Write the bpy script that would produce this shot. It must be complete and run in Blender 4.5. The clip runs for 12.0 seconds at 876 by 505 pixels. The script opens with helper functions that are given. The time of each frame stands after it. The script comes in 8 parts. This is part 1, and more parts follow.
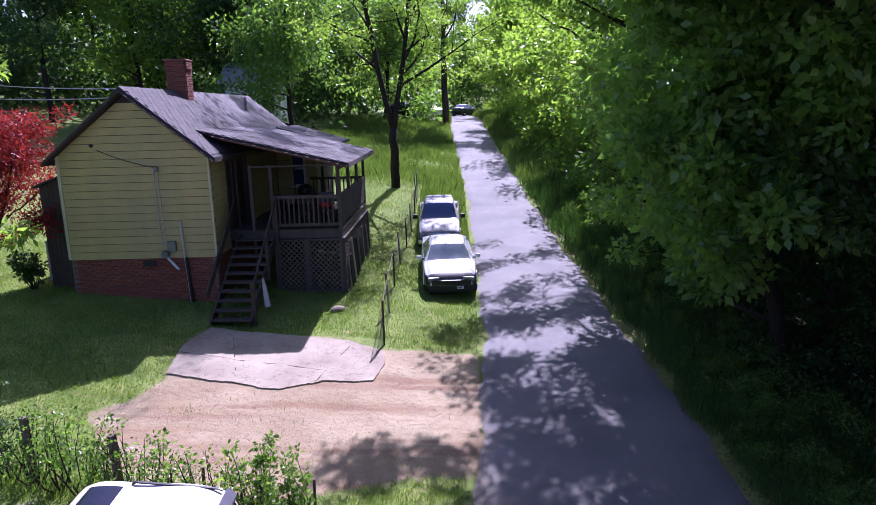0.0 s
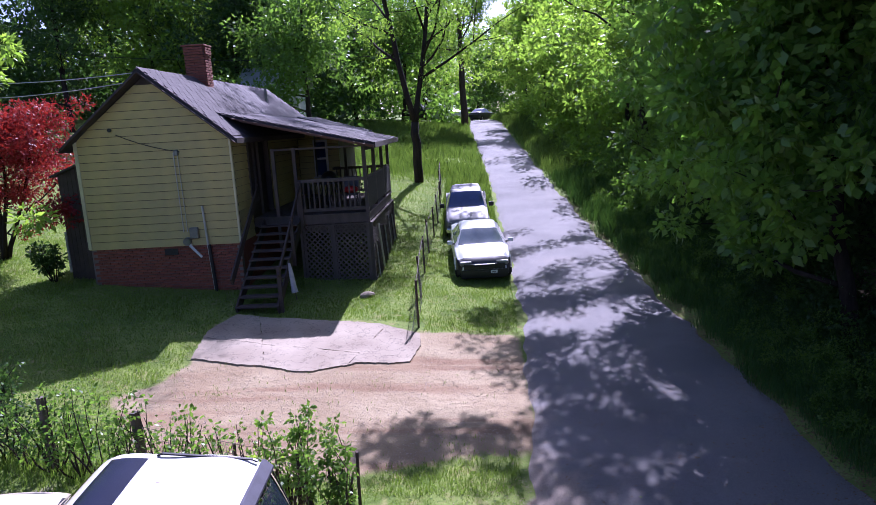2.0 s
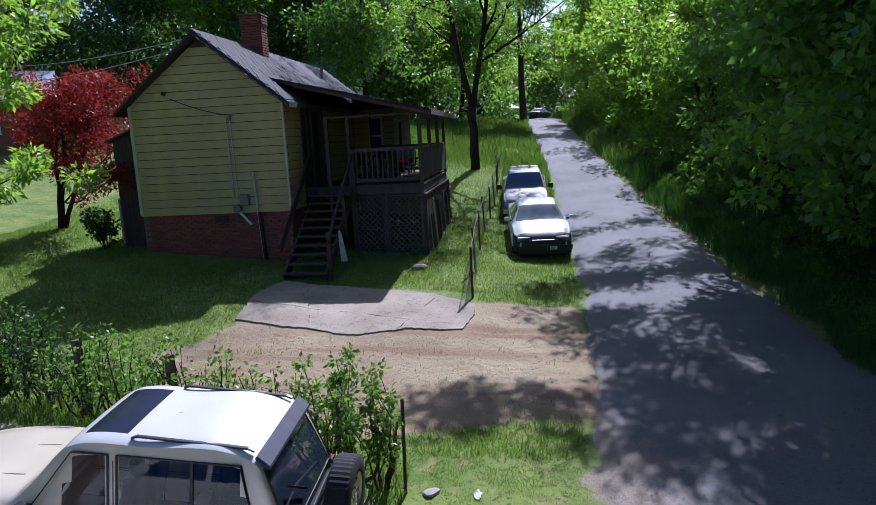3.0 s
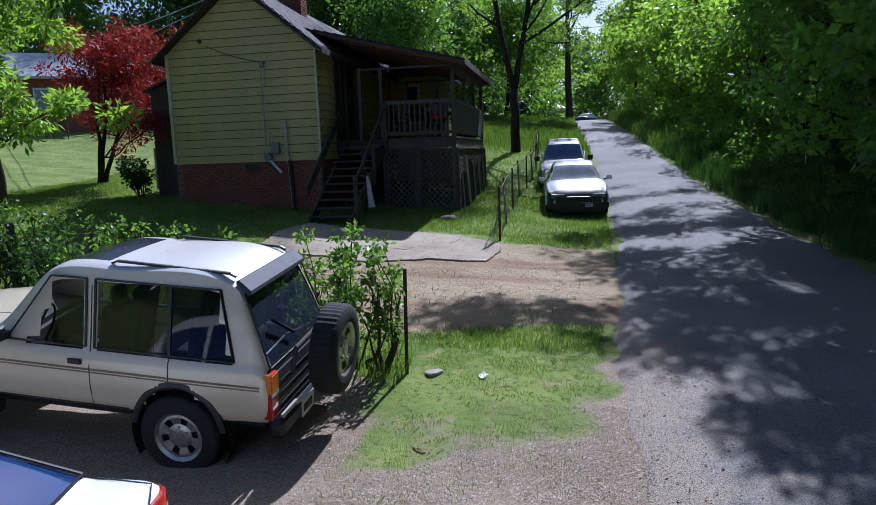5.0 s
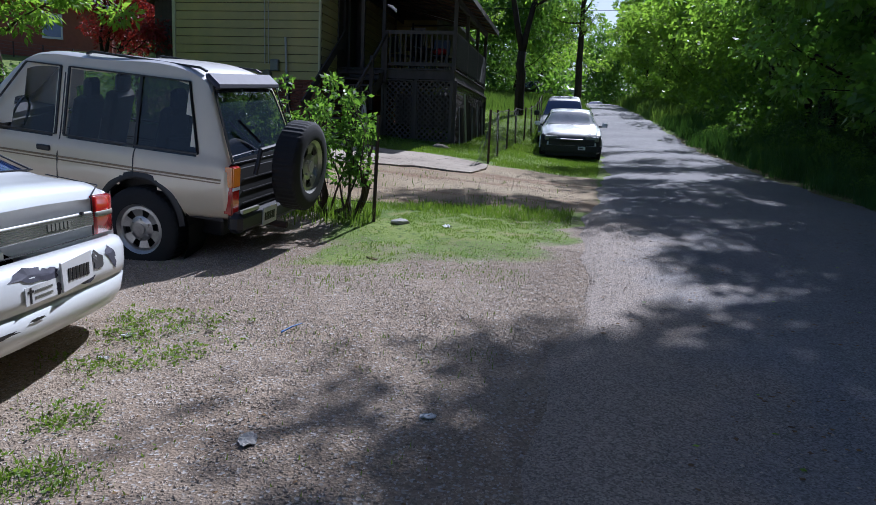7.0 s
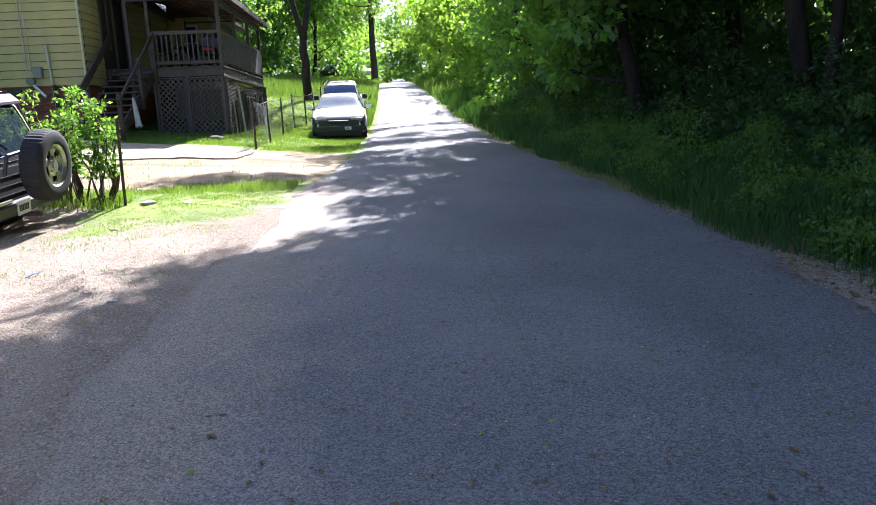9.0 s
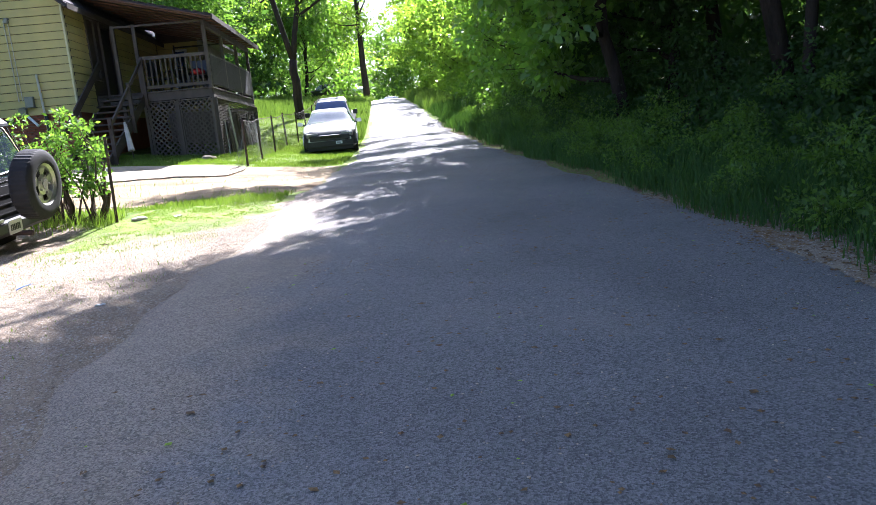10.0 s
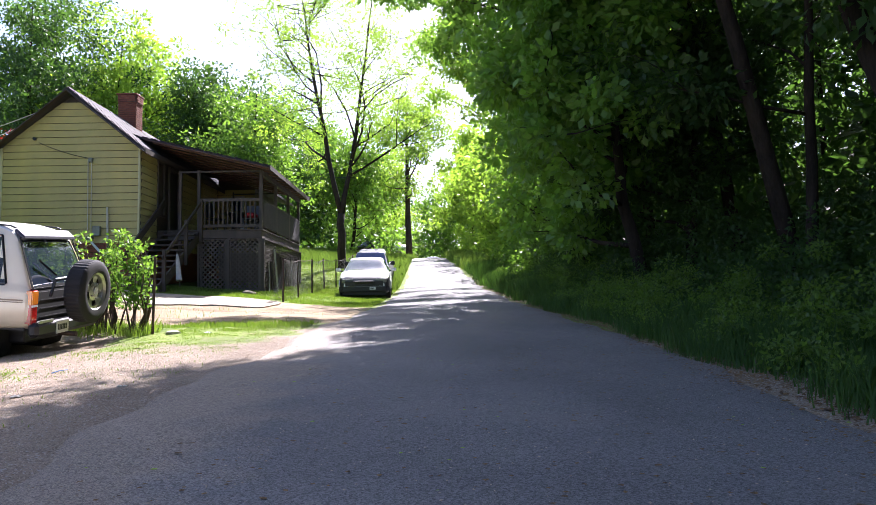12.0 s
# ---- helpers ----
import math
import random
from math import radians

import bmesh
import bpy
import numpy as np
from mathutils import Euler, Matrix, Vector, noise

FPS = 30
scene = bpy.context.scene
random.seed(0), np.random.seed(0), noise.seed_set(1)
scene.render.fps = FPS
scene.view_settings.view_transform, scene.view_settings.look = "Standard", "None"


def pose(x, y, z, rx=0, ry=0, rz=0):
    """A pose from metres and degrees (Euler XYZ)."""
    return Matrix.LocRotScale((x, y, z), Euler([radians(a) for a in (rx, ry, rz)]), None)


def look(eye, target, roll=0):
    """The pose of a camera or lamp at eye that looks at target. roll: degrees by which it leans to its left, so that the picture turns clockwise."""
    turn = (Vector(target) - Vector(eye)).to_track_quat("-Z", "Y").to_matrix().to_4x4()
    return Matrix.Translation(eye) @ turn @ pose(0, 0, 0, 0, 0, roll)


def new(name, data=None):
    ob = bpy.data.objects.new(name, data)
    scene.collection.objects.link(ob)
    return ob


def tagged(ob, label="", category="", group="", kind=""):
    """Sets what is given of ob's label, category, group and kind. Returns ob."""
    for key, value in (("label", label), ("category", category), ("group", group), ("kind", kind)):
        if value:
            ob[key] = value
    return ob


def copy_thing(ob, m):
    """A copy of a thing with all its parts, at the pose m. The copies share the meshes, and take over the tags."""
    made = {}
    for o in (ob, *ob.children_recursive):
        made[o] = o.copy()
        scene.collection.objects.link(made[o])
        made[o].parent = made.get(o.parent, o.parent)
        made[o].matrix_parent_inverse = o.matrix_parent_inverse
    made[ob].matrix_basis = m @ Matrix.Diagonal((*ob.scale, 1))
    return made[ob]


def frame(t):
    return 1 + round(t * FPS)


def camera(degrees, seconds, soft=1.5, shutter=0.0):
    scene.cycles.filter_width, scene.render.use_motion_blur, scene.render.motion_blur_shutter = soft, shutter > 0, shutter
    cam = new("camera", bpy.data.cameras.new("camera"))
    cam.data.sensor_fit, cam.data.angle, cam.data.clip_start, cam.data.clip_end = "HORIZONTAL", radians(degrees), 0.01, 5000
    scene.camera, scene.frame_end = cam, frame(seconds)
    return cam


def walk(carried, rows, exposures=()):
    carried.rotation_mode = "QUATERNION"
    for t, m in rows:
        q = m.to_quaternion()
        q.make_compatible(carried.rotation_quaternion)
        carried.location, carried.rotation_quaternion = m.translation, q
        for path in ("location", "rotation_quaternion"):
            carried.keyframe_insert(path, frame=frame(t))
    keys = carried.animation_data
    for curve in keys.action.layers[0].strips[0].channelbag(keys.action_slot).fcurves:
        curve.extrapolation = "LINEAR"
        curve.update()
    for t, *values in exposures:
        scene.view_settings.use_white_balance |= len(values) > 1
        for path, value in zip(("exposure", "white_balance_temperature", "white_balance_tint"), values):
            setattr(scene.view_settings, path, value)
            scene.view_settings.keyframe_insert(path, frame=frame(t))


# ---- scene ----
cam = camera(66.0, 12.0, soft=0.75, shutter=0.0)
PATH = [
    (0, (0.556, -0.349, 6.229), (0.513, 1.608, 5.821), -1.64),
    (0.5, (0.413, -0.105, 6.187), (0.364, 1.859, 5.808), -1.76),
    (1, (0.279, -0.058, 6.124), (0.247, 1.905, 5.745), -2.77),
    (1.5, (0.200, 0.013, 5.757), (0.163, 1.978, 5.387), -1.49),
    (2, (0.109, 0.332, 5.273), (0.015, 2.295, 4.903), -3.35),
    (2.5, (0.042, 0.674, 4.751), (-0.127, 2.634, 4.389), -2.40),
    (3, (-0.005, 1.008, 4.247), (-0.259, 2.962, 3.907), -3.00),
    (3.2, (0.190, 1.268, 4.034), (-0.117, 3.217, 3.706), -3.55),
    (4.8, (0.241, 1.239, 2.742), (-0.148, 3.179, 2.447), -2.75),
    (5, (0.306, 1.211, 2.605), (-0.081, 3.152, 2.318), -2.13),
    (5.5, (0.403, 1.199, 2.222), (0.012, 3.141, 1.950), -1.23),
    (6, (0.514, 1.146, 1.832), (0.088, 3.074, 1.514), -1.21),
    (6.5, (0.615, 1.081, 1.473), (0.202, 3.013, 1.163), 0.46),
    (7, (0.694, 0.947, 1.219), (0.309, 2.882, 0.894), 2.55),
    (7.5, (0.844, 0.650, 1.225), (0.539, 2.594, 0.865), -10.01),
    (7.7, (0.997, 0.423, 1.258), (0.771, 2.382, 0.927), -13.85),
    (9.3, (2.321, -1.280, 1.208), (2.449, 0.680, 0.832), -1.22),
    (9.5, (2.300, -1.186, 1.122), (2.379, 0.780, 0.763), -7.78),
    (10, (2.373, -1.301, 1.049), (2.467, 0.669, 0.716), -5.31),
    (10.5, (2.547, -1.518, 1.012), (2.670, 0.450, 0.673), 0.99),
    (11, (2.638, -1.535, 0.918), (2.725, 0.438, 0.603), 0.48),
    (11.5, (2.675, -1.648, 0.753), (2.727, 0.349, 0.850), 1.44),
    (12, (2.673, -1.915, 0.718), (2.683, 0.080, 0.867), -1.00),
]
EXPOSURES = [(0, 1.24, 5200, 46), (1.5, 1.24, 5200, 46), (2, 1.16, 5120, 43), (3, 0.52, 5080, 25), (5, 0.42, 5080, 20), (7.5, 0.34, 5200, 19), (9.3, 2.3, 5600, 21), (11, 2.3, 5600, 21), (11.5, 2.28, 5750, 24), (12, 1.95, 5850, 26)]
walk(cam, [(t, look(eye, target, roll)) for t, eye, target, roll in PATH], EXPOSURES)

# ---- world and sun ----
SUN_A, SUN_B = -0.19, -0.96          # shadow offset in x and y for each metre of height
world = bpy.data.worlds.new("sky")
scene.world = world
world.use_nodes = True
wn = world.node_tree
sky = wn.nodes.new("ShaderNodeTexSky")
sky.sky_type = "NISHITA"
sky.sun_disc = False
SUN_EL = math.atan2(1.0, math.hypot(SUN_A, SUN_B))
SUN_AZ = math.atan2(-SUN_A, -SUN_B)
sky.sun_elevation = SUN_EL
sky.sun_rotation = SUN_AZ
sky.air_density, sky.dust_density, sky.ozone_density = 1.0, 2.0, 1.0
wn.links.new(sky.outputs[0], wn.nodes["Background"].inputs[0])
wn.nodes["Background"].inputs[1].default_value = 0.073
sun = new("sun", bpy.data.lights.new("sun", "SUN"))
sun.data.energy = 5.0
sun.data.angle = radians(0.53)
sun.data.color = (1.0, 0.95, 0.86)
sun.matrix_world = look((-SUN_A * 60, -SUN_B * 60, 60), (0, 0, 0))

# ---- materials ----
def material(name, base, rough=0.7, metal=0.0, var=None, scale=4.0, fine=60.0, amount=0.35, bump=0.3, dist=0.004,
             spec=0.5, coat=0.0, random_amount=0.0, island=0.0, stretch=(1, 1, 1), trans=0.0):
    """A principled surface with two scales of colour variation and a fine relief."""
    m = bpy.data.materials.new(name)
    m.use_nodes = True
    nt = m.node_tree
    n, l = nt.nodes, nt.links
    p = n["Principled BSDF"]
    co = n.new("ShaderNodeTexCoord")
    mp = n.new("ShaderNodeMapping")
    mp.inputs["Scale"].default_value = stretch
    l.new(co.outputs["Object"], mp.inputs[0])
    big, small = n.new("ShaderNodeTexNoise"), n.new("ShaderNodeTexNoise")
    big.inputs["Scale"].default_value, big.inputs["Detail"].default_value = scale, 5
    small.inputs["Scale"].default_value, small.inputs["Detail"].default_value = fine, 3
    for t in (big, small):
        l.new(mp.outputs[0], t.inputs["Vector"])
    add = n.new("ShaderNodeMath")
    add.operation = "MULTIPLY_ADD"
    l.new(small.outputs[0], add.inputs[0])
    add.inputs[1].default_value = 0.45
    l.new(big.outputs[0], add.inputs[2])
    fac = add.outputs[0]
    if random_amount or island:
        src = n.new("ShaderNodeObjectInfo").outputs["Random"] if random_amount else n.new("ShaderNodeNewGeometry").outputs["Random Per Island"]
        r = n.new("ShaderNodeMath")
        r.operation = "MULTIPLY_ADD"
        l.new(src, r.inputs[0])
        r.inputs[1].default_value = random_amount or island
        l.new(fac, r.inputs[2])
        fac = r.outputs[0]
    ramp = n.new("ShaderNodeMapRange")
    ramp.inputs["From Min"].default_value = 0.5
    ramp.inputs["From Max"].default_value = 0.98 + (random_amount or island)
    l.new(fac, ramp.inputs[0])
    mix = n.new("ShaderNodeMix")
    mix.data_type = "RGBA"
    var = var or tuple(c * (1 - amount) for c in base)
    mix.inputs[6].default_value = (*var, 1)
    mix.inputs[7].default_value = (*base, 1)
    l.new(ramp.outputs[0], mix.inputs[0])
    l.new(mix.outputs[2], p.inputs["Base Color"])
    p.inputs["Roughness"].default_value = rough
    p.inputs["Metallic"].default_value = metal
    p.inputs["Specular IOR Level"].default_value = spec
    p.inputs["Coat Weight"].default_value = coat
    p.inputs["Coat Roughness"].default_value = 0.05
    if bump:
        b = n.new("ShaderNodeBump")
        b.inputs["Strength"].default_value, b.inputs["Distance"].default_value = bump, dist
        l.new(add.outputs[0], b.inputs["Height"])
        l.new(b.outputs[0], p.inputs["Normal"])
    if trans:
        tr = n.new("ShaderNodeBsdfTranslucent")
        hs = n.new("ShaderNodeMix")
        hs.data_type, hs.blend_type = "RGBA", "MULTIPLY"
        hs.inputs[0].default_value = 1.0
        l.new(mix.outputs[2], hs.inputs[6])
        hs.inputs[7].default_value = (1.7, 1.75, 0.7, 1)
        l.new(hs.outputs[2], tr.inputs[0])
        ms = n.new("ShaderNodeMixShader")
        ms.inputs[0].default_value = trans
        l.new(p.outputs[0], ms.inputs[1])
        l.new(tr.outputs[0], ms.inputs[2])
        l.new(ms.outputs[0], n["Material Output"].inputs[0])
    return m


def glass_material(name, tint, rough=0.03, clear=1.0, ior=1.45):
    m = bpy.data.materials.new(name)
    m.use_nodes = True
    p = m.node_tree.nodes["Principled BSDF"]
    p.inputs["Base Color"].default_value = (*tint, 1)
    p.inputs["Roughness"].default_value = rough
    p.inputs["Transmission Weight"].default_value = clear
    p.inputs["IOR"].default_value = ior
    return m


def asphalt_material():
    """Grey aggregate with darker patches, pale worn tracks and fine cracks."""
    m = material("worn asphalt", (0.205, 0.196, 0.190), 0.88, var=(0.128, 0.122, 0.12), scale=0.7, fine=110, bump=0.9, dist=0.010)
    n, l = m.node_tree.nodes, m.node_tree.links
    p = n["Principled BSDF"]
    base = p.inputs["Base Color"].links[0].from_socket
    co = n.new("ShaderNodeTexCoord")
    vor = n.new("ShaderNodeTexVoronoi")
    vor.inputs["Scale"].default_value = 140
    l.new(co.outputs["Object"], vor.inputs["Vector"])
    sep = n.new("ShaderNodeSeparateColor")
    l.new(vor.outputs["Color"], sep.inputs[0])
    rng_ = n.new("ShaderNodeMapRange")
    rng_.inputs["To Min"].default_value, rng_.inputs["To Max"].default_value = 0.5, 1.5
    l.new(sep.outputs[0], rng_.inputs[0])
    mul = n.new("ShaderNodeVectorMath")
    mul.operation = "SCALE"
    l.new(base, mul.inputs[0])
    l.new(rng_.outputs[0], mul.inputs["Scale"])
    big = n.new("ShaderNodeTexNoise")
    big.inputs["Scale"].default_value, big.inputs["Detail"].default_value, big.inputs["Roughness"].default_value = 0.35, 8, 0.65
    l.new(co.outputs["Object"], big.inputs["Vector"])
    r2 = n.new("ShaderNodeMapRange")
    r2.inputs["From Min"].default_value, r2.inputs["From Max"].default_value = 0.52, 0.66
    l.new(big.outputs[0], r2.inputs[0])
    mix = n.new("ShaderNodeMix")
    mix.data_type = "RGBA"
    mix.inputs[7].default_value = (0.20, 0.175, 0.155, 1)
    l.new(r2.outputs[0], mix.inputs[0])
    l.new(mul.outputs[0], mix.inputs[6])
    half = n.new("ShaderNodeMix")
    half.data_type = "RGBA"
    half.inputs[0].default_value = 0.45
    l.new(mul.outputs[0], half.inputs[6])
    l.new(mix.outputs[2], half.inputs[7])
    l.new(half.outputs[2], p.inputs["Base Color"])
    at = n.new("ShaderNodeAttribute")
    at.attribute_name = "dust"
    dn = n.new("ShaderNodeTexNoise")
    dn.inputs["Scale"].default_value, dn.inputs["Detail"].default_value = 2.6, 8
    l.new(co.outputs["Object"], dn.inputs["Vector"])
    da = n.new("ShaderNodeMath")
    da.operation = "MULTIPLY_ADD"
    l.new(dn.outputs[0], da.inputs[0])
    da.inputs[1].default_value = 1.1
    l.new(at.outputs["Fac"], da.inputs[2])
    dr = n.new("ShaderNodeMapRange")
    dr.inputs["From Min"].default_value, dr.inputs["From Max"].default_value, dr.inputs["To Max"].default_value = 0.80, 1.35, 0.9
    l.new(da.outputs[0], dr.inputs[0])
    dm = n.new("ShaderNodeMix")
    dm.data_type = "RGBA"
    l.new(dr.outputs[0], dm.inputs[0])
    l.new(half.outputs[2], dm.inputs[6])
    ds = n.new("ShaderNodeVectorMath")
    ds.operation = "SCALE"
    ds.inputs[0].default_value = (0.265, 0.215, 0.165)
    l.new(rng_.outputs[0], ds.inputs["Scale"])
    l.new(ds.outputs[0], dm.inputs[7])
    l.new(dm.outputs[2], p.inputs["Base Color"])
    b = n.new("ShaderNodeBump")
    b.inputs["Strength"].default_value, b.inputs["Distance"].default_value = 0.6, 0.006
    l.new(vor.outputs["Distance"], b.inputs["Height"])
    l.new(p.inputs["Normal"].links[0].from_socket, b.inputs["Normal"])
    l.new(b.outputs[0], p.inputs["Normal"])
    return m


def slab_material():
    """Old concrete, stained, with a net of dirt-filled hairline cracks."""
    m = material("cracked concrete", (0.36, 0.305, 0.225), 0.9, var=(0.235, 0.185, 0.13), scale=1.2, fine=90, bump=0.4)
    n, l = m.node_tree.nodes, m.node_tree.links
    p = n["Principled BSDF"]
    base = p.inputs["Base Color"].links[0].from_socket
    co = n.new("ShaderNodeTexCoord")
    warp = n.new("ShaderNodeTexNoise")
    warp.inputs["Scale"].default_value, warp.inputs["Detail"].default_value = 4.0, 8
    l.new(co.outputs["Object"], warp.inputs["Vector"])
    bent = n.new("ShaderNodeMix")
    bent.data_type = "VECTOR"
    bent.inputs[0].default_value = 0.42
    l.new(co.outputs["Object"], bent.inputs[4])
    l.new(warp.outputs["Color"], bent.inputs[5])
    net = n.new("ShaderNodeTexVoronoi")
    net.feature = "DISTANCE_TO_EDGE"
    net.inputs["Scale"].default_value = 4.6
    l.new(bent.outputs[1], net.inputs["Vector"])
    line = n.new("ShaderNodeMapRange")
    line.inputs["From Min"].default_value, line.inputs["From Max"].default_value = 0.004, 0.030
    line.inputs["To Min"].default_value, line.inputs["To Max"].default_value = 0.62, 1.0
    l.new(net.outputs["Distance"], line.inputs[0])
    dirt = n.new("ShaderNodeVectorMath")
    dirt.operation = "SCALE"
    l.new(base, dirt.inputs[0])
    l.new(line.outputs[0], dirt.inputs["Scale"])
    l.new(dirt.outputs[0], p.inputs["Base Color"])
    b = n.new("ShaderNodeBump")
    b.inputs["Strength"].default_value, b.inputs["Distance"].default_value = 0.6, 0.01
    l.new(line.outputs[0], b.inputs["Height"])
    l.new(p.inputs["Normal"].links[0].from_socket, b.inputs["Normal"])
    l.new(b.outputs[0], p.inputs["Normal"])
    return m


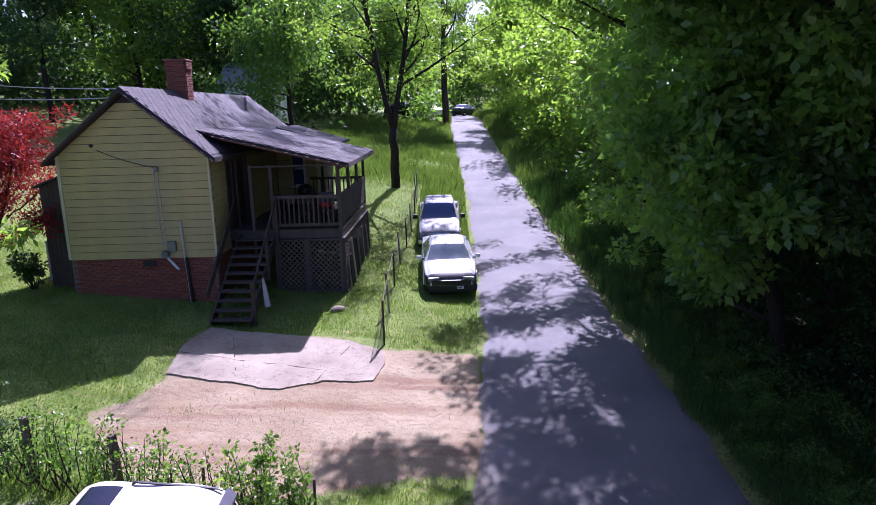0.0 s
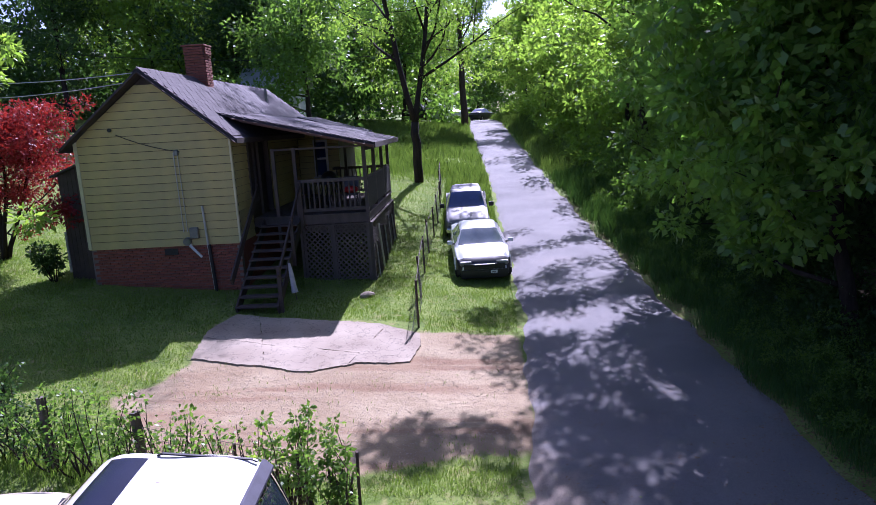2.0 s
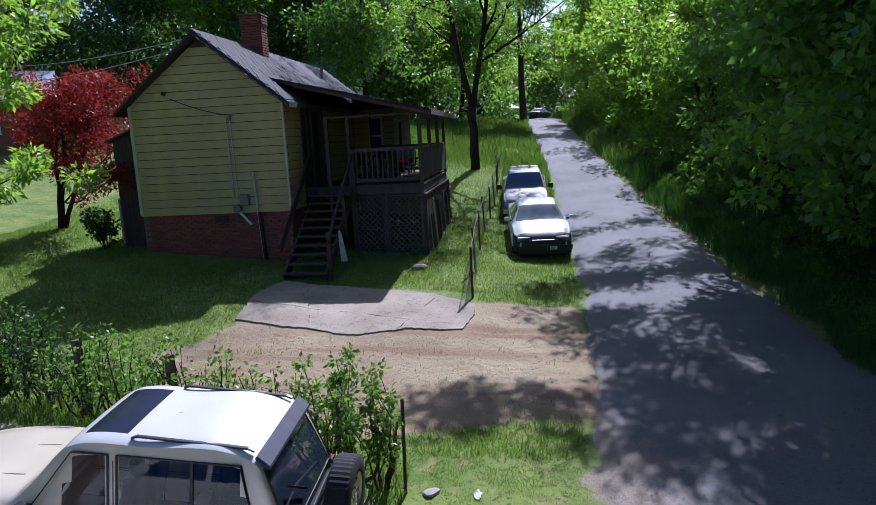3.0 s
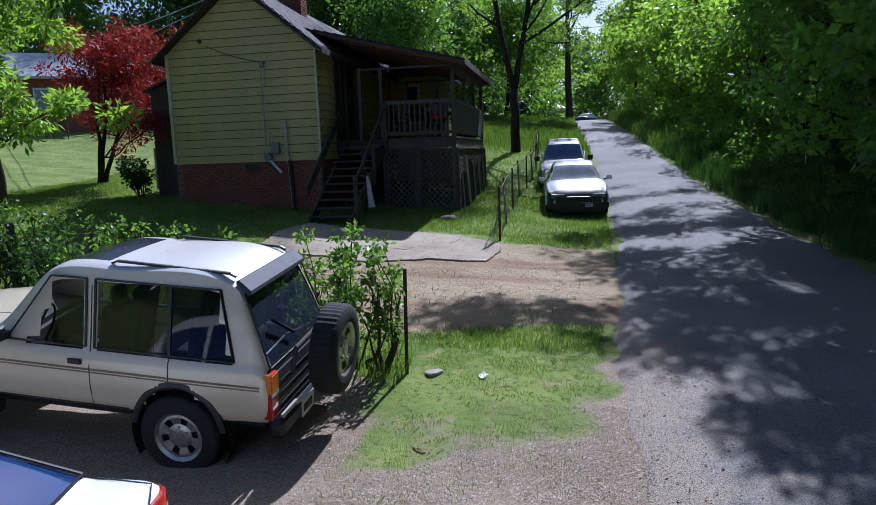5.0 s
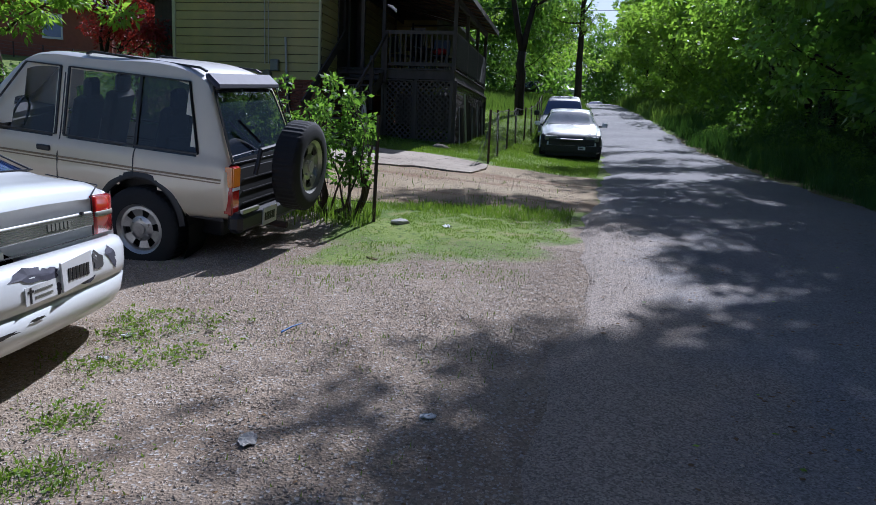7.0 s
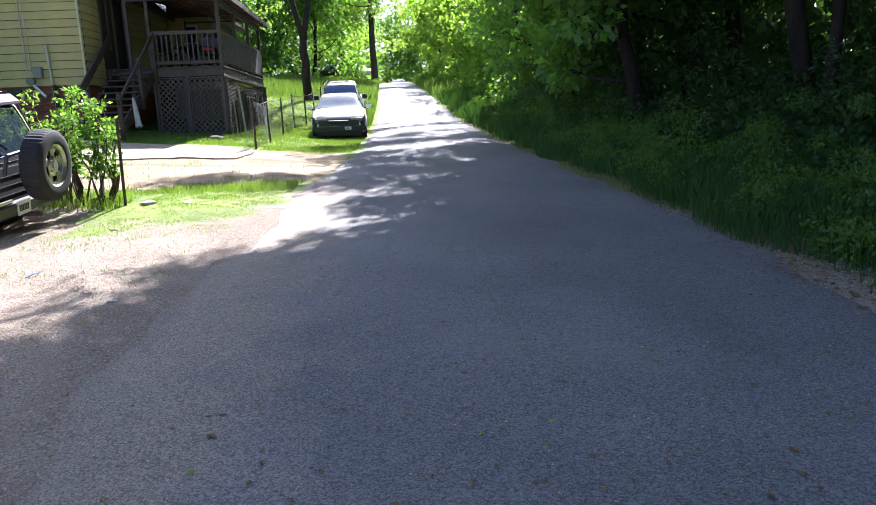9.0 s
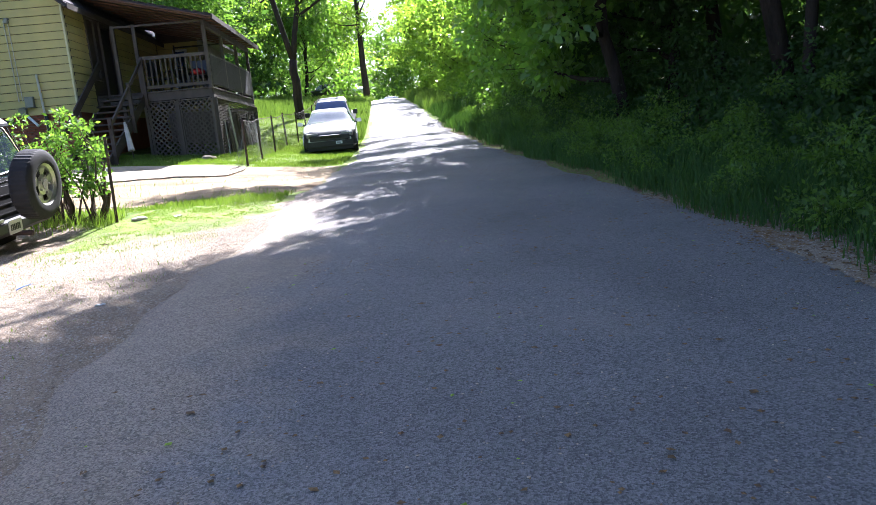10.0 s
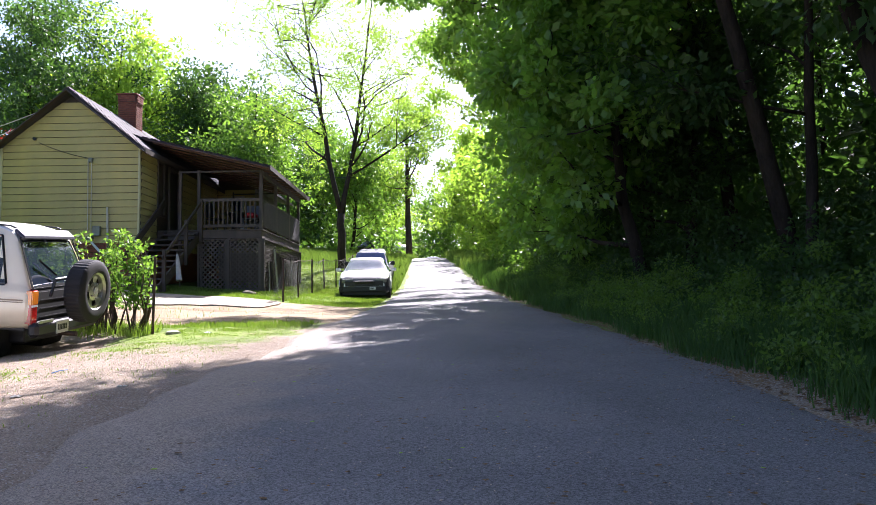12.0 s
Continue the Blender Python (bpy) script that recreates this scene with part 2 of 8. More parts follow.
M = {
    "slab": slab_material(),
    "siding": material("yellow siding paint", (0.52, 0.42, 0.14), 0.6, var=(0.37, 0.32, 0.13), scale=2.5, fine=90, bump=0.25, dist=0.003, random_amount=0.12),
    "trim": material("pale trim paint", (0.62, 0.58, 0.34), 0.55, amount=0.25, scale=3),
    "white": material("white paint", (0.72, 0.72, 0.70), 0.5, amount=0.15, scale=5),
    "brick": material("red brick", (0.30, 0.092, 0.05), 0.85, var=(0.16, 0.055, 0.035), scale=6, fine=120, bump=0.5, random_amount=0.5),
    "mortar": material("mortar", (0.24, 0.19, 0.16), 0.95, scale=5, fine=150, bump=0.5),
    "shingle": material("grey asphalt shingle", (0.092, 0.079, 0.080), 0.95, var=(0.042, 0.035, 0.037), scale=2.0, fine=220, bump=0.7, dist=0.004, random_amount=0.35),
    "shingle_base": material("roofing felt", (0.07, 0.062, 0.066), 0.95, scale=2.0, fine=200, bump=0.6),
    "wood": material("weathered grey wood", (0.125, 0.100, 0.083), 0.9, var=(0.05, 0.040, 0.034), scale=5, fine=60, bump=0.5, random_amount=0.3, stretch=(1, 1, 0.25)),
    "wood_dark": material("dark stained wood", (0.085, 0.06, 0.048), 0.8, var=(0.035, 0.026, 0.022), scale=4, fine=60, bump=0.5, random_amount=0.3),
    "wood_black": material("blackened boards", (0.035, 0.030, 0.028), 0.9, var=(0.018, 0.015, 0.014), scale=4, fine=60, bump=0.5, random_amount=0.3),
    "wood_brown": material("brown stained soffit", (0.16, 0.075, 0.045), 0.7, var=(0.08, 0.04, 0.028), scale=3, fine=50, bump=0.3),
    "dark": material("dark door", (0.025, 0.022, 0.022), 0.6, scale=3, bump=0.1),
    "asphalt": asphalt_material(),
    "concrete": material("old concrete", (0.35, 0.30, 0.225), 0.9, var=(0.235, 0.185, 0.13), scale=1.2, fine=90, bump=0.4),
    "rubber": material("tyre rubber", (0.012, 0.012, 0.013), 0.85, scale=8, bump=0.2),
    "black": material("black plastic", (0.015, 0.015, 0.017), 0.45, scale=8, bump=0.1),
    "alloy": material("dull alloy", (0.52, 0.50, 0.47), 0.38, 0.85, scale=10, bump=0.1),
    "chrome": material("chrome", (0.7, 0.7, 0.72), 0.15, 1.0, scale=10, amount=0.1, bump=0.0),
    "champagne": material("champagne metallic paint", (0.68, 0.59, 0.43), 0.34, 0.12, scale=2, fine=400, amount=0.12, bump=0.0, coat=0.8),
    "roof_white": material("pale car roof", (0.66, 0.64, 0.60), 0.4, 0.1, scale=2, amount=0.12, bump=0.0, coat=0.5),
    "car_white": material("white car paint", (0.74, 0.76, 0.75), 0.35, 0.0, scale=2, amount=0.08, bump=0.0, coat=0.8),
    "car_silver": material("silver car paint", (0.19, 0.19, 0.20), 0.6, 0.1, scale=2, amount=0.1, bump=0.0, coat=0.15),
    "car_grey": material("scuffed grey primer", (0.065, 0.065, 0.092), 0.7, scale=6, bump=0.1),
    "car_dark": material("dark car paint", (0.028, 0.028, 0.032), 0.5, 0.0, scale=2, bump=0.0, coat=0.1),
    "stripe": material("bronze side stripe", (0.24, 0.17, 0.10), 0.4, 0.2, scale=4, bump=0.0),
    "lamp_red": material("red lamp lens", (0.45, 0.02, 0.015), 0.15, scale=8, bump=0.0, coat=1.0),
    "lamp_amber": material("amber lamp lens", (0.75, 0.24, 0.02), 0.15, scale=8, bump=0.0, coat=1.0),
    "lamp_clear": material("clear lamp lens", (0.6, 0.6, 0.62), 0.12, scale=8, bump=0.0, coat=1.0),
    "glass": glass_material("dark car glass", (0.40, 0.43, 0.44)),
    # pale opaque colour stands in for sky reflected in the windshield
    "glass_bright": material("windshield with painted sky reflection", (0.16, 0.20, 0.21), 0.12, 0.0, scale=1.5, amount=0.6, bump=0.0, coat=1.0, spec=0.8),
    "glass_rear": glass_material("sky-reflecting rear glass", (0.05, 0.07, 0.11), 0.02, 0.6, 2.1),
    "glass_tint": glass_material("tinted car glass", (0.025, 0.027, 0.03), 0.02, 0.7),
    "sunroof": material("dark sunroof glass", (0.012, 0.014, 0.03), 0.22, scale=4, bump=0.0, spec=0.35),
    "pane": glass_material("window glass", (0.7, 0.75, 0.75)),
    "glass_blue": material("blue tinted rear glass", (0.02, 0.045, 0.16), 0.06, 0.0, scale=3, bump=0.0, coat=1.0, spec=0.8),
    "interior": material("grey car interior", (0.06, 0.056, 0.052), 0.9, scale=6, bump=0.2),
    "bark": material("grey brown bark", (0.115, 0.085, 0.065), 0.95, var=(0.045, 0.034, 0.028), scale=6, fine=40, bump=1.0, dist=0.02, spec=0.1, stretch=(1, 1, 0.22)),
    "bark_dark": material("dark bark", (0.048, 0.037, 0.030), 0.95, var=(0.02, 0.016, 0.014), scale=6, fine=40, bump=1.0, dist=0.02, spec=0.1, stretch=(1, 1, 0.22)),
    # three leaf greens; the dark and pale ones also carry shade and sun
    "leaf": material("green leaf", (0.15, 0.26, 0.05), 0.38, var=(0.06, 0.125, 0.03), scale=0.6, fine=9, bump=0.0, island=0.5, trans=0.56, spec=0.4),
    "leaf_dark": material("deep green and shaded leaf", (0.062, 0.125, 0.034), 0.5, var=(0.028, 0.065, 0.02), scale=0.6, fine=9, bump=0.0, island=0.5, trans=0.48, spec=0.4),
    "leaf_light": material("pale and sunlit green leaf", (0.23, 0.34, 0.06), 0.38, var=(0.11, 0.20, 0.038), scale=0.6, fine=9, bump=0.0, island=0.5, trans=0.62, spec=0.4),
    "leaf_broad": material("broad green leaf", (0.20, 0.35, 0.075), 0.30, var=(0.09, 0.19, 0.045), scale=0.6, fine=9, bump=0.0, island=0.5, trans=0.58, spec=0.6),
    "leaf_red": material("crimson maple leaf", (0.34, 0.03, 0.04), 0.5, var=(0.13, 0.014, 0.02), scale=0.6, fine=9, bump=0.0, island=0.5, trans=0.35, spec=0.3),
    "grass": material("grass blade", (0.20, 0.29, 0.055), 0.6, var=(0.10, 0.17, 0.03), scale=0.5, fine=6, bump=0.0, island=0.5, trans=0.35, spec=0.3),
    # one weed in two tones: paler for sunny ground, darker for the shaded verge
    "weed_light": material("sunlit weed", (0.16, 0.24, 0.06), 0.6, var=(0.08, 0.14, 0.035), scale=0.5, fine=6, bump=0.0, island=0.5, trans=0.35, spec=0.3),
    "weed": material("shaded verge weed", (0.085, 0.17, 0.04), 0.6, var=(0.035, 0.085, 0.022), scale=0.5, fine=6, bump=0.0, island=0.5, trans=0.3, spec=0.3),
    "wire": material("galvanised wire", (0.17, 0.17, 0.16), 0.65, 0.3, scale=9, bump=0.0),
    "rust": material("rusty steel", (0.10, 0.06, 0.045), 0.8, 0.2, var=(0.04, 0.028, 0.025), scale=8, bump=0.3),
    "cable": material("black cable", (0.02, 0.02, 0.02), 0.6, bump=0.0),
    "cable_pale": material("weathered cable", (0.45, 0.45, 0.45), 0.6, bump=0.0),
    "pvc": material("grey pvc pipe", (0.50, 0.49, 0.42), 0.5, scale=5, amount=0.2, bump=0.1),
    "metal_grey": material("grey metal box", (0.26, 0.26, 0.22), 0.5, 0.4, scale=6, bump=0.1),
    "red_plastic": material("red plastic", (0.55, 0.03, 0.025), 0.4, scale=6, bump=0.0),
    "blue_plastic": material("blue plastic", (0.08, 0.22, 0.55), 0.4, scale=6, bump=0.0),
    "cloth": material("pale mop cloth", (0.55, 0.52, 0.50), 0.95, scale=9, bump=0.5),
    "stone": material("pale stone", (0.48, 0.45, 0.40), 0.9, scale=6, fine=80, bump=0.6),
    "paper": material("white litter", (0.75, 0.75, 0.72), 0.8, scale=8, bump=0.2),
    "metal_roof": material("pale metal roof", (0.48, 0.50, 0.52), 0.45, 0.4, scale=2, bump=0.1),
    "gravel": material("gravel stone", (0.52, 0.43, 0.33), 0.95, var=(0.23, 0.168, 0.115), scale=3, fine=60, bump=0.3, island=0.8),
    "litter_leaf": material("dry leaf litter", (0.27, 0.16, 0.06), 0.9, var=(0.05, 0.03, 0.018), scale=3, fine=40, bump=0.2, island=0.6),
}

# ---- helpers of this scene ----
def obj(name, bm, mat, smooth=False):
    me = bpy.data.meshes.new(name)
    bm.normal_update()
    bm.to_mesh(me)
    bm.free()
    for k in (mat if isinstance(mat, (list, tuple)) else [mat]):
        me.materials.append(M[k])
    if smooth:
        for p in me.polygons:
            p.use_smooth = True
    return new(name, me)


def part(name, bm, mat, parent, label="", smooth=False):
    ob = obj(name, bm, mat, smooth)
    ob.parent = parent
    return tagged(ob, label) if label else ob


def raw(name, verts, faces, mat, parent=None):
    me = bpy.data.meshes.new(name)
    me.from_pydata([tuple(v) for v in verts], [], [tuple(f) for f in faces])
    me.materials.append(M[mat])
    ob = new(name, me)
    if parent:
        ob.parent = parent
    return ob


def quads(name, v, mat, parent=None, per=4):
    """Many separate faces of per corners each from an array (n * per, 3), quickly."""
    me = bpy.data.meshes.new(name)
    n = len(v) // per
    me.vertices.add(len(v))
    me.vertices.foreach_set("co", np.ascontiguousarray(v, dtype=np.float32).ravel())
    me.loops.add(n * per)
    me.loops.foreach_set("vertex_index", np.arange(n * per, dtype=np.int32))
    me.polygons.add(n)
    me.polygons.foreach_set("loop_start", np.arange(0, n * per, per, dtype=np.int32))
    me.update(calc_edges=True)
    me.materials.append(M[mat])
    ob = new(name, me)
    if parent:
        ob.parent = parent
    return ob


def add_box(bm, size, at=(0, 0, 0), rot=None, bevel=0.0):
    m = Matrix.Translation(at) @ (rot.to_4x4() if rot else Matrix.Identity(4)) @ Matrix.Diagonal((*size, 1))
    r = bmesh.ops.create_cube(bm, size=1.0, matrix=m)
    if bevel:
        es = list({e for v in r["verts"] for e in v.link_edges})
        bmesh.ops.bevel(bm, geom=es, offset=bevel, segments=4 if bevel >= 0.05 else 1, affect="EDGES")
    return r


def box(size, at=(0, 0, 0), rot=None, bevel=0.0):
    bm = bmesh.new()
    add_box(bm, size, at, rot, bevel)
    return bm


def bar(bm, a, b, w, h=None, bevel=0.0):
    """A bar of section w x h between two points."""
    a, b = Vector(a), Vector(b)
    d = b - a
    q = d.to_track_quat("Z", "Y").to_matrix()
    add_box(bm, (w, h or w, d.length), (a + b) / 2, q, bevel)


def rod(bm, pts, r, seg=6):
    """A round bar through points; r may be one radius or one for each point."""
    pts = [Vector(p) for p in pts]
    rs = r if isinstance(r, (list, tuple)) else [r] * len(pts)
    rings, u = [], None
    for i, p in enumerate(pts):
        d = (pts[min(i + 1, len(pts) - 1)] - pts[max(i - 1, 0)]).normalized()
        u = d.orthogonal() if u is None else u - d * u.dot(d)
        u.normalize()
        w = d.cross(u)
        rings.append([bm.verts.new(p + (u * math.cos(k * 2 * math.pi / seg) + w * math.sin(k * 2 * math.pi / seg)) * rs[i]) for k in range(seg)])
    for a, b in zip(rings, rings[1:]):
        for k in range(seg):
            bm.faces.new((a[k], a[(k + 1) % seg], b[(k + 1) % seg], b[k]))
    bm.faces.new(rings[0][::-1])
    bm.faces.new(rings[-1])


def slab_from(bm, outline, thick, down=(0, 0, -1)):
    """A plate from a list of corner points, thick along down."""
    dn = Vector(down) * thick
    top = [bm.verts.new(Vector(p)) for p in outline]
    low = [bm.verts.new(Vector(p) + dn) for p in outline]
    bm.faces.new(top)
    bm.faces.new(low[::-1])
    for i in range(len(top)):
        j = (i + 1) % len(top)
        bm.faces.new((top[j], top[i], low[i], low[j]))


def empty(name, at=(0, 0, 0), rz=0.0):
    e = new(name)
    e.matrix_world = pose(*at, 0, 0, rz)
    return e


# ---- the lie of the land ----
ROAD_Z = [(-90, -3.6), (-20, -0.9), (0, -0.12), (4, 0.10), (8, 0.34), (15, 0.64), (20, 0.94), (26, 1.36), (34, 2.45), (45, 3.5), (60, 4.80), (67, 5.25), (76, 5.5), (140, 5.6), (400, 9.0)]
RY, RZ = np.array([a for a, b in ROAD_Z], float), np.array([b for a, b in ROAD_Z], float)


def road_l(y):
    """The left edge of the lane, which draws in beyond the drive."""
    return np.interp(y, [9, 16, 31, 43, 61, 75], [0.72, 1.22, 1.28, 1.0, 0.6, 0.6])


def road_r(y):
    """The right edge of the lane."""
    return np.interp(y, [6, 15, 25, 35, 54, 75], [5.2, 4.95, 4.65, 4.1, 3.75, 3.7])


def smooth01(a, b, x):
    t = np.clip((x - a) / (b - a), 0, 1)
    return t * t * (3 - 2 * t)


def wob(x, y, s, seed=0.0):
    """A cheap wavy value from -1 to 1."""
    return (np.sin(x * s * 1.3 + 2.1 * np.sin(y * s * 0.7 + seed) + seed) + np.sin(y * s * 1.7 + 1.7 * np.sin(x * s * 0.9 + seed * 2) - seed)) / 2


def ground_z(x, y):
    x, y = np.asarray(x, float), np.asarray(y, float)
    z = (np.interp(y - 1.2, RY, RZ) + np.interp(y, RY, RZ) + np.interp(y + 1.2, RY, RZ)) / 3
    left = np.clip(0.7 - x, 0, None)
    rise = 0.02 + 0.064 * smooth01(8, 16, y)
    z = z - 0.07 * np.clip(left - 1.2, 0, 2.4) * (1 - smooth01(6.5, 9.0, y))
    z = z + rise * np.clip(left, 0, 14) + 0.10 * smooth01(10, 45, left) * np.clip(left - 10, 0, 120)
    right = np.clip(x - road_r(y), 0, None)
    z = z + 0.10 * smooth01(0.2, 1.2, right) + 0.10 * np.clip(right - 2.5, 0, 60)
    rough = smooth01(0.0, 1.0, left) + smooth01(0.0, 0.8, right)
    return z + rough * (0.025 * wob(x, y, 1.1) + 0.012 * wob(x, y, 3.7, 1.0))


def gz(x, y):
    return float(ground_z(x, y))

WORLD = set()


def thing(name, at, rz=0.0, label="", category="", group=""):
    """An Empty at a thing's base; its parts are given in world coordinates."""
    e = empty(name, at, rz)
    WORLD.add(e.name)
    return tagged(e, label, category, group)


def wpart(name, bm, mat, parent, label="", smooth=False):
    ob = part(name, bm, mat, parent, label, smooth)
    ob.matrix_parent_inverse = parent.matrix_basis.inverted() if parent.name in WORLD else Matrix.Identity(4)
    return ob


def shared(name, me, parent, m):
    """One more object on a mesh that is already there, as a part."""
    ob = new(name, me)
    ob.parent = parent
    ob.matrix_parent_inverse = parent.matrix_basis.inverted() if parent.name in WORLD else Matrix.Identity(4)
    ob.matrix_basis = m
    return ob


# ---- ground and road ----
def spaced(lo, a, b, hi, step, far):
    left = [lo + (a - lo) * (1 - (1 - k / far) ** 0.45) for k in range(far)]
    right = [b + (hi - b) * (k / far) ** 2.2 for k in range(1, far + 1)]
    return np.array(left + list(np.arange(a, b, step)) + [b] + right)


def ground_material():
    m = bpy.data.materials.new("lawn, dirt and gravel")
    m.use_nodes = True
    n, l = m.node_tree.nodes, m.node_tree.links
    p = n["Principled BSDF"]
    at = n.new("ShaderNodeAttribute")
    at.attribute_name = "cover"
    sep = n.new("ShaderNodeSeparateColor")
    l.new(at.outputs["Color"], sep.inputs[0])
    co = n.new("ShaderNodeTexCoord")

    def noise_tex(scale, detail=4):
        t = n.new("ShaderNodeTexNoise")
        t.inputs["Scale"].default_value, t.inputs["Detail"].default_value = scale, detail
        l.new(co.outputs["Object"], t.inputs["Vector"])
        return t.outputs[0]

    def mixed(fac, a, b):
        x = n.new("ShaderNodeMix")
        x.data_type = "RGBA"
        for s, v in ((6, a), (7, b)):
            if isinstance(v, tuple):
                x.inputs[s].default_value = (*v, 1)
            else:
                l.new(v, x.inputs[s])
        l.new(fac, x.inputs[0])
        return x.outputs[2]

    def ranged(v, a, b):
        r = n.new("ShaderNodeMapRange")
        r.inputs["From Min"].default_value, r.inputs["From Max"].default_value = a, b
        l.new(v, r.inputs[0])
        return r.outputs[0]

    def edge(mask, scale):
        """The mask with an edge that is broken up by noise."""
        a = n.new("ShaderNodeMath")
        a.operation = "MULTIPLY_ADD"
        l.new(noise_tex(scale, 6), a.inputs[0])
        a.inputs[1].default_value = 0.9
        l.new(mask, a.inputs[2])
        return ranged(a.outputs[0], 0.80, 1.1)

    vor = n.new("ShaderNodeTexVoronoi")
    vor.inputs["Scale"].default_value = 88
    l.new(co.outputs["Object"], vor.inputs["Vector"])
    pebbles = n.new("ShaderNodeSeparateColor")
    l.new(vor.outputs["Color"], pebbles.inputs[0])
    lawn = mixed(ranged(noise_tex(1.3, 5), 0.35, 0.65), (0.11, 0.165, 0.03), (0.19, 0.24, 0.055))
    lawn = mixed(ranged(noise_tex(3.7, 6), 0.55, 0.72), lawn, (0.24, 0.23, 0.085))
    lawn = mixed(ranged(noise_tex(16, 3), 0.56, 0.70), lawn, (0.06, 0.10, 0.02))
    dirt = mixed(ranged(noise_tex(0.9, 6), 0.35, 0.68), (0.27, 0.20, 0.115), (0.36, 0.292, 0.18))
    dirt = mixed(ranged(noise_tex(45, 2), 0.55, 0.75), dirt, (0.23, 0.17, 0.13))
    rut_map = n.new("ShaderNodeMapping")
    rut_map.inputs["Scale"].default_value = (0.22, 2.1, 1.0)
    rut_map.inputs["Rotation"].default_value = (0, 0, 0.10)
    l.new(co.outputs["Object"], rut_map.inputs[0])
    rut = n.new("ShaderNodeTexNoise")
    rut.inputs["Scale"].default_value, rut.inputs["Detail"].default_value = 1.0, 5
    l.new(rut_map.outputs[0], rut.inputs["Vector"])
    dirt = mixed(ranged(rut.outputs[0], 0.50, 0.66), dirt, (0.225, 0.145, 0.085))
    grav = mixed(ranged(noise_tex(0.7, 6), 0.35, 0.7), (0.235, 0.175, 0.12), (0.345, 0.28, 0.205))
    grav = mixed(ranged(pebbles.outputs[0], 0.0, 0.55), (0.17, 0.135, 0.10), grav)
    grav = mixed(ranged(pebbles.outputs[1], 0.86, 0.92), grav, (0.38, 0.35, 0.31))
    wood = mixed(ranged(noise_tex(2.2, 6), 0.4, 0.65), (0.045, 0.035, 0.022), (0.10, 0.075, 0.04))
    c = mixed(edge(sep.outputs[0], 2.3), lawn, dirt)
    c = mixed(edge(sep.outputs[1], 1.9), c, grav)
    c = mixed(edge(sep.outputs[2], 1.5), c, wood)
    l.new(c, p.inputs["Base Color"])
    p.inputs["Roughness"].default_value = 0.95
    p.inputs["Specular IOR Level"].default_value = 0.2
    b = n.new("ShaderNodeBump")
    b.inputs["Strength"].default_value, b.inputs["Distance"].default_value = 0.5, 0.011
    l.new(vor.outputs["Distance"], b.inputs["Height"])
    b2 = n.new("ShaderNodeBump")
    b2.inputs["Strength"].default_value, b2.inputs["Distance"].default_value = 0.5, 0.05
    l.new(noise_tex(7, 6), b2.inputs["Height"])
    l.new(b.outputs[0], b2.inputs["Normal"])
    l.new(b2.outputs[0], p.inputs["Normal"])
    return m


M["ground"] = ground_material()


def dirt_mask(x, y):
    """The worn dirt drive between the hedge and the concrete."""
    w = 0.35 * wob(x, y, 0.9, 2.0)
    a = smooth01(8.9, 9.7, y + w + 0.25 * np.clip(-2.5 - x, 0, 5)) * (1 - smooth01(14.5, 15.0, y + 0.3 * w))
    a = a * smooth01(-6.6, -5.7, x + w - 0.35 * np.clip(11.8 - y, 0, 3) + 0.9 * smooth01(11.4, 12.2, y) * smooth01(-4.5, -6.5, x) * -1)
    return a * (1 - smooth01(0.9, 1.2, x))


def gravel_mask(x, y):
    """The gravel lot where the cars stand, and its apron along the road."""
    w = 0.3 * wob(x, y, 1.1, 5.0) + 0.28 * wob(x, y, 3.4, 1.0) + 0.16 * wob(x, y, 8.3, 2.0)
    lot = (1 - smooth01(5.0, 7.4, y + 1.4 * w - 0.12 * np.clip(-1.5 - x, 0, 8) - 1.9 * smooth01(-1.2, -2.1, x))) * smooth01(-13, -11, x)
    left = -0.75 + 0.95 * smooth01(5.6, 7.0, y + w)
    strip = smooth01(0.0, 0.8, x + w - left) * (1 - smooth01(8.6, 9.4, y)) * (1 - smooth01(1.0, 1.4, x))
    tuft = 0.6 * np.exp(-(((x + 1.55) / 0.4) ** 2 + ((y - 4.1) / 0.45) ** 2)) + 0.5 * np.exp(-(((x + 1.0) / 0.25) ** 2 + ((y - 2.8) / 0.2) ** 2))
    bare = 0.36 * (1 - smooth01(6.9, 8.3, y + w)) * smooth01(-3.0, -2.4, x)     # worn spots in the grass beside the lot
    return np.clip(np.maximum(np.maximum(lot, strip), bare) - 0.7 * tuft * (0.3 + 0.7 * smooth01(-0.2, 0.3, wob(x, y, 3.1, 2.0))), 0, 1)


def wood_mask(x, y):
    """Leaf litter on the floor of the wood right of the road."""
    return smooth01(6.2, 8.0, x + 0.5 * wob(x, y, 0.5, 3.0))


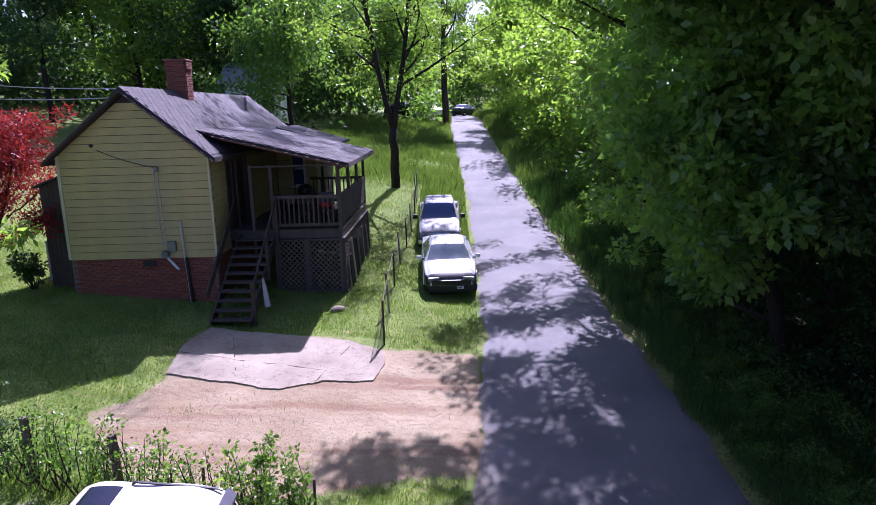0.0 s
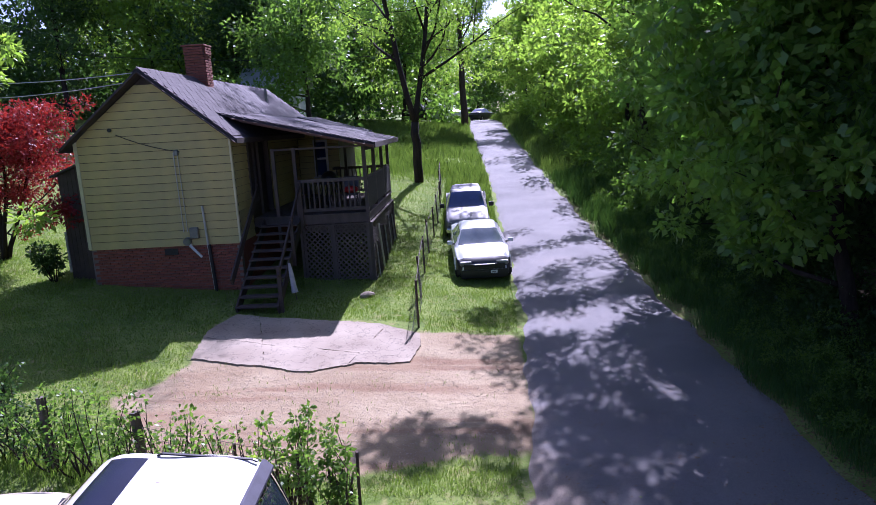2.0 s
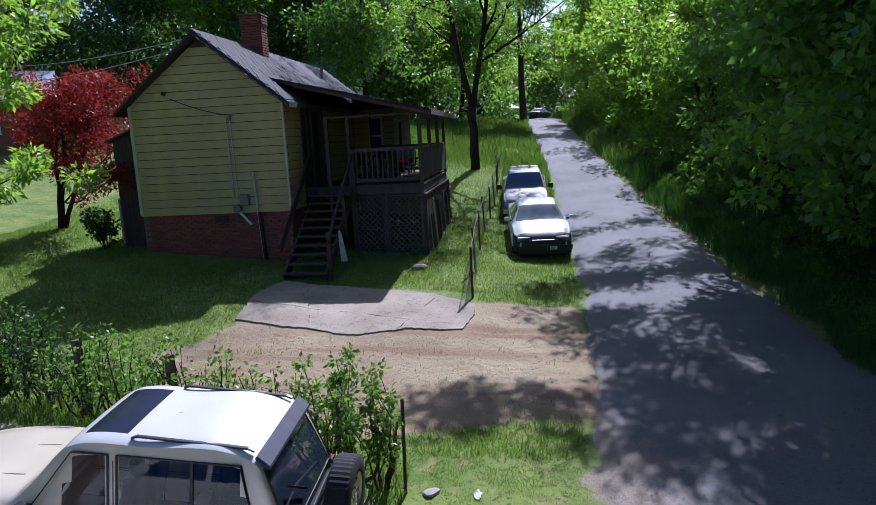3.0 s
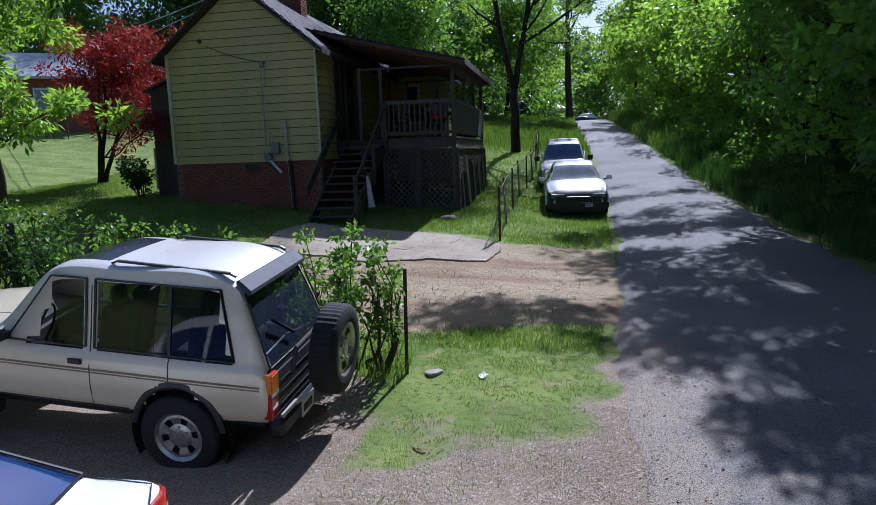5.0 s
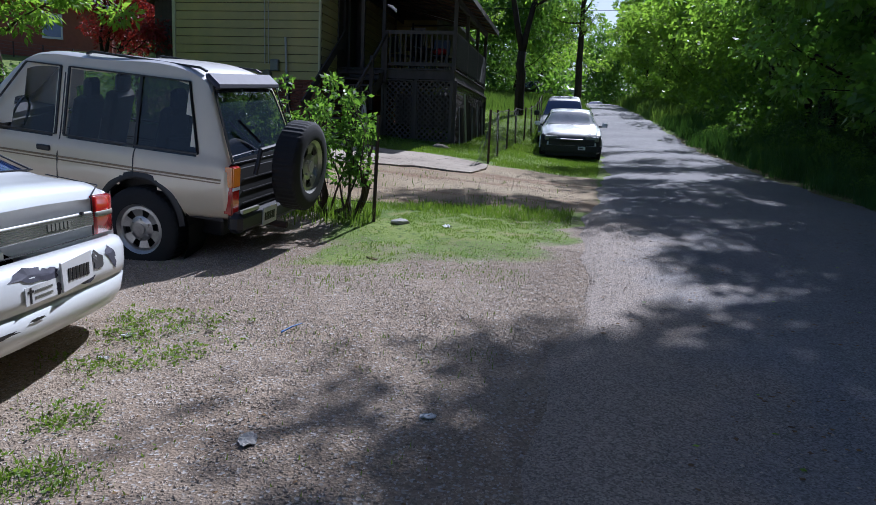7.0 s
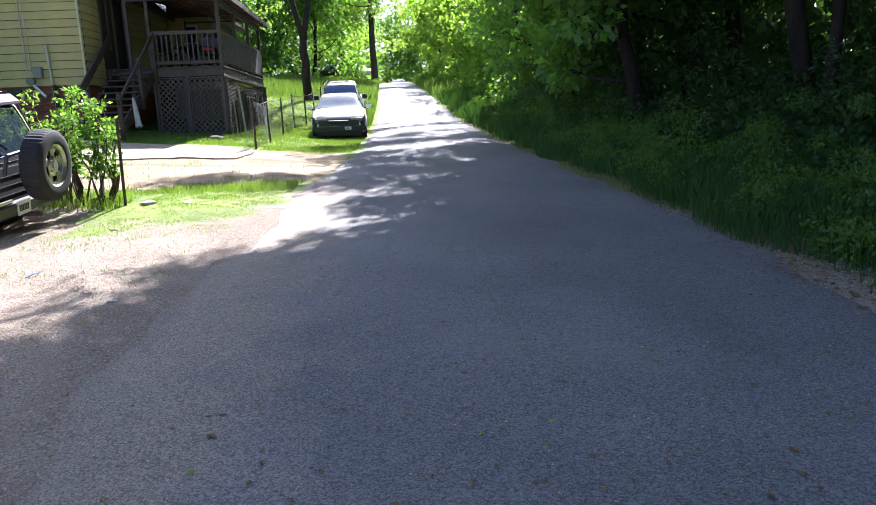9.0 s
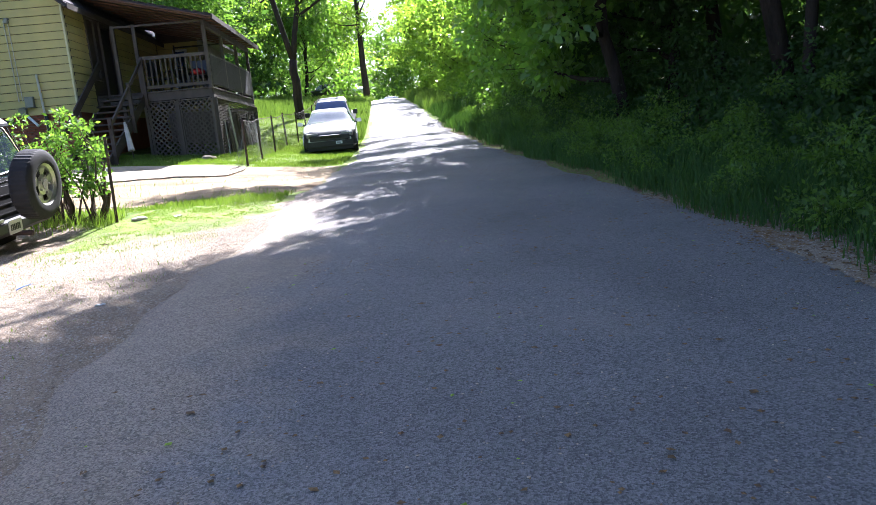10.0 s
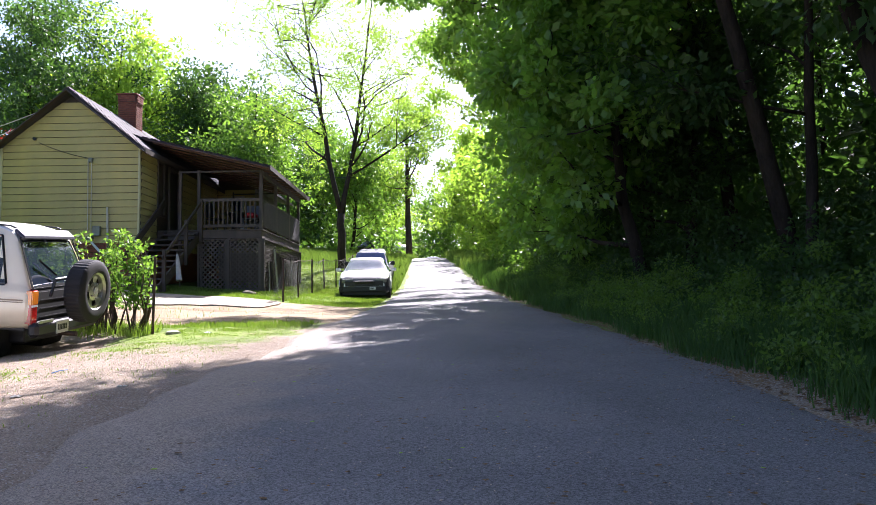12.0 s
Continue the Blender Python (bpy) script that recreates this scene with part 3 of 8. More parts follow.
xs, ys = spaced(-190, -15, 8.5, 150, 0.2, 26), spaced(-90, -3, 34, 420, 0.2, 30)
gx, gy = np.meshgrid(xs, ys)
gzs = ground_z(gx, gy)
gzs = gzs - 0.05 * (smooth01(0.1, 0.4, gx - road_l(gy)) * (1 - smooth01(-0.4, -0.1, gx - road_r(gy))))
nx, ny = len(xs), len(ys)
gv = np.stack([gx.ravel(), gy.ravel(), gzs.ravel()], 1)
gi = (np.arange(ny - 1)[:, None] * nx + np.arange(nx - 1)[None]).ravel()
gf = np.stack([gi, gi + 1, gi + nx + 1, gi + nx], 1)
ground = raw("ground", gv.tolist(), gf.tolist(), "ground")
cover = ground.data.color_attributes.new("cover", "FLOAT_COLOR", "POINT")
gd, gg, gw = dirt_mask(gx, gy), gravel_mask(gx, gy), wood_mask(gx, gy)
cover.data.foreach_set("color", np.stack([gd.ravel(), gg.ravel(), gw.ravel(), np.ones(gd.size)], 1).astype(np.float32).ravel())
for poly in ground.data.polygons:
    poly.use_smooth = True
tagged(ground, "sloping lawn with a worn dirt drive and gravel lot", "ground", kind="structure")


def build_road():
    ry = np.concatenate([np.arange(-60, -4, 2.0), np.arange(-4, 40, 0.25), np.arange(40, 180, 1.5)])
    cols = 15
    verts, faces = [], []
    for y in ry:
        lft = float(road_l(y)) + 0.10 * math.sin(y * 1.9) * math.sin(y * 0.63 + 1) + 0.05 * math.sin(y * 5.3)
        rgt = float(road_r(y)) + 0.12 * math.sin(y * 1.3 + 2) * math.sin(y * 0.47) + 0.05 * math.sin(y * 4.7 + 1)
        lft += -0.25 * math.exp(-((y - 3.0) / 3.0) ** 2)
        for k in range(cols):
            f = k / (cols - 1)
            x = lft + (rgt - lft) * f
            z = gz(0.7, y) + 0.022 + 0.05 * math.sin(math.pi * f) + 0.008 * float(wob(x, y, 1.7, 4.0))
            if k in (0, cols - 1):
                z -= 0.05
            verts.append((x, y, z))
    for j in range(len(ry) - 1):
        for k in range(cols - 1):
            i = j * cols + k
            faces.append((i, i + 1, i + cols + 1, i + cols))
    ob = raw("road", verts, faces, "asphalt")
    vx, vy = np.array(verts)[:, 0], np.array(verts)[:, 1]
    dust = smooth01(2.5, 0.6, vx) * smooth01(-9.0, -4.0, vy) * (1 - smooth01(8.5, 10.0, vy)) + 0.8 * smooth01(1.7, 0.6, vx) * smooth01(9.0, 10.0, vy) * (1 - smooth01(14.5, 16.0, vy))
    dust = dust + 0.45 * smooth01(4.6, 5.2, vx) + 0.35 * smooth01(1.1, 0.7, vx)
    col = ob.data.color_attributes.new("dust", "FLOAT_COLOR", "POINT")
    col.data.foreach_set("color", np.repeat(np.clip(dust, 0, 1), 4).astype(np.float32))
    for p in ob.data.polygons:
        p.use_smooth = True
    tagged(ob, "narrow worn grey asphalt lane climbing into the wood", "road", kind="structure")


build_road()


def road_top(x, y):
    f = (x - road_l(y)) / (road_r(y) - road_l(y))
    return gz(0.7, y) + 0.022 + 0.05 * math.sin(math.pi * min(max(f, 0), 1))


# ---- the yellow house ----
HX0, HX1, HY0, HY1 = -9.76, -5.76, 17.25, 27.9     # outer faces of the walls
SILL, EAVE, RIDGE, HXM = 2.62, 5.36, 6.98, -7.76
DECK = 3.06


def lap_board(length, exposure=0.205, thick=0.030):
    """A lapped board along +x from the origin, its outer face towards -y."""
    bm = bmesh.new()
    pr = [(0.0, exposure - 0.013), (-0.012, exposure - 0.013), (-thick, 0.0), (0.0, 0.0)]
    a = [bm.verts.new((0, y, z)) for y, z in pr]
    b = [bm.verts.new((length, y, z)) for y, z in pr]
    for i in range(4):
        j = (i + 1) % 4
        bm.faces.new((a[i], a[j], b[j], b[i]))
    bm.faces.new(a[::-1])
    bm.faces.new(b)
    bmesh.ops.recalc_face_normals(bm, faces=bm.faces)
    return bm


def shingle_rows(parent, corner, along, down, width, length, near):
    """Courses of shingle tabs on a slope. The nearest stand alone, the rest are joined."""
    along, down = Vector(along).normalized(), Vector(down).normalized()
    up = along.cross(down).normalized()
    if up.z < 0:
        up = -up
    rot = Matrix((along, down, up)).transposed()
    course, tab = 0.145, 0.305
    bm = bmesh.new()
    add_box(bm, (tab - 0.012, course + 0.05, 0.012), (0, 0, 0))
    me = bpy.data.meshes.new("shingle")
    bm.to_mesh(me)
    bm.free()
    me.materials.append(M["shingle"])
    rng = random.Random(5)
    rest_v, rest_f, made = [], [], 0
    cube = [(-1, -1, -1), (1, -1, -1), (1, 1, -1), (-1, 1, -1), (-1, -1, 1), (1, -1, 1), (1, 1, 1), (-1, 1, 1)]
    cf = [(0, 3, 2, 1), (4, 5, 6, 7), (0, 1, 5, 4), (1, 2, 6, 5), (2, 3, 7, 6), (3, 0, 4, 7)]
    rows, cols = int(length / course), int(width / tab)
    for c in range(cols + 1):
        for r in range(rows):
            off = (r % 2) * tab * 0.5 + rng.uniform(-0.01, 0.01)
            s = c * tab + off
            if s > width - 0.05:
                continue
            t = (r + 0.5) * course + rng.uniform(-0.012, 0.012)
            at = Vector(corner) + along * s + down * t + up * (0.016 + rng.uniform(0, 0.006))
            tilt = Matrix.Rotation(rng.uniform(-0.02, 0.02), 3, "Z") @ Matrix.Rotation(-0.055, 3, "X")
            m3 = rot @ tilt
            if made < near:
                shared("shingle", me, parent, Matrix.Translation(at) @ m3.to_4x4())
                made += 1
            else:
                i = len(rest_v)
                for v in cube:
                    p = at + m3 @ Vector((v[0] * (tab - 0.012) / 2, v[1] * (course + 0.05) / 2, v[2] * 0.006))
                    rest_v.append(tuple(p))
                rest_f += [tuple(i + k for k in f) for f in cf]
    if rest_v:
        ob = raw("shingles", rest_v, rest_f, "shingle_far")
        ob.parent = parent
        ob.matrix_parent_inverse = parent.matrix_basis.inverted() if parent.name in WORLD else Matrix.Identity(4)
        tagged(ob, kind="stuff")


M["shingle_far"] = material("grey asphalt shingles", (0.115, 0.10, 0.105), 0.9, var=(0.060, 0.052, 0.056), scale=2.0, fine=220, bump=0.7, island=0.35)

house = thing("house", (HX1, HY0, gz(HX1, HY0)), 0, "small yellow clapboard house with a brick foundation", "house")


def build_walls():
    z0 = min(gz(HX0, HY0), gz(HX1, HY0), gz(HX1, HY1), gz(HX0, HY1)) - 0.4
    t = 0.14
    # foundation
    f = bmesh.new()
    add_box(f, (HX1 - HX0 - 0.04, t, SILL - z0), ((HX0 + HX1) / 2, HY0 + 0.04 + t / 2, (SILL + z0) / 2))
    found = wpart("foundation", f, "mortar", house, "red brick foundation wall")
    f = bmesh.new()
    add_box(f, (t, HY1 - HY0 - 0.3, SILL - z0), (HX1 - 0.04 - t / 2, (HY0 + HY1) / 2, (SILL + z0) / 2))
    add_box(f, (t, HY1 - HY0 - 0.3, SILL - z0), (HX0 + 0.04 + t / 2, (HY0 + HY1) / 2, (SILL + z0) / 2))
    add_box(f, (HX1 - HX0 - 0.04, t, SILL - z0), ((HX0 + HX1) / 2, HY1 - 0.04 - t / 2, (SILL + z0) / 2))
    wpart("foundation", f, "brick", house, "shaded brick foundation walls")
    bb = box((0.2, 0.05, 0.062), bevel=0.006)
    me = bpy.data.meshes.new("brick")
    bb.to_mesh(me)
    bb.free()
    me.materials.append(M["brick"])
    rng = random.Random(2)
    n = 0
    for r in range(18):
        z = SILL - 0.045 - r * 0.074
        if z < gz(-7, HY0) - 0.05:
            break
        x = HX1 - 0.02 - 0.10 - (0.105 if r % 2 else 0)
        while x > HX0 + 0.1 and n < 330:
            if z > gz(x, HY0) - 0.08:
                shared("brick", me, found, pose(x, HY0 + 0.035 + rng.uniform(-0.004, 0.004), z, 0, 0, rng.uniform(-1, 1)))
                n += 1
            x -= 0.212
    # framed walls behind the boards
    w = bmesh.new()
    prof = [(HX0, SILL), (HX1, SILL), (HX1, EAVE), (HXM, RIDGE - 0.1), (HX0, EAVE)]
    slab_from(w, [(x, HY0 + 0.02, z) for x, z in prof], t, (0, 1, 0))
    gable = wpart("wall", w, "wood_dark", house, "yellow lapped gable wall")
    w = bmesh.new()
    slab_from(w, [(x, HY1 - t, z) for x, z in prof], t, (0, 1, 0))
    wpart("wall", w, "siding", house)
    w = bmesh.new()
    add_box(w, (t, HY1 - HY0 - 0.32, EAVE - SILL), (HX0 + t / 2, (HY0 + HY1) / 2, (EAVE + SILL) / 2))
    wpart("wall", w, "siding", house)
    w = bmesh.new()
    # front wall with two openings
    spans = [(HY0 + 0.16, 18.55, SILL, EAVE), (18.55, 19.0, 3.65, EAVE), (18.55, 19.0, SILL, 3.65), (19.0, 19.45, SILL, EAVE), (19.45, 20.35, DECK + 2.05, EAVE), (19.45, 20.35, SILL, DECK), (20.35, HY1 - 0.16, SILL, EAVE)]
    for a, b, lo, hi in spans:
        add_box(w, (t, b - a, hi - lo), (HX1 - t / 2 - 0.02, (a + b) / 2, (lo + hi) / 2))
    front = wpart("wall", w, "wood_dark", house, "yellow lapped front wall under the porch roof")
    # boards on the gable
    def half_at(z):
        w = (HX1 - HX0) / 2
        return min(w, w * (RIDGE - 0.1 - z) / (RIDGE - 0.1 - EAVE)) - 0.01
    z = SILL - 0.03
    while z < RIDGE - 0.3:
        half = half_at(z)
        if half > 0.15:
            b = lap_board(2 * half)
            for v in b.verts:       # the ends follow the rake
                lim = max(half_at(z + v.co.z), 0.02)
                v.co.x = min(max(v.co.x, half - lim), half + lim)
            ob = wpart("siding_board", b, "siding", gable)
            ob.matrix_basis = pose(HXM - half, HY0 + 0.02, z, 0, 0.0, 0)
        z += 0.205
    # boards on the front, up to the openings and beyond
    for a, b in ((HY0 + 0.03, 18.5), (20.4, 24.2)):
        z = SILL - 0.03
        while z < EAVE - 0.06:
            ob = wpart("siding_board", lap_board(b - a), "siding", front)
            ob.matrix_basis = pose(HX1 - 0.02, a, z, 0, 0, 90)
            z += 0.205
    c = box((0.05, 0.09, EAVE - SILL + 0.02), (HX1 - 0.005, HY0 + 0.025, (EAVE + SILL) / 2), bevel=0.006)
    wpart("corner_board", c, "trim", house, "pale yellow corner board")
    c = box((0.09, 0.05, EAVE - SILL + 0.02), (HX0 + 0.03, HY0 + 0.0, (EAVE + SILL) / 2), bevel=0.006)
    wpart("corner_board", c, "trim", house)
    # ell beyond the porch
    ex = -4.33
    w = bmesh.new()
    slab_from(w, [(HX1, 24.3, 2.2), (ex, 24.3, 2.2), (ex, 24.3, 5.36), (HX1, 24.3, 5.74)], 0.14, (0, 1, 0))
    add_box(w, (0.14, 3.3, 3.1), (ex - 0.07, 26.1, 3.75))
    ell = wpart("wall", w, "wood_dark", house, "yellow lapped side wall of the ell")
    z = 2.2
    while z < 5.2:
        wd = ex - HX1
        if wd > 0.1:
            ob = wpart("siding_board", lap_board(wd), "siding", ell)
            ob.matrix_basis = pose(HX1, 24.3, z)
        z += 0.205
    win = wpart("window", box((0.50, 0.06, 1.30), (-4.98, 24.27, 4.36)), "white", house, "white framed sash window")
    wpart("pane", box((0.36, 0.02, 0.54), (-4.98, 24.232, 4.66)), "glass_blue", win)
    wpart("pane", box((0.36, 0.02, 0.54), (-4.98, 24.232, 4.05)), "glass_blue", win)
    wpart("window_sill", box((0.58, 0.12, 0.05), (-4.98, 24.24, 3.70)), "white", win)
    s = bmesh.new()
    slab_from(s, [(HX1, 24.52, 5.86), (HX1, 28.1, 5.86), (-3.62, 28.1, 5.22), (-3.62, 24.52, 5.22)], 0.09)
    wpart("roof", s, "shingle_base", house, "roof of the ell with a white edge")
    s = bmesh.new()
    bar(s, (-5.1, 24.27, 5.58), (-3.66, 24.27, 5.20), 0.10, 0.03)
    wpart("rake_board", s, "white", house, "white rake board")
    # openings on the front wall
    d = wpart("door", box((0.05, 0.88, 2.03), (HX1 - 0.12, 19.9, DECK + 1.02)), "dark", house, "dark front door behind a screen frame")
    fr = bmesh.new()
    for y in (19.42, 20.38):
        add_box(fr, (0.09, 0.08, 2.1), (HX1, y, DECK + 1.05))
    add_box(fr, (0.09, 1.04, 0.08), (HX1, 19.9, DECK + 2.1))
    wpart("door_frame", fr, "wood", d, "weathered pale door frame")
    wv = wpart("window", box((0.05, 0.42, 1.5), (HX1 - 0.08, 18.77, 4.35)), "glass_blue", house, "tall narrow dark window")
    fr = bmesh.new()
    for y in (18.53, 19.02):
        add_box(fr, (0.08, 0.07, 1.7), (HX1, y, 4.35))
    add_box(fr, (0.08, 0.56, 0.07), (HX1, 18.77, 5.2))
    add_box(fr, (0.1, 0.56, 0.07), (HX1, 18.77, 3.55))
    wpart("window_frame", fr, "wood", wv)


build_walls()


def build_roof():
    run = HX1 - HXM
    slope = (RIDGE - EAVE) / run
    ov, oy = 0.24, 0.22
    ze = EAVE - ov * slope
    th = 0.11
    for sgn in (1, -1):
        xe = HXM + sgn * (run + ov)
        bm = bmesh.new()
        pts = [(HXM, HY0 - oy, RIDGE + 0.08), (HXM, HY1 + oy, RIDGE + 0.08), (xe, HY1 + oy, ze + 0.08), (xe, HY0 - oy, ze + 0.08)]
        slab_from(bm, pts if sgn > 0 else pts[::-1], th)
        bmesh.ops.recalc_face_normals(bm, faces=bm.faces)
        roof = wpart("roof", bm, "shingle_base", house, "grey shingled roof slope")
        if sgn > 0:
            L = math.hypot(run + ov, RIDGE - ze)
            shingle_rows(roof, (HXM, HY0 - oy + 0.1, RIDGE + 0.08), (0, 1, 0), (run + ov, 0, ze - RIDGE), HY1 - HY0 + 2 * oy, L, 280)
        rk = bmesh.new()
        bar(rk, (HXM, HY0 - oy - 0.012, RIDGE - 0.02), (xe, HY0 - oy - 0.012, ze - 0.02), 0.16, 0.022)
        wpart("rake_board", rk, "wood_dark", house, "dark weathered rake board")
        fa = box((0.022, HY1 - HY0 + 2 * oy, 0.13), (xe + sgn * 0.012, (HY0 + HY1) / 2, ze + 0.02))
        wpart("fascia", fa, "wood_dark", house)
    cap = bmesh.new()
    for i in range(36):
        y = HY0 - oy + 0.15 + i * 0.305
        if y < HY1 + oy:
            for sgn in (1, -1):
                q = Matrix.Rotation(sgn * math.atan(slope), 3, "Y")
                add_box(cap, (0.17, 0.32, 0.012), (HXM + sgn * 0.075, y, RIDGE + 0.04), q)
    wpart("ridge_cap", cap, "shingle", house)
    vent = bmesh.new()
    rod(vent, [(-7.0, 25.2, 6.2), (-7.0, 25.2, 6.95)], 0.05, 8)
    wpart("vent_pipe", vent, "metal_grey", house, "grey roof vent pipe")
    # chimney of brick
    cx0, cx1, cy0, cy1 = -7.98, -7.40, 20.6, 21.1
    ch = wpart("chimney", box((cx1 - cx0 - 0.03, cy1 - cy0 - 0.03, 1.75), ((cx0 + cx1) / 2, (cy0 + cy1) / 2, 7.1)), "mortar", house, "red brick chimney on the ridge")
    bb = box((0.2, 0.045, 0.062), bevel=0.006)
    me = bpy.data.meshes.new("brick")
    bb.to_mesh(me)
    bb.free()
    me.materials.append(M["brick"])
    for r in range(22):
        z = 6.3 + 0.037 + r * 0.0745
        corb = 0.03 if r >= 19 else 0.0
        for x, f in (((0.045, 0.5), (0.19, 1), (0.39, 1), (0.535, 0.5)) if r % 2 else ((0.095, 1), (0.29, 1), (0.485, 1))):
            shared("brick", me, ch, pose(cx0 + x, cy0 - corb, z) @ Matrix.Diagonal((0.96 * f, 1, 1, 1)))
        for y, f in (((0.13, 1), (0.34, 1), (0.46, 0.4)) if r % 2 else ((0.06, 0.5), (0.21, 1), (0.41, 1))):
            shared("brick", me, ch, pose(cx1 + corb, cy0 + y, z, 0, 0, 90) @ Matrix.Diagonal((0.96 * f, 1, 1, 1)))
    fl = bmesh.new()
    add_box(fl, (0.70, 0.62, 0.05), ((cx0 + cx1) / 2, (cy0 + cy1) / 2, 7.98), bevel=0.01)
    wpart("chimney_cap", fl, "brick", ch)


build_roof()

PY0, PY1, PXR = 18.62, 24.25, -2.62      # porch deck
RX0, RX1, RZ0, RZ1, RNY, RFY = -6.37, -2.25, 5.925, 4.92, 18.15, 24.5   # porch roof


def build_porch():
    # roof
    bm = bmesh.new()
    slab_from(bm, [(RX0, RNY, RZ0), (RX1, RNY, RZ1), (RX1, RFY, RZ1), (RX0, RFY, RZ0)], 0.05)
    roof = wpart("porch_roof", bm, "shingle_base", house, "low shingled porch roof")
    shingle_rows(roof, (RX0, RNY + 0.1, RZ0), (0, 1, 0), (RX1 - RX0, 0, RZ1 - RZ0), RFY - RNY, math.hypot(RX1 - RX0, RZ1 - RZ0), 260)
    for y in np.arange(RNY + 0.06, RFY, 0.6):
        r = bmesh.new()
        bar(r, (RX0 + 0.62, y, RZ0 - 0.25), (RX1 - 0.03, y, RZ1 - 0.10), 0.12, 0.04)
        wpart("rafter", r, "wood_brown", house)
    f = bmesh.new()
    bar(f, (RX0 + 0.42, RNY - 0.02, RZ0 - 0.17), (RX1, RNY - 0.02, RZ1 - 0.07), 0.15, 0.025)
    wpart("rake_board", f, "wood_brown", house, "brown porch rake board")
    wpart("fascia", box((0.025, RFY - RNY, 0.14), (RX1 + 0.014, (RNY + RFY) / 2, RZ1 - 0.05)), "wood_dark", house)
    wpart("beam", box((0.09, PY1 - PY0 + 0.1, 0.15), (PXR, (PY0 + PY1) / 2, 4.80)), "wood", house)
    wpart("beam", box((2.5, 0.05, 0.05), (-3.88, PY0, 4.86)), "wood", house, "thin weathered header across the porch end")
    scr = wpart("screen_frame", box((0.05, 0.05, 2.1), (-5.15, PY1 - 0.03, DECK + 1.05)), "black", house, "thin dark frame at the porch end")
    wpart("screen_bar", box((2.4, 0.04, 0.05), (-3.93, PY1 - 0.03, DECK + 2.02)), "black", scr)
    # deck
    n = 0
    for x in np.arange(HX1 + 0.02, PXR + 0.06, 0.145):
        b = box((0.138, PY1 - PY0 + 0.1, 0.035), (x + 0.07, (PY0 + PY1) / 2 - 0.02, DECK - 0.018))
        wpart("deck_board", b, "wood", house)
        n += 1
    wpart("rim_joist", box((PXR - HX1 + 0.02, 0.045, 0.22), ((PXR + HX1) / 2, PY0 - 0.01, DECK - 0.15)), "wood", house)
    wpart("rim_joist", box((0.045, PY1 - PY0, 0.22), (PXR + 0.01, (PY0 + PY1) / 2, DECK - 0.15)), "wood", house)
    # posts
    for x, y in ((PXR, PY0), (PXR, 20.5), (PXR, 22.4), (PXR, PY1 - 0.05), (-4.1, PY1 - 0.05)):
        b = box((0.095, 0.095, 4.78 - DECK + 0.02), (x, y, (4.78 + DECK) / 2), bevel=0.006)
        wpart("post", b, "wood", house)
    wpart("post", box((0.09, 0.09, 4.9 - DECK), (-4.52, PY0, (4.9 + DECK) / 2), bevel=0.006), "wood", house)
    wpart("post", box((0.09, 0.09, 4.9 - DECK + 1.0), (-5.1, PY0 + 0.02, (4.9 + DECK) / 2 - 0.5), bevel=0.006), "wood", house)
    for x, y in ((PXR - 0.02, PY0 + 0.04), (PXR - 0.02, PY1 - 0.1), (-4.45, PY0 + 0.05), (-3.6, PY0 + 0.05)):
        lo = gz(x, y) - 0.1
        wpart("pier", box((0.12, 0.12, DECK - 0.25 - lo), (x, y, (DECK - 0.25 + lo) / 2)), "wood", house)
    # near railing with pickets
    def railing(a, b, count, dense):
        a, b = Vector(a), Vector(b)
        for h in (0.12, 0.92):
            r = bmesh.new()
            bar(r, a + Vector((0, 0, h)), b + Vector((0, 0, h)), 0.05, 0.09)
            wpart("rail", r, "wood", house)
        for k in range(1, count):
            p = a + (b - a) * (k / count)
            r = bmesh.new()
            bar(r, p + Vector((0, 0, 0.12)), p + Vector((0, 0, 0.92)), dense, 0.04)
            wpart("picket", r, "wood", house)
    railing((-4.48, PY0, DECK), (PXR - 0.05, PY0, DECK), 13, 0.04)
    railing((PXR - 0.05, PY1, DECK), (-4.6, PY1, DECK), 14, 0.04)
    railing((PXR, PY0 + 0.05, DECK), (PXR, PY1 - 0.05, DECK), 12, 0.03)
    for k in range(37):
        y = PY0 + 0.1 + k * 0.15
        if y < PY1 - 0.05:
            wpart("rail_board", box((0.018, 0.142, 0.80), (PXR + 0.035, y + 0.07, DECK + 0.5)), "wood_black", house)
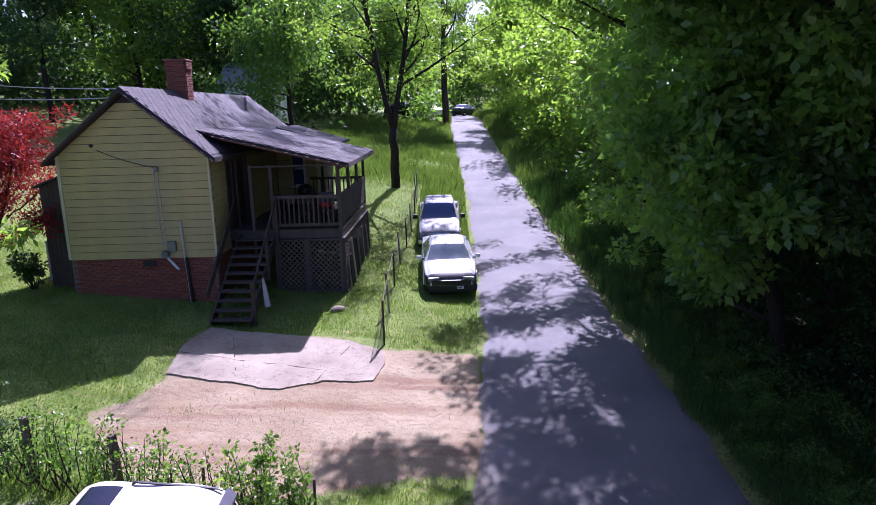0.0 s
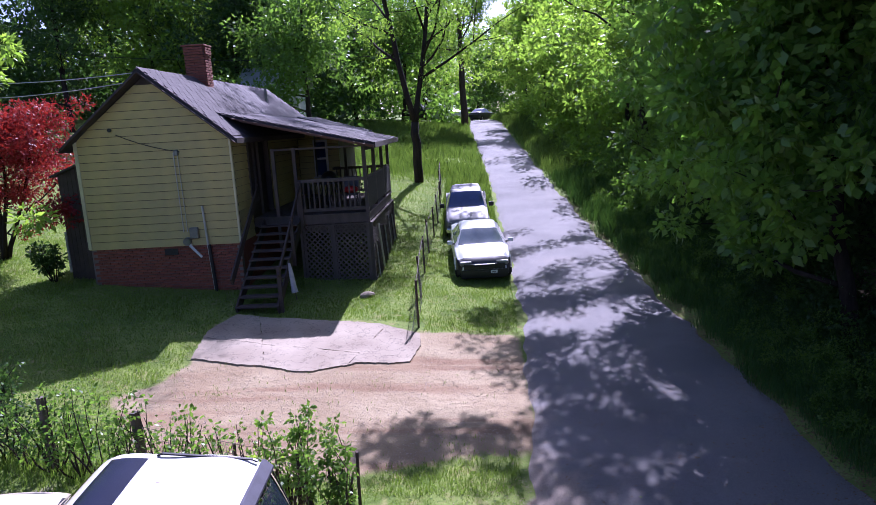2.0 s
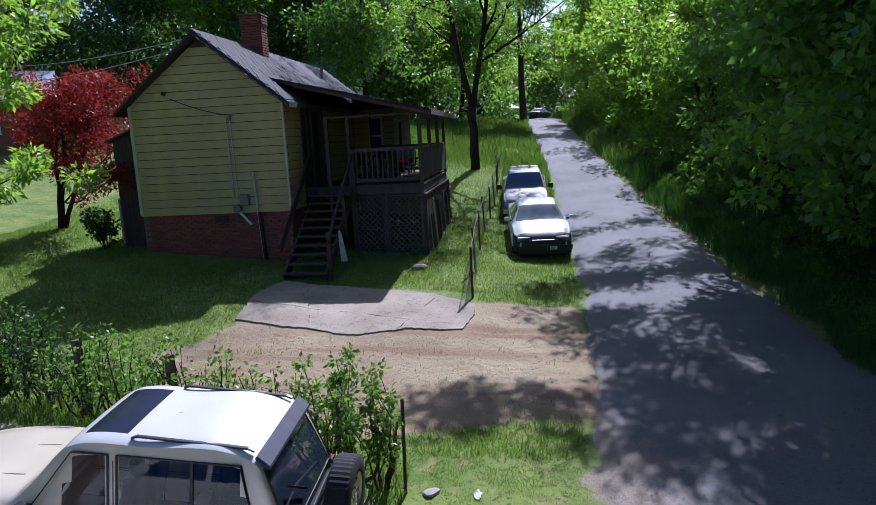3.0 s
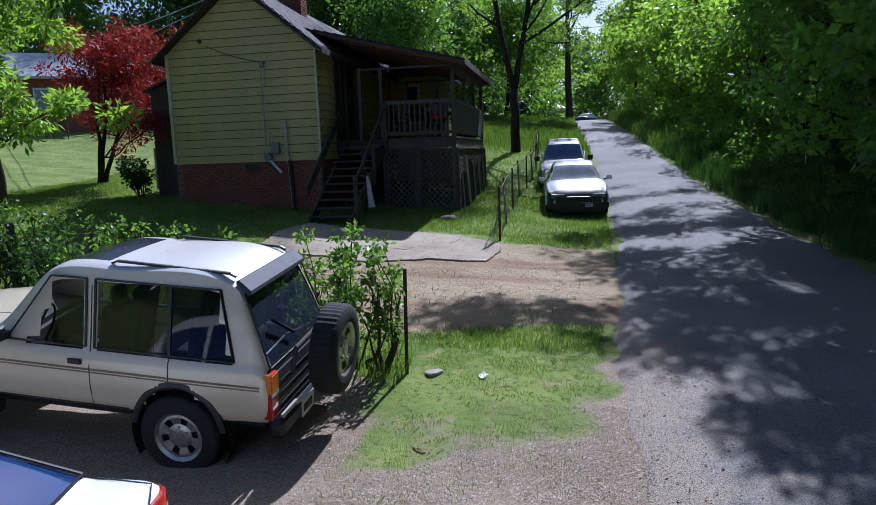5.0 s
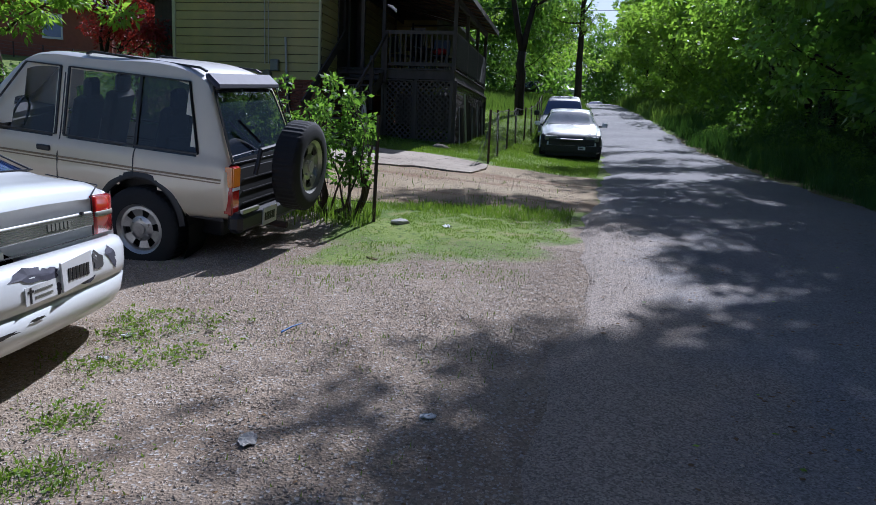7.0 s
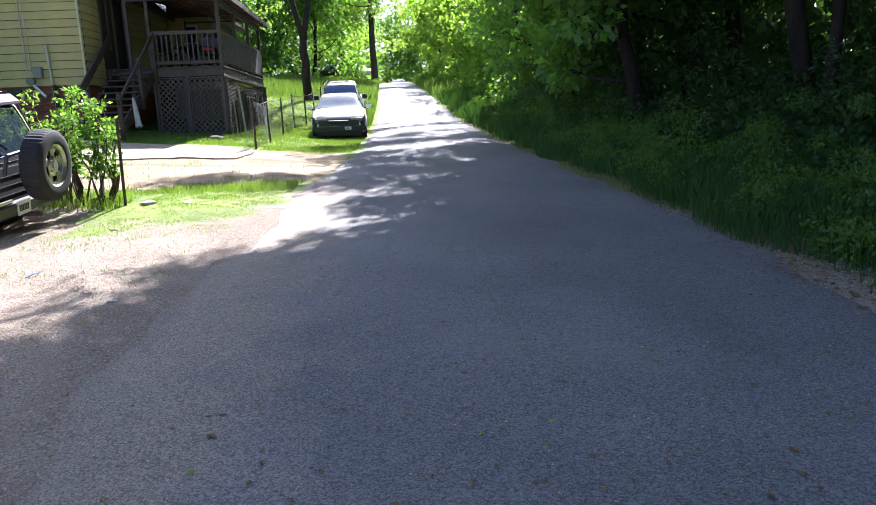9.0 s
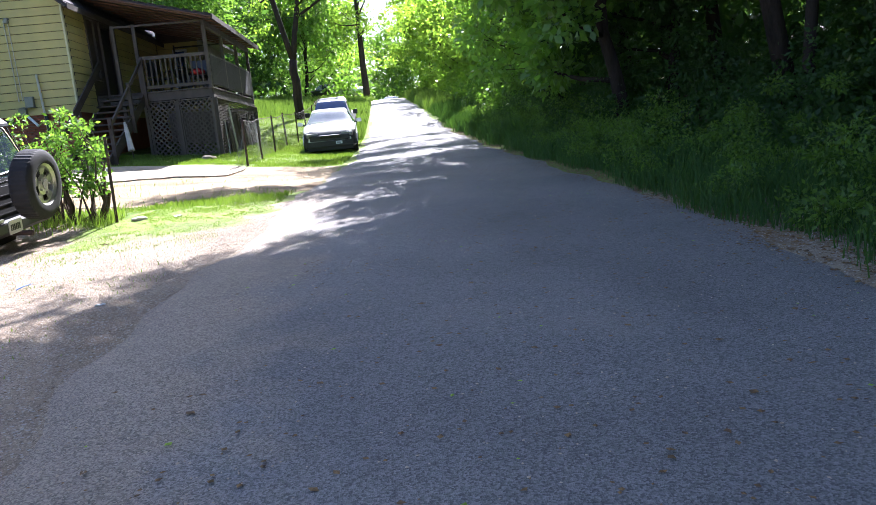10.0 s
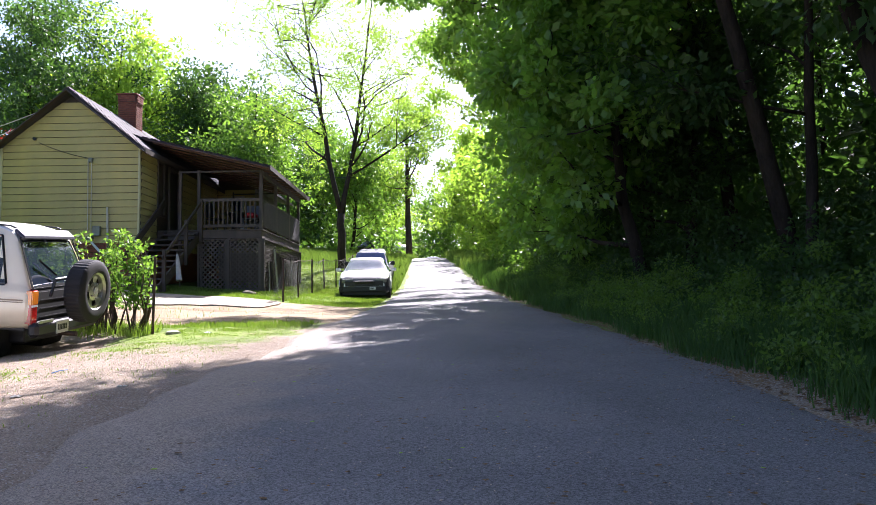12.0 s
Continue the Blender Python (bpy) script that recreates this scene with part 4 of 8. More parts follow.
    # lattice panels under the deck
    def lattice(a, b, zlo, zhi, mat, lab):
        a, b = Vector(a), Vector(b)
        d = (b - a).normalized()
        w = (b - a).length
        lat = bmesh.new()
        step = 0.15
        h = zhi - zlo
        out = Vector((d.y, -d.x, 0))
        for layer, sg in ((0.0, 1), (0.012, -1)):
            k = -h
            while k < w:
                s0, s1 = k, k + h
                t0, t1 = 0.0, h
                if s0 < 0:
                    t0, s0 = -s0, 0.0
                if s1 > w:
                    t1, s1 = h - (s1 - w), w
                if t1 - t0 > 0.05:
                    if sg < 0:
                        p, q = a + d * s0 + Vector((0, 0, zhi - t0)), a + d * s1 + Vector((0, 0, zhi - t1))
                    else:
                        p, q = a + d * s0 + Vector((0, 0, zlo + t0)), a + d * s1 + Vector((0, 0, zlo + t1))
                    p.z, q.z = (p.z, q.z)
                    e = (q - p)
                    up = Vector((0, 0, 1))
                    n = out
                    s = e.cross(n).normalized() * 0.021
                    o = out * layer
                    f = [bm_v for bm_v in (lat.verts.new(p + o - s), lat.verts.new(q + o - s), lat.verts.new(q + o + s), lat.verts.new(p + o + s))]
                    g = [lat.verts.new(v.co + out * 0.008) for v in f]
                    lat.faces.new(f)
                    lat.faces.new(g[::-1])
                    for i in range(4):
                        j = (i + 1) % 4
                        lat.faces.new((f[j], f[i], g[i], g[j]))
                k += step
        bmesh.ops.recalc_face_normals(lat, faces=lat.faces)
        ob = wpart("lattice_panel", lat, mat, house, lab)
        fr = bmesh.new()
        for p, q in ((a + Vector((0, 0, zlo)), b + Vector((0, 0, zlo))), (a + Vector((0, 0, zhi)), b + Vector((0, 0, zhi))), (a + Vector((0, 0, zlo)), a + Vector((0, 0, zhi))), (b + Vector((0, 0, zlo)), b + Vector((0, 0, zhi)))):
            bar(fr, p + out * 0.02, q + out * 0.02, 0.07, 0.03)
        wpart("lattice_frame", fr, mat, ob)
    zb = gz(-3.5, PY0) + 0.02
    lattice((-4.5, PY0 - 0.04, 0), (-3.66, PY0 - 0.04, 0), zb, DECK - 0.30, "wood", "grey wooden lattice")
    lattice((-3.6, PY0 - 0.04, 0), (PXR - 0.02, PY0 - 0.04, 0), zb, DECK - 0.30, "wood", "grey wooden lattice gate")
    lattice((PXR + 0.05, PY0, 0), (PXR + 0.05, PY1, 0), gz(PXR, PY0) + 0.02, DECK - 0.30, "wood", "weathered lattice along the porch side")
    # boards added under the far deck end to block light behind the lattice
    for k in range(22):
        x = HX1 + 0.08 + k * 0.143
        wpart("skirt_board", box((0.137, 0.02, DECK - 0.28 - gz(x, PY1) + 0.1), (x + 0.07, PY1 - 0.03, (DECK - 0.28 + gz(x, PY1) - 0.1) / 2)), "wood_dark", house)
    # leaning boards on the side
    rng = random.Random(8)
    for k in range(14):
        y = 19.0 + k * 0.36
        h = rng.uniform(0.9, 1.35)
        b = bmesh.new()
        g0 = gz(PXR + 0.2, y)
        bar(b, (PXR + 0.17, y, g0), (PXR + 0.09, y + rng.uniform(-0.25, 0.25), g0 + h), 0.02, 0.07)
        wpart("leaning_board", b, "pvc" if k % 3 == 0 else "wood", house)


build_porch()

stairs = thing("staircase", (-4.95, 15.6, gz(-4.95, 15.6)), 0, "steep dark wooden outdoor stairs to the porch", "stairs")


def build_stairs():
    n, y0, y1 = 11, 15.55, 18.55
    zb = gz(-4.95, 15.6)
    rise, run = (DECK - zb) / n, (y1 - y0) / n
    xa, xb = -5.45, -4.5
    for k in range(n - 1):
        z = zb + rise * (k + 1)
        y = y0 + run * (k + 0.5)
        b = box((xb - xa + 0.1, 0.27, 0.042), ((xa + xb) / 2 + random.uniform(-0.01, 0.01), y, z - 0.02), bevel=0.005)
        wpart("tread", b, "wood_dark", stairs)
    for x in (xa - 0.02, xb + 0.02):
        s = bmesh.new()
        bar(s, (x, y0 + 0.05, zb + 0.05), (x, y1, DECK - 0.16), 0.045, 0.26)
        wpart("stringer", s, "wood_dark", stairs)
    for y, h in ((15.75, 0.95), (17.3, 0.95), (18.5, 0.95)):
        zz = zb + (y - y0) / (y1 - y0) * (DECK - zb)
        r = bmesh.new()
        bar(r, (xb + 0.08, y, zz - 0.35), (xb + 0.08, y, zz + h), 0.085, 0.085)
        wpart("newel", r, "wood_dark", stairs)
    r = bmesh.new()
    bar(r, (xb + 0.08, 15.65, zb + 0.85), (xb + 0.08, 18.6, DECK + 0.9), 0.04, 0.09)
    wpart("handrail", r, "wood_dark", stairs)
    r = bmesh.new()
    bar(r, (xa - 0.12, 15.75, zb + 0.75), (xa - 0.12, 18.6, DECK + 0.85), 0.04, 0.2)
    wpart("handrail", r, "wood_dark", stairs, "dark board along the house side")


build_stairs()

# ---- trees and other plants ----
def leaf_cloud(centres, spread, count, size, rng, flat=0.0, droop=0.25, slim=0.5):
    """Leaves as folded four-cornered blades round clump centres; an array of corners."""
    centres = np.asarray(centres, float)
    spread = np.broadcast_to(np.asarray(spread, float), (len(centres),))
    pick = rng.integers(0, len(centres), count)
    d = rng.normal(size=(count, 3))
    d /= np.linalg.norm(d, axis=1, keepdims=True)
    rad = rng.random(count) ** 0.5
    pos = centres[pick] + d * (rad * spread[pick])[:, None] * np.array([1, 1, 0.7])
    out = d.copy()
    out[:, 2] -= droop
    out += rng.normal(scale=0.6, size=(count, 3))
    out /= np.linalg.norm(out, axis=1, keepdims=True)
    side = np.cross(out, rng.normal(size=(count, 3)))
    side /= np.linalg.norm(side, axis=1, keepdims=True) + 1e-9
    nrm = np.cross(out, side)
    s = size * rng.uniform(0.6, 1.3, count)[:, None]
    a = pos
    b = pos + out * s * 0.45 + side * s * slim * 0.5 + nrm * s * 0.08
    c = pos + out * s
    e = pos + out * s * 0.45 - side * s * slim * 0.5 + nrm * s * 0.08
    return np.stack([a, b, c, e], 1).reshape(-1, 3)


def limb(bm, start, end, r0, r1, rng, bend=0.15, n=5, seg=6):
    start, end = Vector(start), Vector(end)
    L = (end - start).length
    off = Vector(rng.normal(size=3)) * bend * L
    pts, rs = [], []
    for k in range(n + 1):
        f = k / n
        p = start.lerp(end, f) + off * math.sin(math.pi * f) * 0.5 + Vector(rng.normal(size=3)) * min(0.02 * L, 0.035) * (0 < k < n)
        pts.append(p)
        rs.append(r0 + (r1 - r0) * f)
    rod(bm, pts, rs, seg)
    return pts


def tree(name, x, y, height, trunk_r, crown_r, leaves, size, leafmat, label, seed, low=0.3, bark="bark", lean=(0, 0), stems=1,
         clumps=60, clump_r=0.9, category="tree", group="", squash=1.0, offset=(0, 0), limbs=9, slim=0.5, z=None, lobes=(), fork=0.0, bend=0.05):
    rng = np.random.default_rng(seed)
    z0 = gz(x, y) - 0.08 if z is None else z
    root = thing(name, (x, y, z0), 0, label, category, group)
    bm = bmesh.new()
    ends, cz, rz = [], z0 + height * (low + 1) / 2, height * (1 - low) / 2
    cx, cy = x + lean[0] + offset[0], y + lean[1] + offset[1]
    if fork:
        limb(bm, (x, y, z0), (x, y, z0 + fork * height), trunk_r * 1.15, trunk_r * 0.95, rng, 0.02, 6, 10)
    for s in range(stems):
        ang = s * 2.4 + seed
        sp = 0.12 * height if stems > 1 else 0.0
        base = (x + 0.08 * math.cos(ang) * (stems > 1), y + 0.08 * math.sin(ang) * (stems > 1), z0)
        base = (x, y, z0 + fork * height * 0.96) if fork else base
        top = (cx + sp * math.cos(ang), cy + sp * math.sin(ang), z0 + height * 0.86)
        pts = limb(bm, base, top, trunk_r * (0.74 if fork else 1.0), trunk_r * 0.18, rng, bend, 9, 9)
        for k in range(limbs):
            f = low * 0.75 + (0.92 - low * 0.75) * (k + 0.5) / limbs
            p = pts[min(int(f * 9), 8)].lerp(pts[min(int(f * 9) + 1, 9)], f * 9 - int(f * 9))
            a = rng.uniform(0, 2 * math.pi)
            reach = crown_r * rng.uniform(0.55, 0.95) * (1.0 - 0.45 * f)
            e = (p.x + reach * math.cos(a) + offset[0] * 0.4, p.y + reach * math.sin(a), p.z + reach * rng.uniform(0.25, 0.8))
            q = limb(bm, p, e, trunk_r * 0.42 * (1.1 - f), trunk_r * 0.05, rng, 0.18, 4, 5)
            ends += [tuple(q[-1]), tuple(q[-2]), tuple(q[2])]
            for _ in range(2):
                w = q[rng.integers(2, 5)]
                e2 = (w.x + rng.normal() * 0.25 * crown_r, w.y + rng.normal() * 0.25 * crown_r, w.z + abs(rng.normal()) * 0.2 * crown_r)
                q2 = limb(bm, w, e2, trunk_r * 0.12, trunk_r * 0.03, rng, 0.2, 3, 4)
                ends.append(tuple(q2[-1]))
    far = []
    for lx, ly, lz, lr, ln in lobes:        # long limbs that reach out further, each with its own clumps
        f = min(max((lz - 2.5 - z0) / (height * 0.86), 0.2), 0.95)
        q = limb(bm, Vector((x, y, z0)).lerp(Vector((cx, cy, z0 + height * 0.86)), f), (lx, ly, lz), trunk_r * 0.35, 0.02, rng, 0.1, 6, 5)
        far += [tuple(p) for p in q[3:]]
        far += [(lx + rng.normal() * lr * 0.6, ly + rng.normal() * lr * 0.6, lz + rng.normal() * lr * 0.3) for _ in range(ln)]
    wpart("trunk", bm, bark, root, smooth=True)
    # clumps through the crown, more of them outside, with an uneven outline
    c = []
    while len(c) < clumps:
        d = rng.normal(size=3)
        d /= np.linalg.norm(d)
        f = rng.random() ** 0.45
        bump = 0.78 + 0.22 * math.sin(3 * math.atan2(d[1], d[0]) + seed) + 0.12 * math.sin(7 * d[2] + seed)
        c.append((cx + d[0] * crown_r * f * bump, cy + d[1] * crown_r * f * bump, cz + d[2] * rz * squash * f * bump))
    c += ends + far
    cr = clump_r * rng.uniform(0.6, 1.25, len(c))
    v = leaf_cloud(c, cr, leaves, size, rng, slim=slim)
    crown = quads("crown", v, leafmat, root)
    crown.matrix_parent_inverse = root.matrix_basis.inverted()
    return root


WOOD = [  # right side of the lane: x, y, height, crown radius, leaves, leaf length
    (9.4, -7.0, 12.0, 4.0, 14000, 0.20), (9.2, -1.5, 12.0, 3.6, 15000, 0.20), (8.8, 4.6, 12.0, 3.6, 20000, 0.19), (8.9, 9.2, 13.0, 3.7, 22000, 0.19),
    (8.6, 13.8, 9.0, 3.2, 22000, 0.19), (9.2, 18.2, 9.0, 3.4, 18000, 0.20), (8.0, 23.0, 9.5, 3.4, 9000, 0.22), (8.8, 28.0, 10.0, 3.8, 8000, 0.23),
    (8.2, 34.0, 8.0, 3.8, 7000, 0.25), (8.6, 40.0, 8.5, 4.4, 7500, 0.27), (7.8, 45.0, 9.5, 4.6, 7500, 0.29), (8.4, 52.0, 11.0, 5.0, 8000, 0.31),
    (7.4, 60.0, 13.0, 5.0, 14000, 0.30), (8.6, 69.0, 14.0, 5.4, 12000, 0.33), (7.6, 79.0, 13.0, 5.2, 12000, 0.35), (8.0, 90.0, 14.0, 5.6, 11000, 0.38),
    (13.5, 1.5, 14.0, 5.0, 14000, 0.24), (13.5, 9.0, 15.0, 5.2, 14000, 0.24), (14.0, 17.0, 15.0, 5.4, 14000, 0.26), (13.6, 26.0, 15.0, 5.4, 12000, 0.28),
    (14.0, 36.0, 15.0, 5.6, 10000, 0.32), (14.0, 48.0, 15.0, 5.8, 9000, 0.36), (15.0, 62.0, 15.0, 6.0, 8000, 0.42),
    (19.5, 6.0, 15.0, 5.6, 7000, 0.36), (20.0, 17.0, 15.0, 5.8, 7000, 0.36), (20.0, 30.0, 16.0, 6.0, 7000, 0.40), (14.0, -7.0, 14.0, 5.0, 8000, 0.30),
]
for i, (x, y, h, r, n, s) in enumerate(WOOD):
    # leaf tone follows the light: dark in the shade, pale up the sunny lane
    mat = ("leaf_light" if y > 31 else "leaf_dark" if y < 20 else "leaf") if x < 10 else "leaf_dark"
    tree("tree", x, y, h, 0.11 + 0.035 * (i % 3), r, n, s, mat, "leafy green roadside tree at the edge of the wood" if x < 10 else "tree deep in the wood with leaves darkened for shade", 40 + i,
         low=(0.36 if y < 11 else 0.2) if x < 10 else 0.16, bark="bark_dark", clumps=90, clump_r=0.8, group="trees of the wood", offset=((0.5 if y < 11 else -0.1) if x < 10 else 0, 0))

HILL = [  # behind the house and along the left of the lane
    (-9.5, 44.0, 13.0, 4.4, 12000, 0.28), (-15.5, 49.0, 16.0, 5.5, 14000, 0.30), (-22.0, 51.0, 20.0, 5.8, 14000, 0.32), (-27.0, 47.0, 21.0, 6.2, 13000, 0.34), (-38.0, 50.0, 16.0, 6.2, 10000, 0.36),
    (-12.0, 54.0, 16.0, 6.0, 11000, 0.36), (-20.0, 51.0, 17.0, 6.4, 11000, 0.38), (-31.0, 58.0, 25.0, 7.0, 10000, 0.40), (-44.0, 48.0, 18.0, 6.6, 10000, 0.42),
    (-5.5, 64.0, 14.0, 5.0, 10000, 0.34), (-4.0, 78.0, 15.0, 5.4, 10000, 0.38), (-4.5, 92.0, 16.0, 5.6, 9000, 0.42), (-11.0, 72.0, 16.0, 6.2, 9000, 0.42),
    (2.5, 118.0, 17.0, 7.0, 9000, 0.50), (-7.0, 116.0, 17.0, 7.0, 9000, 0.50), (11.0, 112.0, 17.0, 7.0, 8000, 0.50), (-52.0, 40.0, 17.0, 6.6, 8000, 0.44),
    (-20.0, 66.0, 18.0, 7.0, 8000, 0.46), (-32.0, 62.0, 19.0, 7.2, 8000, 0.48), (-46.0, 58.0, 19.0, 7.4, 8000, 0.50),
]
for i, (x, y, h, r, n, s) in enumerate(HILL):
    # darker leaves on part of the slope put its shade into the colour
    tree("tree", x, y, h, 0.2, r, n, s, ("leaf_dark" if x < -7 and y < 62 and i % 2 else ("leaf", "leaf", "leaf_light", "leaf_dark")[i % 4]), "tall green tree on the slope behind the house", 140 + i,
         low=0.12, bark="bark_dark", clumps=70, clump_r=1.5, group="trees on the slope")

# tall trees whose high limbs reach out over the lane
TALL = [  # x, y, height, crown radius, leaves, overhang, clumps
    (8.9, 1.5, 15.0, 4.2, 20000, -2.5, 60), (9.0, 5.8, 15.5, 4.5, 30000, -2.7, 80), (9.2, 10.0, 16.0, 4.6, 64000, -2.9, 100), (10.0, 14.0, 16.0, 4.2, 26000, -1.3, 36), (10.4, 17.8, 16.0, 4.2, 15000, -1.2, 34),
    (9.0, 21.4, 15.5, 4.2, 15000, -2.1, 30), (8.6, 25.6, 15.0, 3.9, 8000, -2.1, 8), (8.4, 31.0, 14.5, 3.6, 6000, -1.9, 5),
]
# extra limbs, mostly out of view, added to shape the shade on the lane
SHADE_LIMBS = {1: [(2.9, 7.0, 10.5, 1.1, 12), (3.3, 9.6, 9.5, 0.9, 12)], 2: [(2.7, 10.6, 10.5, 1.0, 20), (3.4, 8.8, 10.0, 1.2, 18), (3.3, 12.0, 10.5, 1.0, 20), (4.7, 11.0, 10.0, 1.0, 18), (6.0, 11.2, 9.8, 1.0, 16), (6.2, 13.6, 9.6, 0.9, 14), (2.9, 12.5, 9.8, 0.7, 14)], 3: [(2.9, 14.6, 11.0, 0.45, 5), (3.8, 13.4, 10.0, 0.9, 14), (4.6, 14.6, 9.5, 0.9, 16), (5.6, 15.8, 10.5, 1.0, 14), (5.2, 13.2, 10.2, 0.9, 16), (5.7, 12.4, 9.8, 0.8, 14)], 4: [(4.2, 17.4, 11.0, 0.9, 8), (3.4, 19.2, 10.5, 0.8, 9)],
         5: [(2.6, 20.6, 11.3, 0.7, 5), (1.2, 20.2, 11.4, 0.6, 4), (3.6, 21.7, 10.5, 0.9, 10), (3.1, 23.4, 10.5, 0.7, 7)], 6: [(2.6, 26.5, 12.0, 0.7, 3), (3.7, 26.0, 10.5, 0.8, 6)], 7: [(3.0, 31.0, 11.0, 0.7, 3)]}
for i, (x, y, h, r, n, ox, cl) in enumerate(TALL):
    tree("tall_tree", x, y, h, 0.17, r, n, 0.18, "leaf" if y < 24 else "leaf_light", "tall tree with high limbs placed to shade the lane", 240 + i, low=0.52, bark="bark_dark", clumps=cl, clump_r=0.85 if y < 12 else 0.58,
         group="tall trees beside the lane", offset=(ox, 0), limbs=9 if y < 20 else 6, lobes=SHADE_LIMBS.get(i, ()))

# a low spreading tree whose leafy boughs hang over the verge
tree("overhanging_tree", 7.3, 13.0, 9.0, 0.17, 3.0, 24000, 0.21, "leaf_broad", "spreading broad-leaved tree with boughs hanging over the verge", 301, low=0.22, bark="bark_dark", clumps=110, clump_r=0.6, offset=(-1.3, 0), limbs=12, slim=0.62)
tree("overhanging_tree", 7.2, 17.6, 8.0, 0.15, 2.6, 10000, 0.20, "leaf_broad", "spreading broad-leaved tree further up the verge", 302, low=0.2, bark="bark_dark", clumps=70, clump_r=0.5, offset=(-0.8, 0), limbs=10, slim=0.62)

# the forked yard tree with sparse young leaves
tree("yard_tree", -2.2, 33.4, 17.5, 0.20, 7.2, 21000, 0.15, "leaf_light", "tall forked yard tree with thin young foliage", 7, low=0.26, bark="bark_dark", clumps=110, clump_r=0.6, stems=2, limbs=15, fork=0.17)
tree("roadside_tree", 0.25, 62.0, 18.0, 0.34, 6.2, 13000, 0.26, "leaf_light", "tall bare-trunked tree beside the lane", 9, low=0.46, clumps=60, clump_r=0.95, limbs=14, bend=0.012)
tree("japanese_maple", -13.6, 19.4, 5.0, 0.075, 1.75, 17000, 0.12, "leaf_red", "crimson japanese maple on several thin stems", 11, low=0.42, bark="bark_dark", clumps=60, clump_r=0.42, stems=3, limbs=6, slim=0.35, lean=(1.0, 0), lobes=[(-10.9, 18.5, 4.5, 0.5, 9), (-10.4, 17.4, 3.7, 0.4, 7)])

# ---- vehicles ----
def catmull(vals, xs_in, xs_out):
    """Smooth values through stations, without overshoot."""
    vals, xs_in = np.asarray(vals, float), np.asarray(xs_in, float)
    d = np.gradient(vals, xs_in, axis=0)
    out = []
    for x in xs_out:
        k = min(max(np.searchsorted(xs_in, x) - 1, 0), len(xs_in) - 2)
        h = xs_in[k + 1] - xs_in[k]
        t = (x - xs_in[k]) / h
        lin = vals[k] * (1 - t) + vals[k + 1] * t
        cub = (2 * t**3 - 3 * t**2 + 1) * vals[k] + (t**3 - 2 * t**2 + t) * h * d[k] + (-2 * t**3 + 3 * t**2) * vals[k + 1] + (t**3 - t**2) * h * d[k + 1]
        out.append(0.35 * lin + 0.65 * cub)
    return np.array(out)


def car_grid(stations, step, arches, arch_r, arch_z):
    """Points of a car's skin: rows along x, columns from the floor's middle over the side to the roof's middle (left half)."""
    sx = [s[0] for s in stations]
    n = int((sx[-1] - sx[0]) / step)
    xo = np.linspace(sx[0], sx[-1], n + 1)
    zb, zbelt, ztop, w, yr = catmull([s[1:] for s in stations], sx, xo).T
    cols = []
    for i in range(n + 1):
        b, t, k, hw, r = zb[i], ztop[i], zbelt[i], w[i], min(yr[i], w[i] - 0.04)
        mid = (b + k) / 2
        prof = [(0, b), (hw - 0.09, b), (hw - 0.025, b + 0.04), (hw - 0.004, b + 0.11), (hw + 0.006, mid - 0.05), (hw + 0.010, mid + 0.03), (hw + 0.002, mid + 0.07), (hw - 0.006, (mid + k) / 2 + 0.05),
                (hw - 0.02, k - 0.03), (hw - 0.045, k)]
        for f in (0.12, 0.5, 0.86):
            prof.append((hw - 0.05 + (r - hw + 0.05) * f, k + (t - 0.03 - k) * f))
        prof += [(r - 0.015, t - 0.022), (r - 0.06, t - 0.005), (r * 0.74, t + 0.007), (r * 0.5, t + 0.012), (0, t + 0.016)]
        cols.append(prof)
    g = np.zeros((n + 1, len(cols[0]), 3))
    for i in range(n + 1):
        for j, (y, z) in enumerate(cols[i]):
            g[i, j] = (xo[i], y, z)
    return xo, g


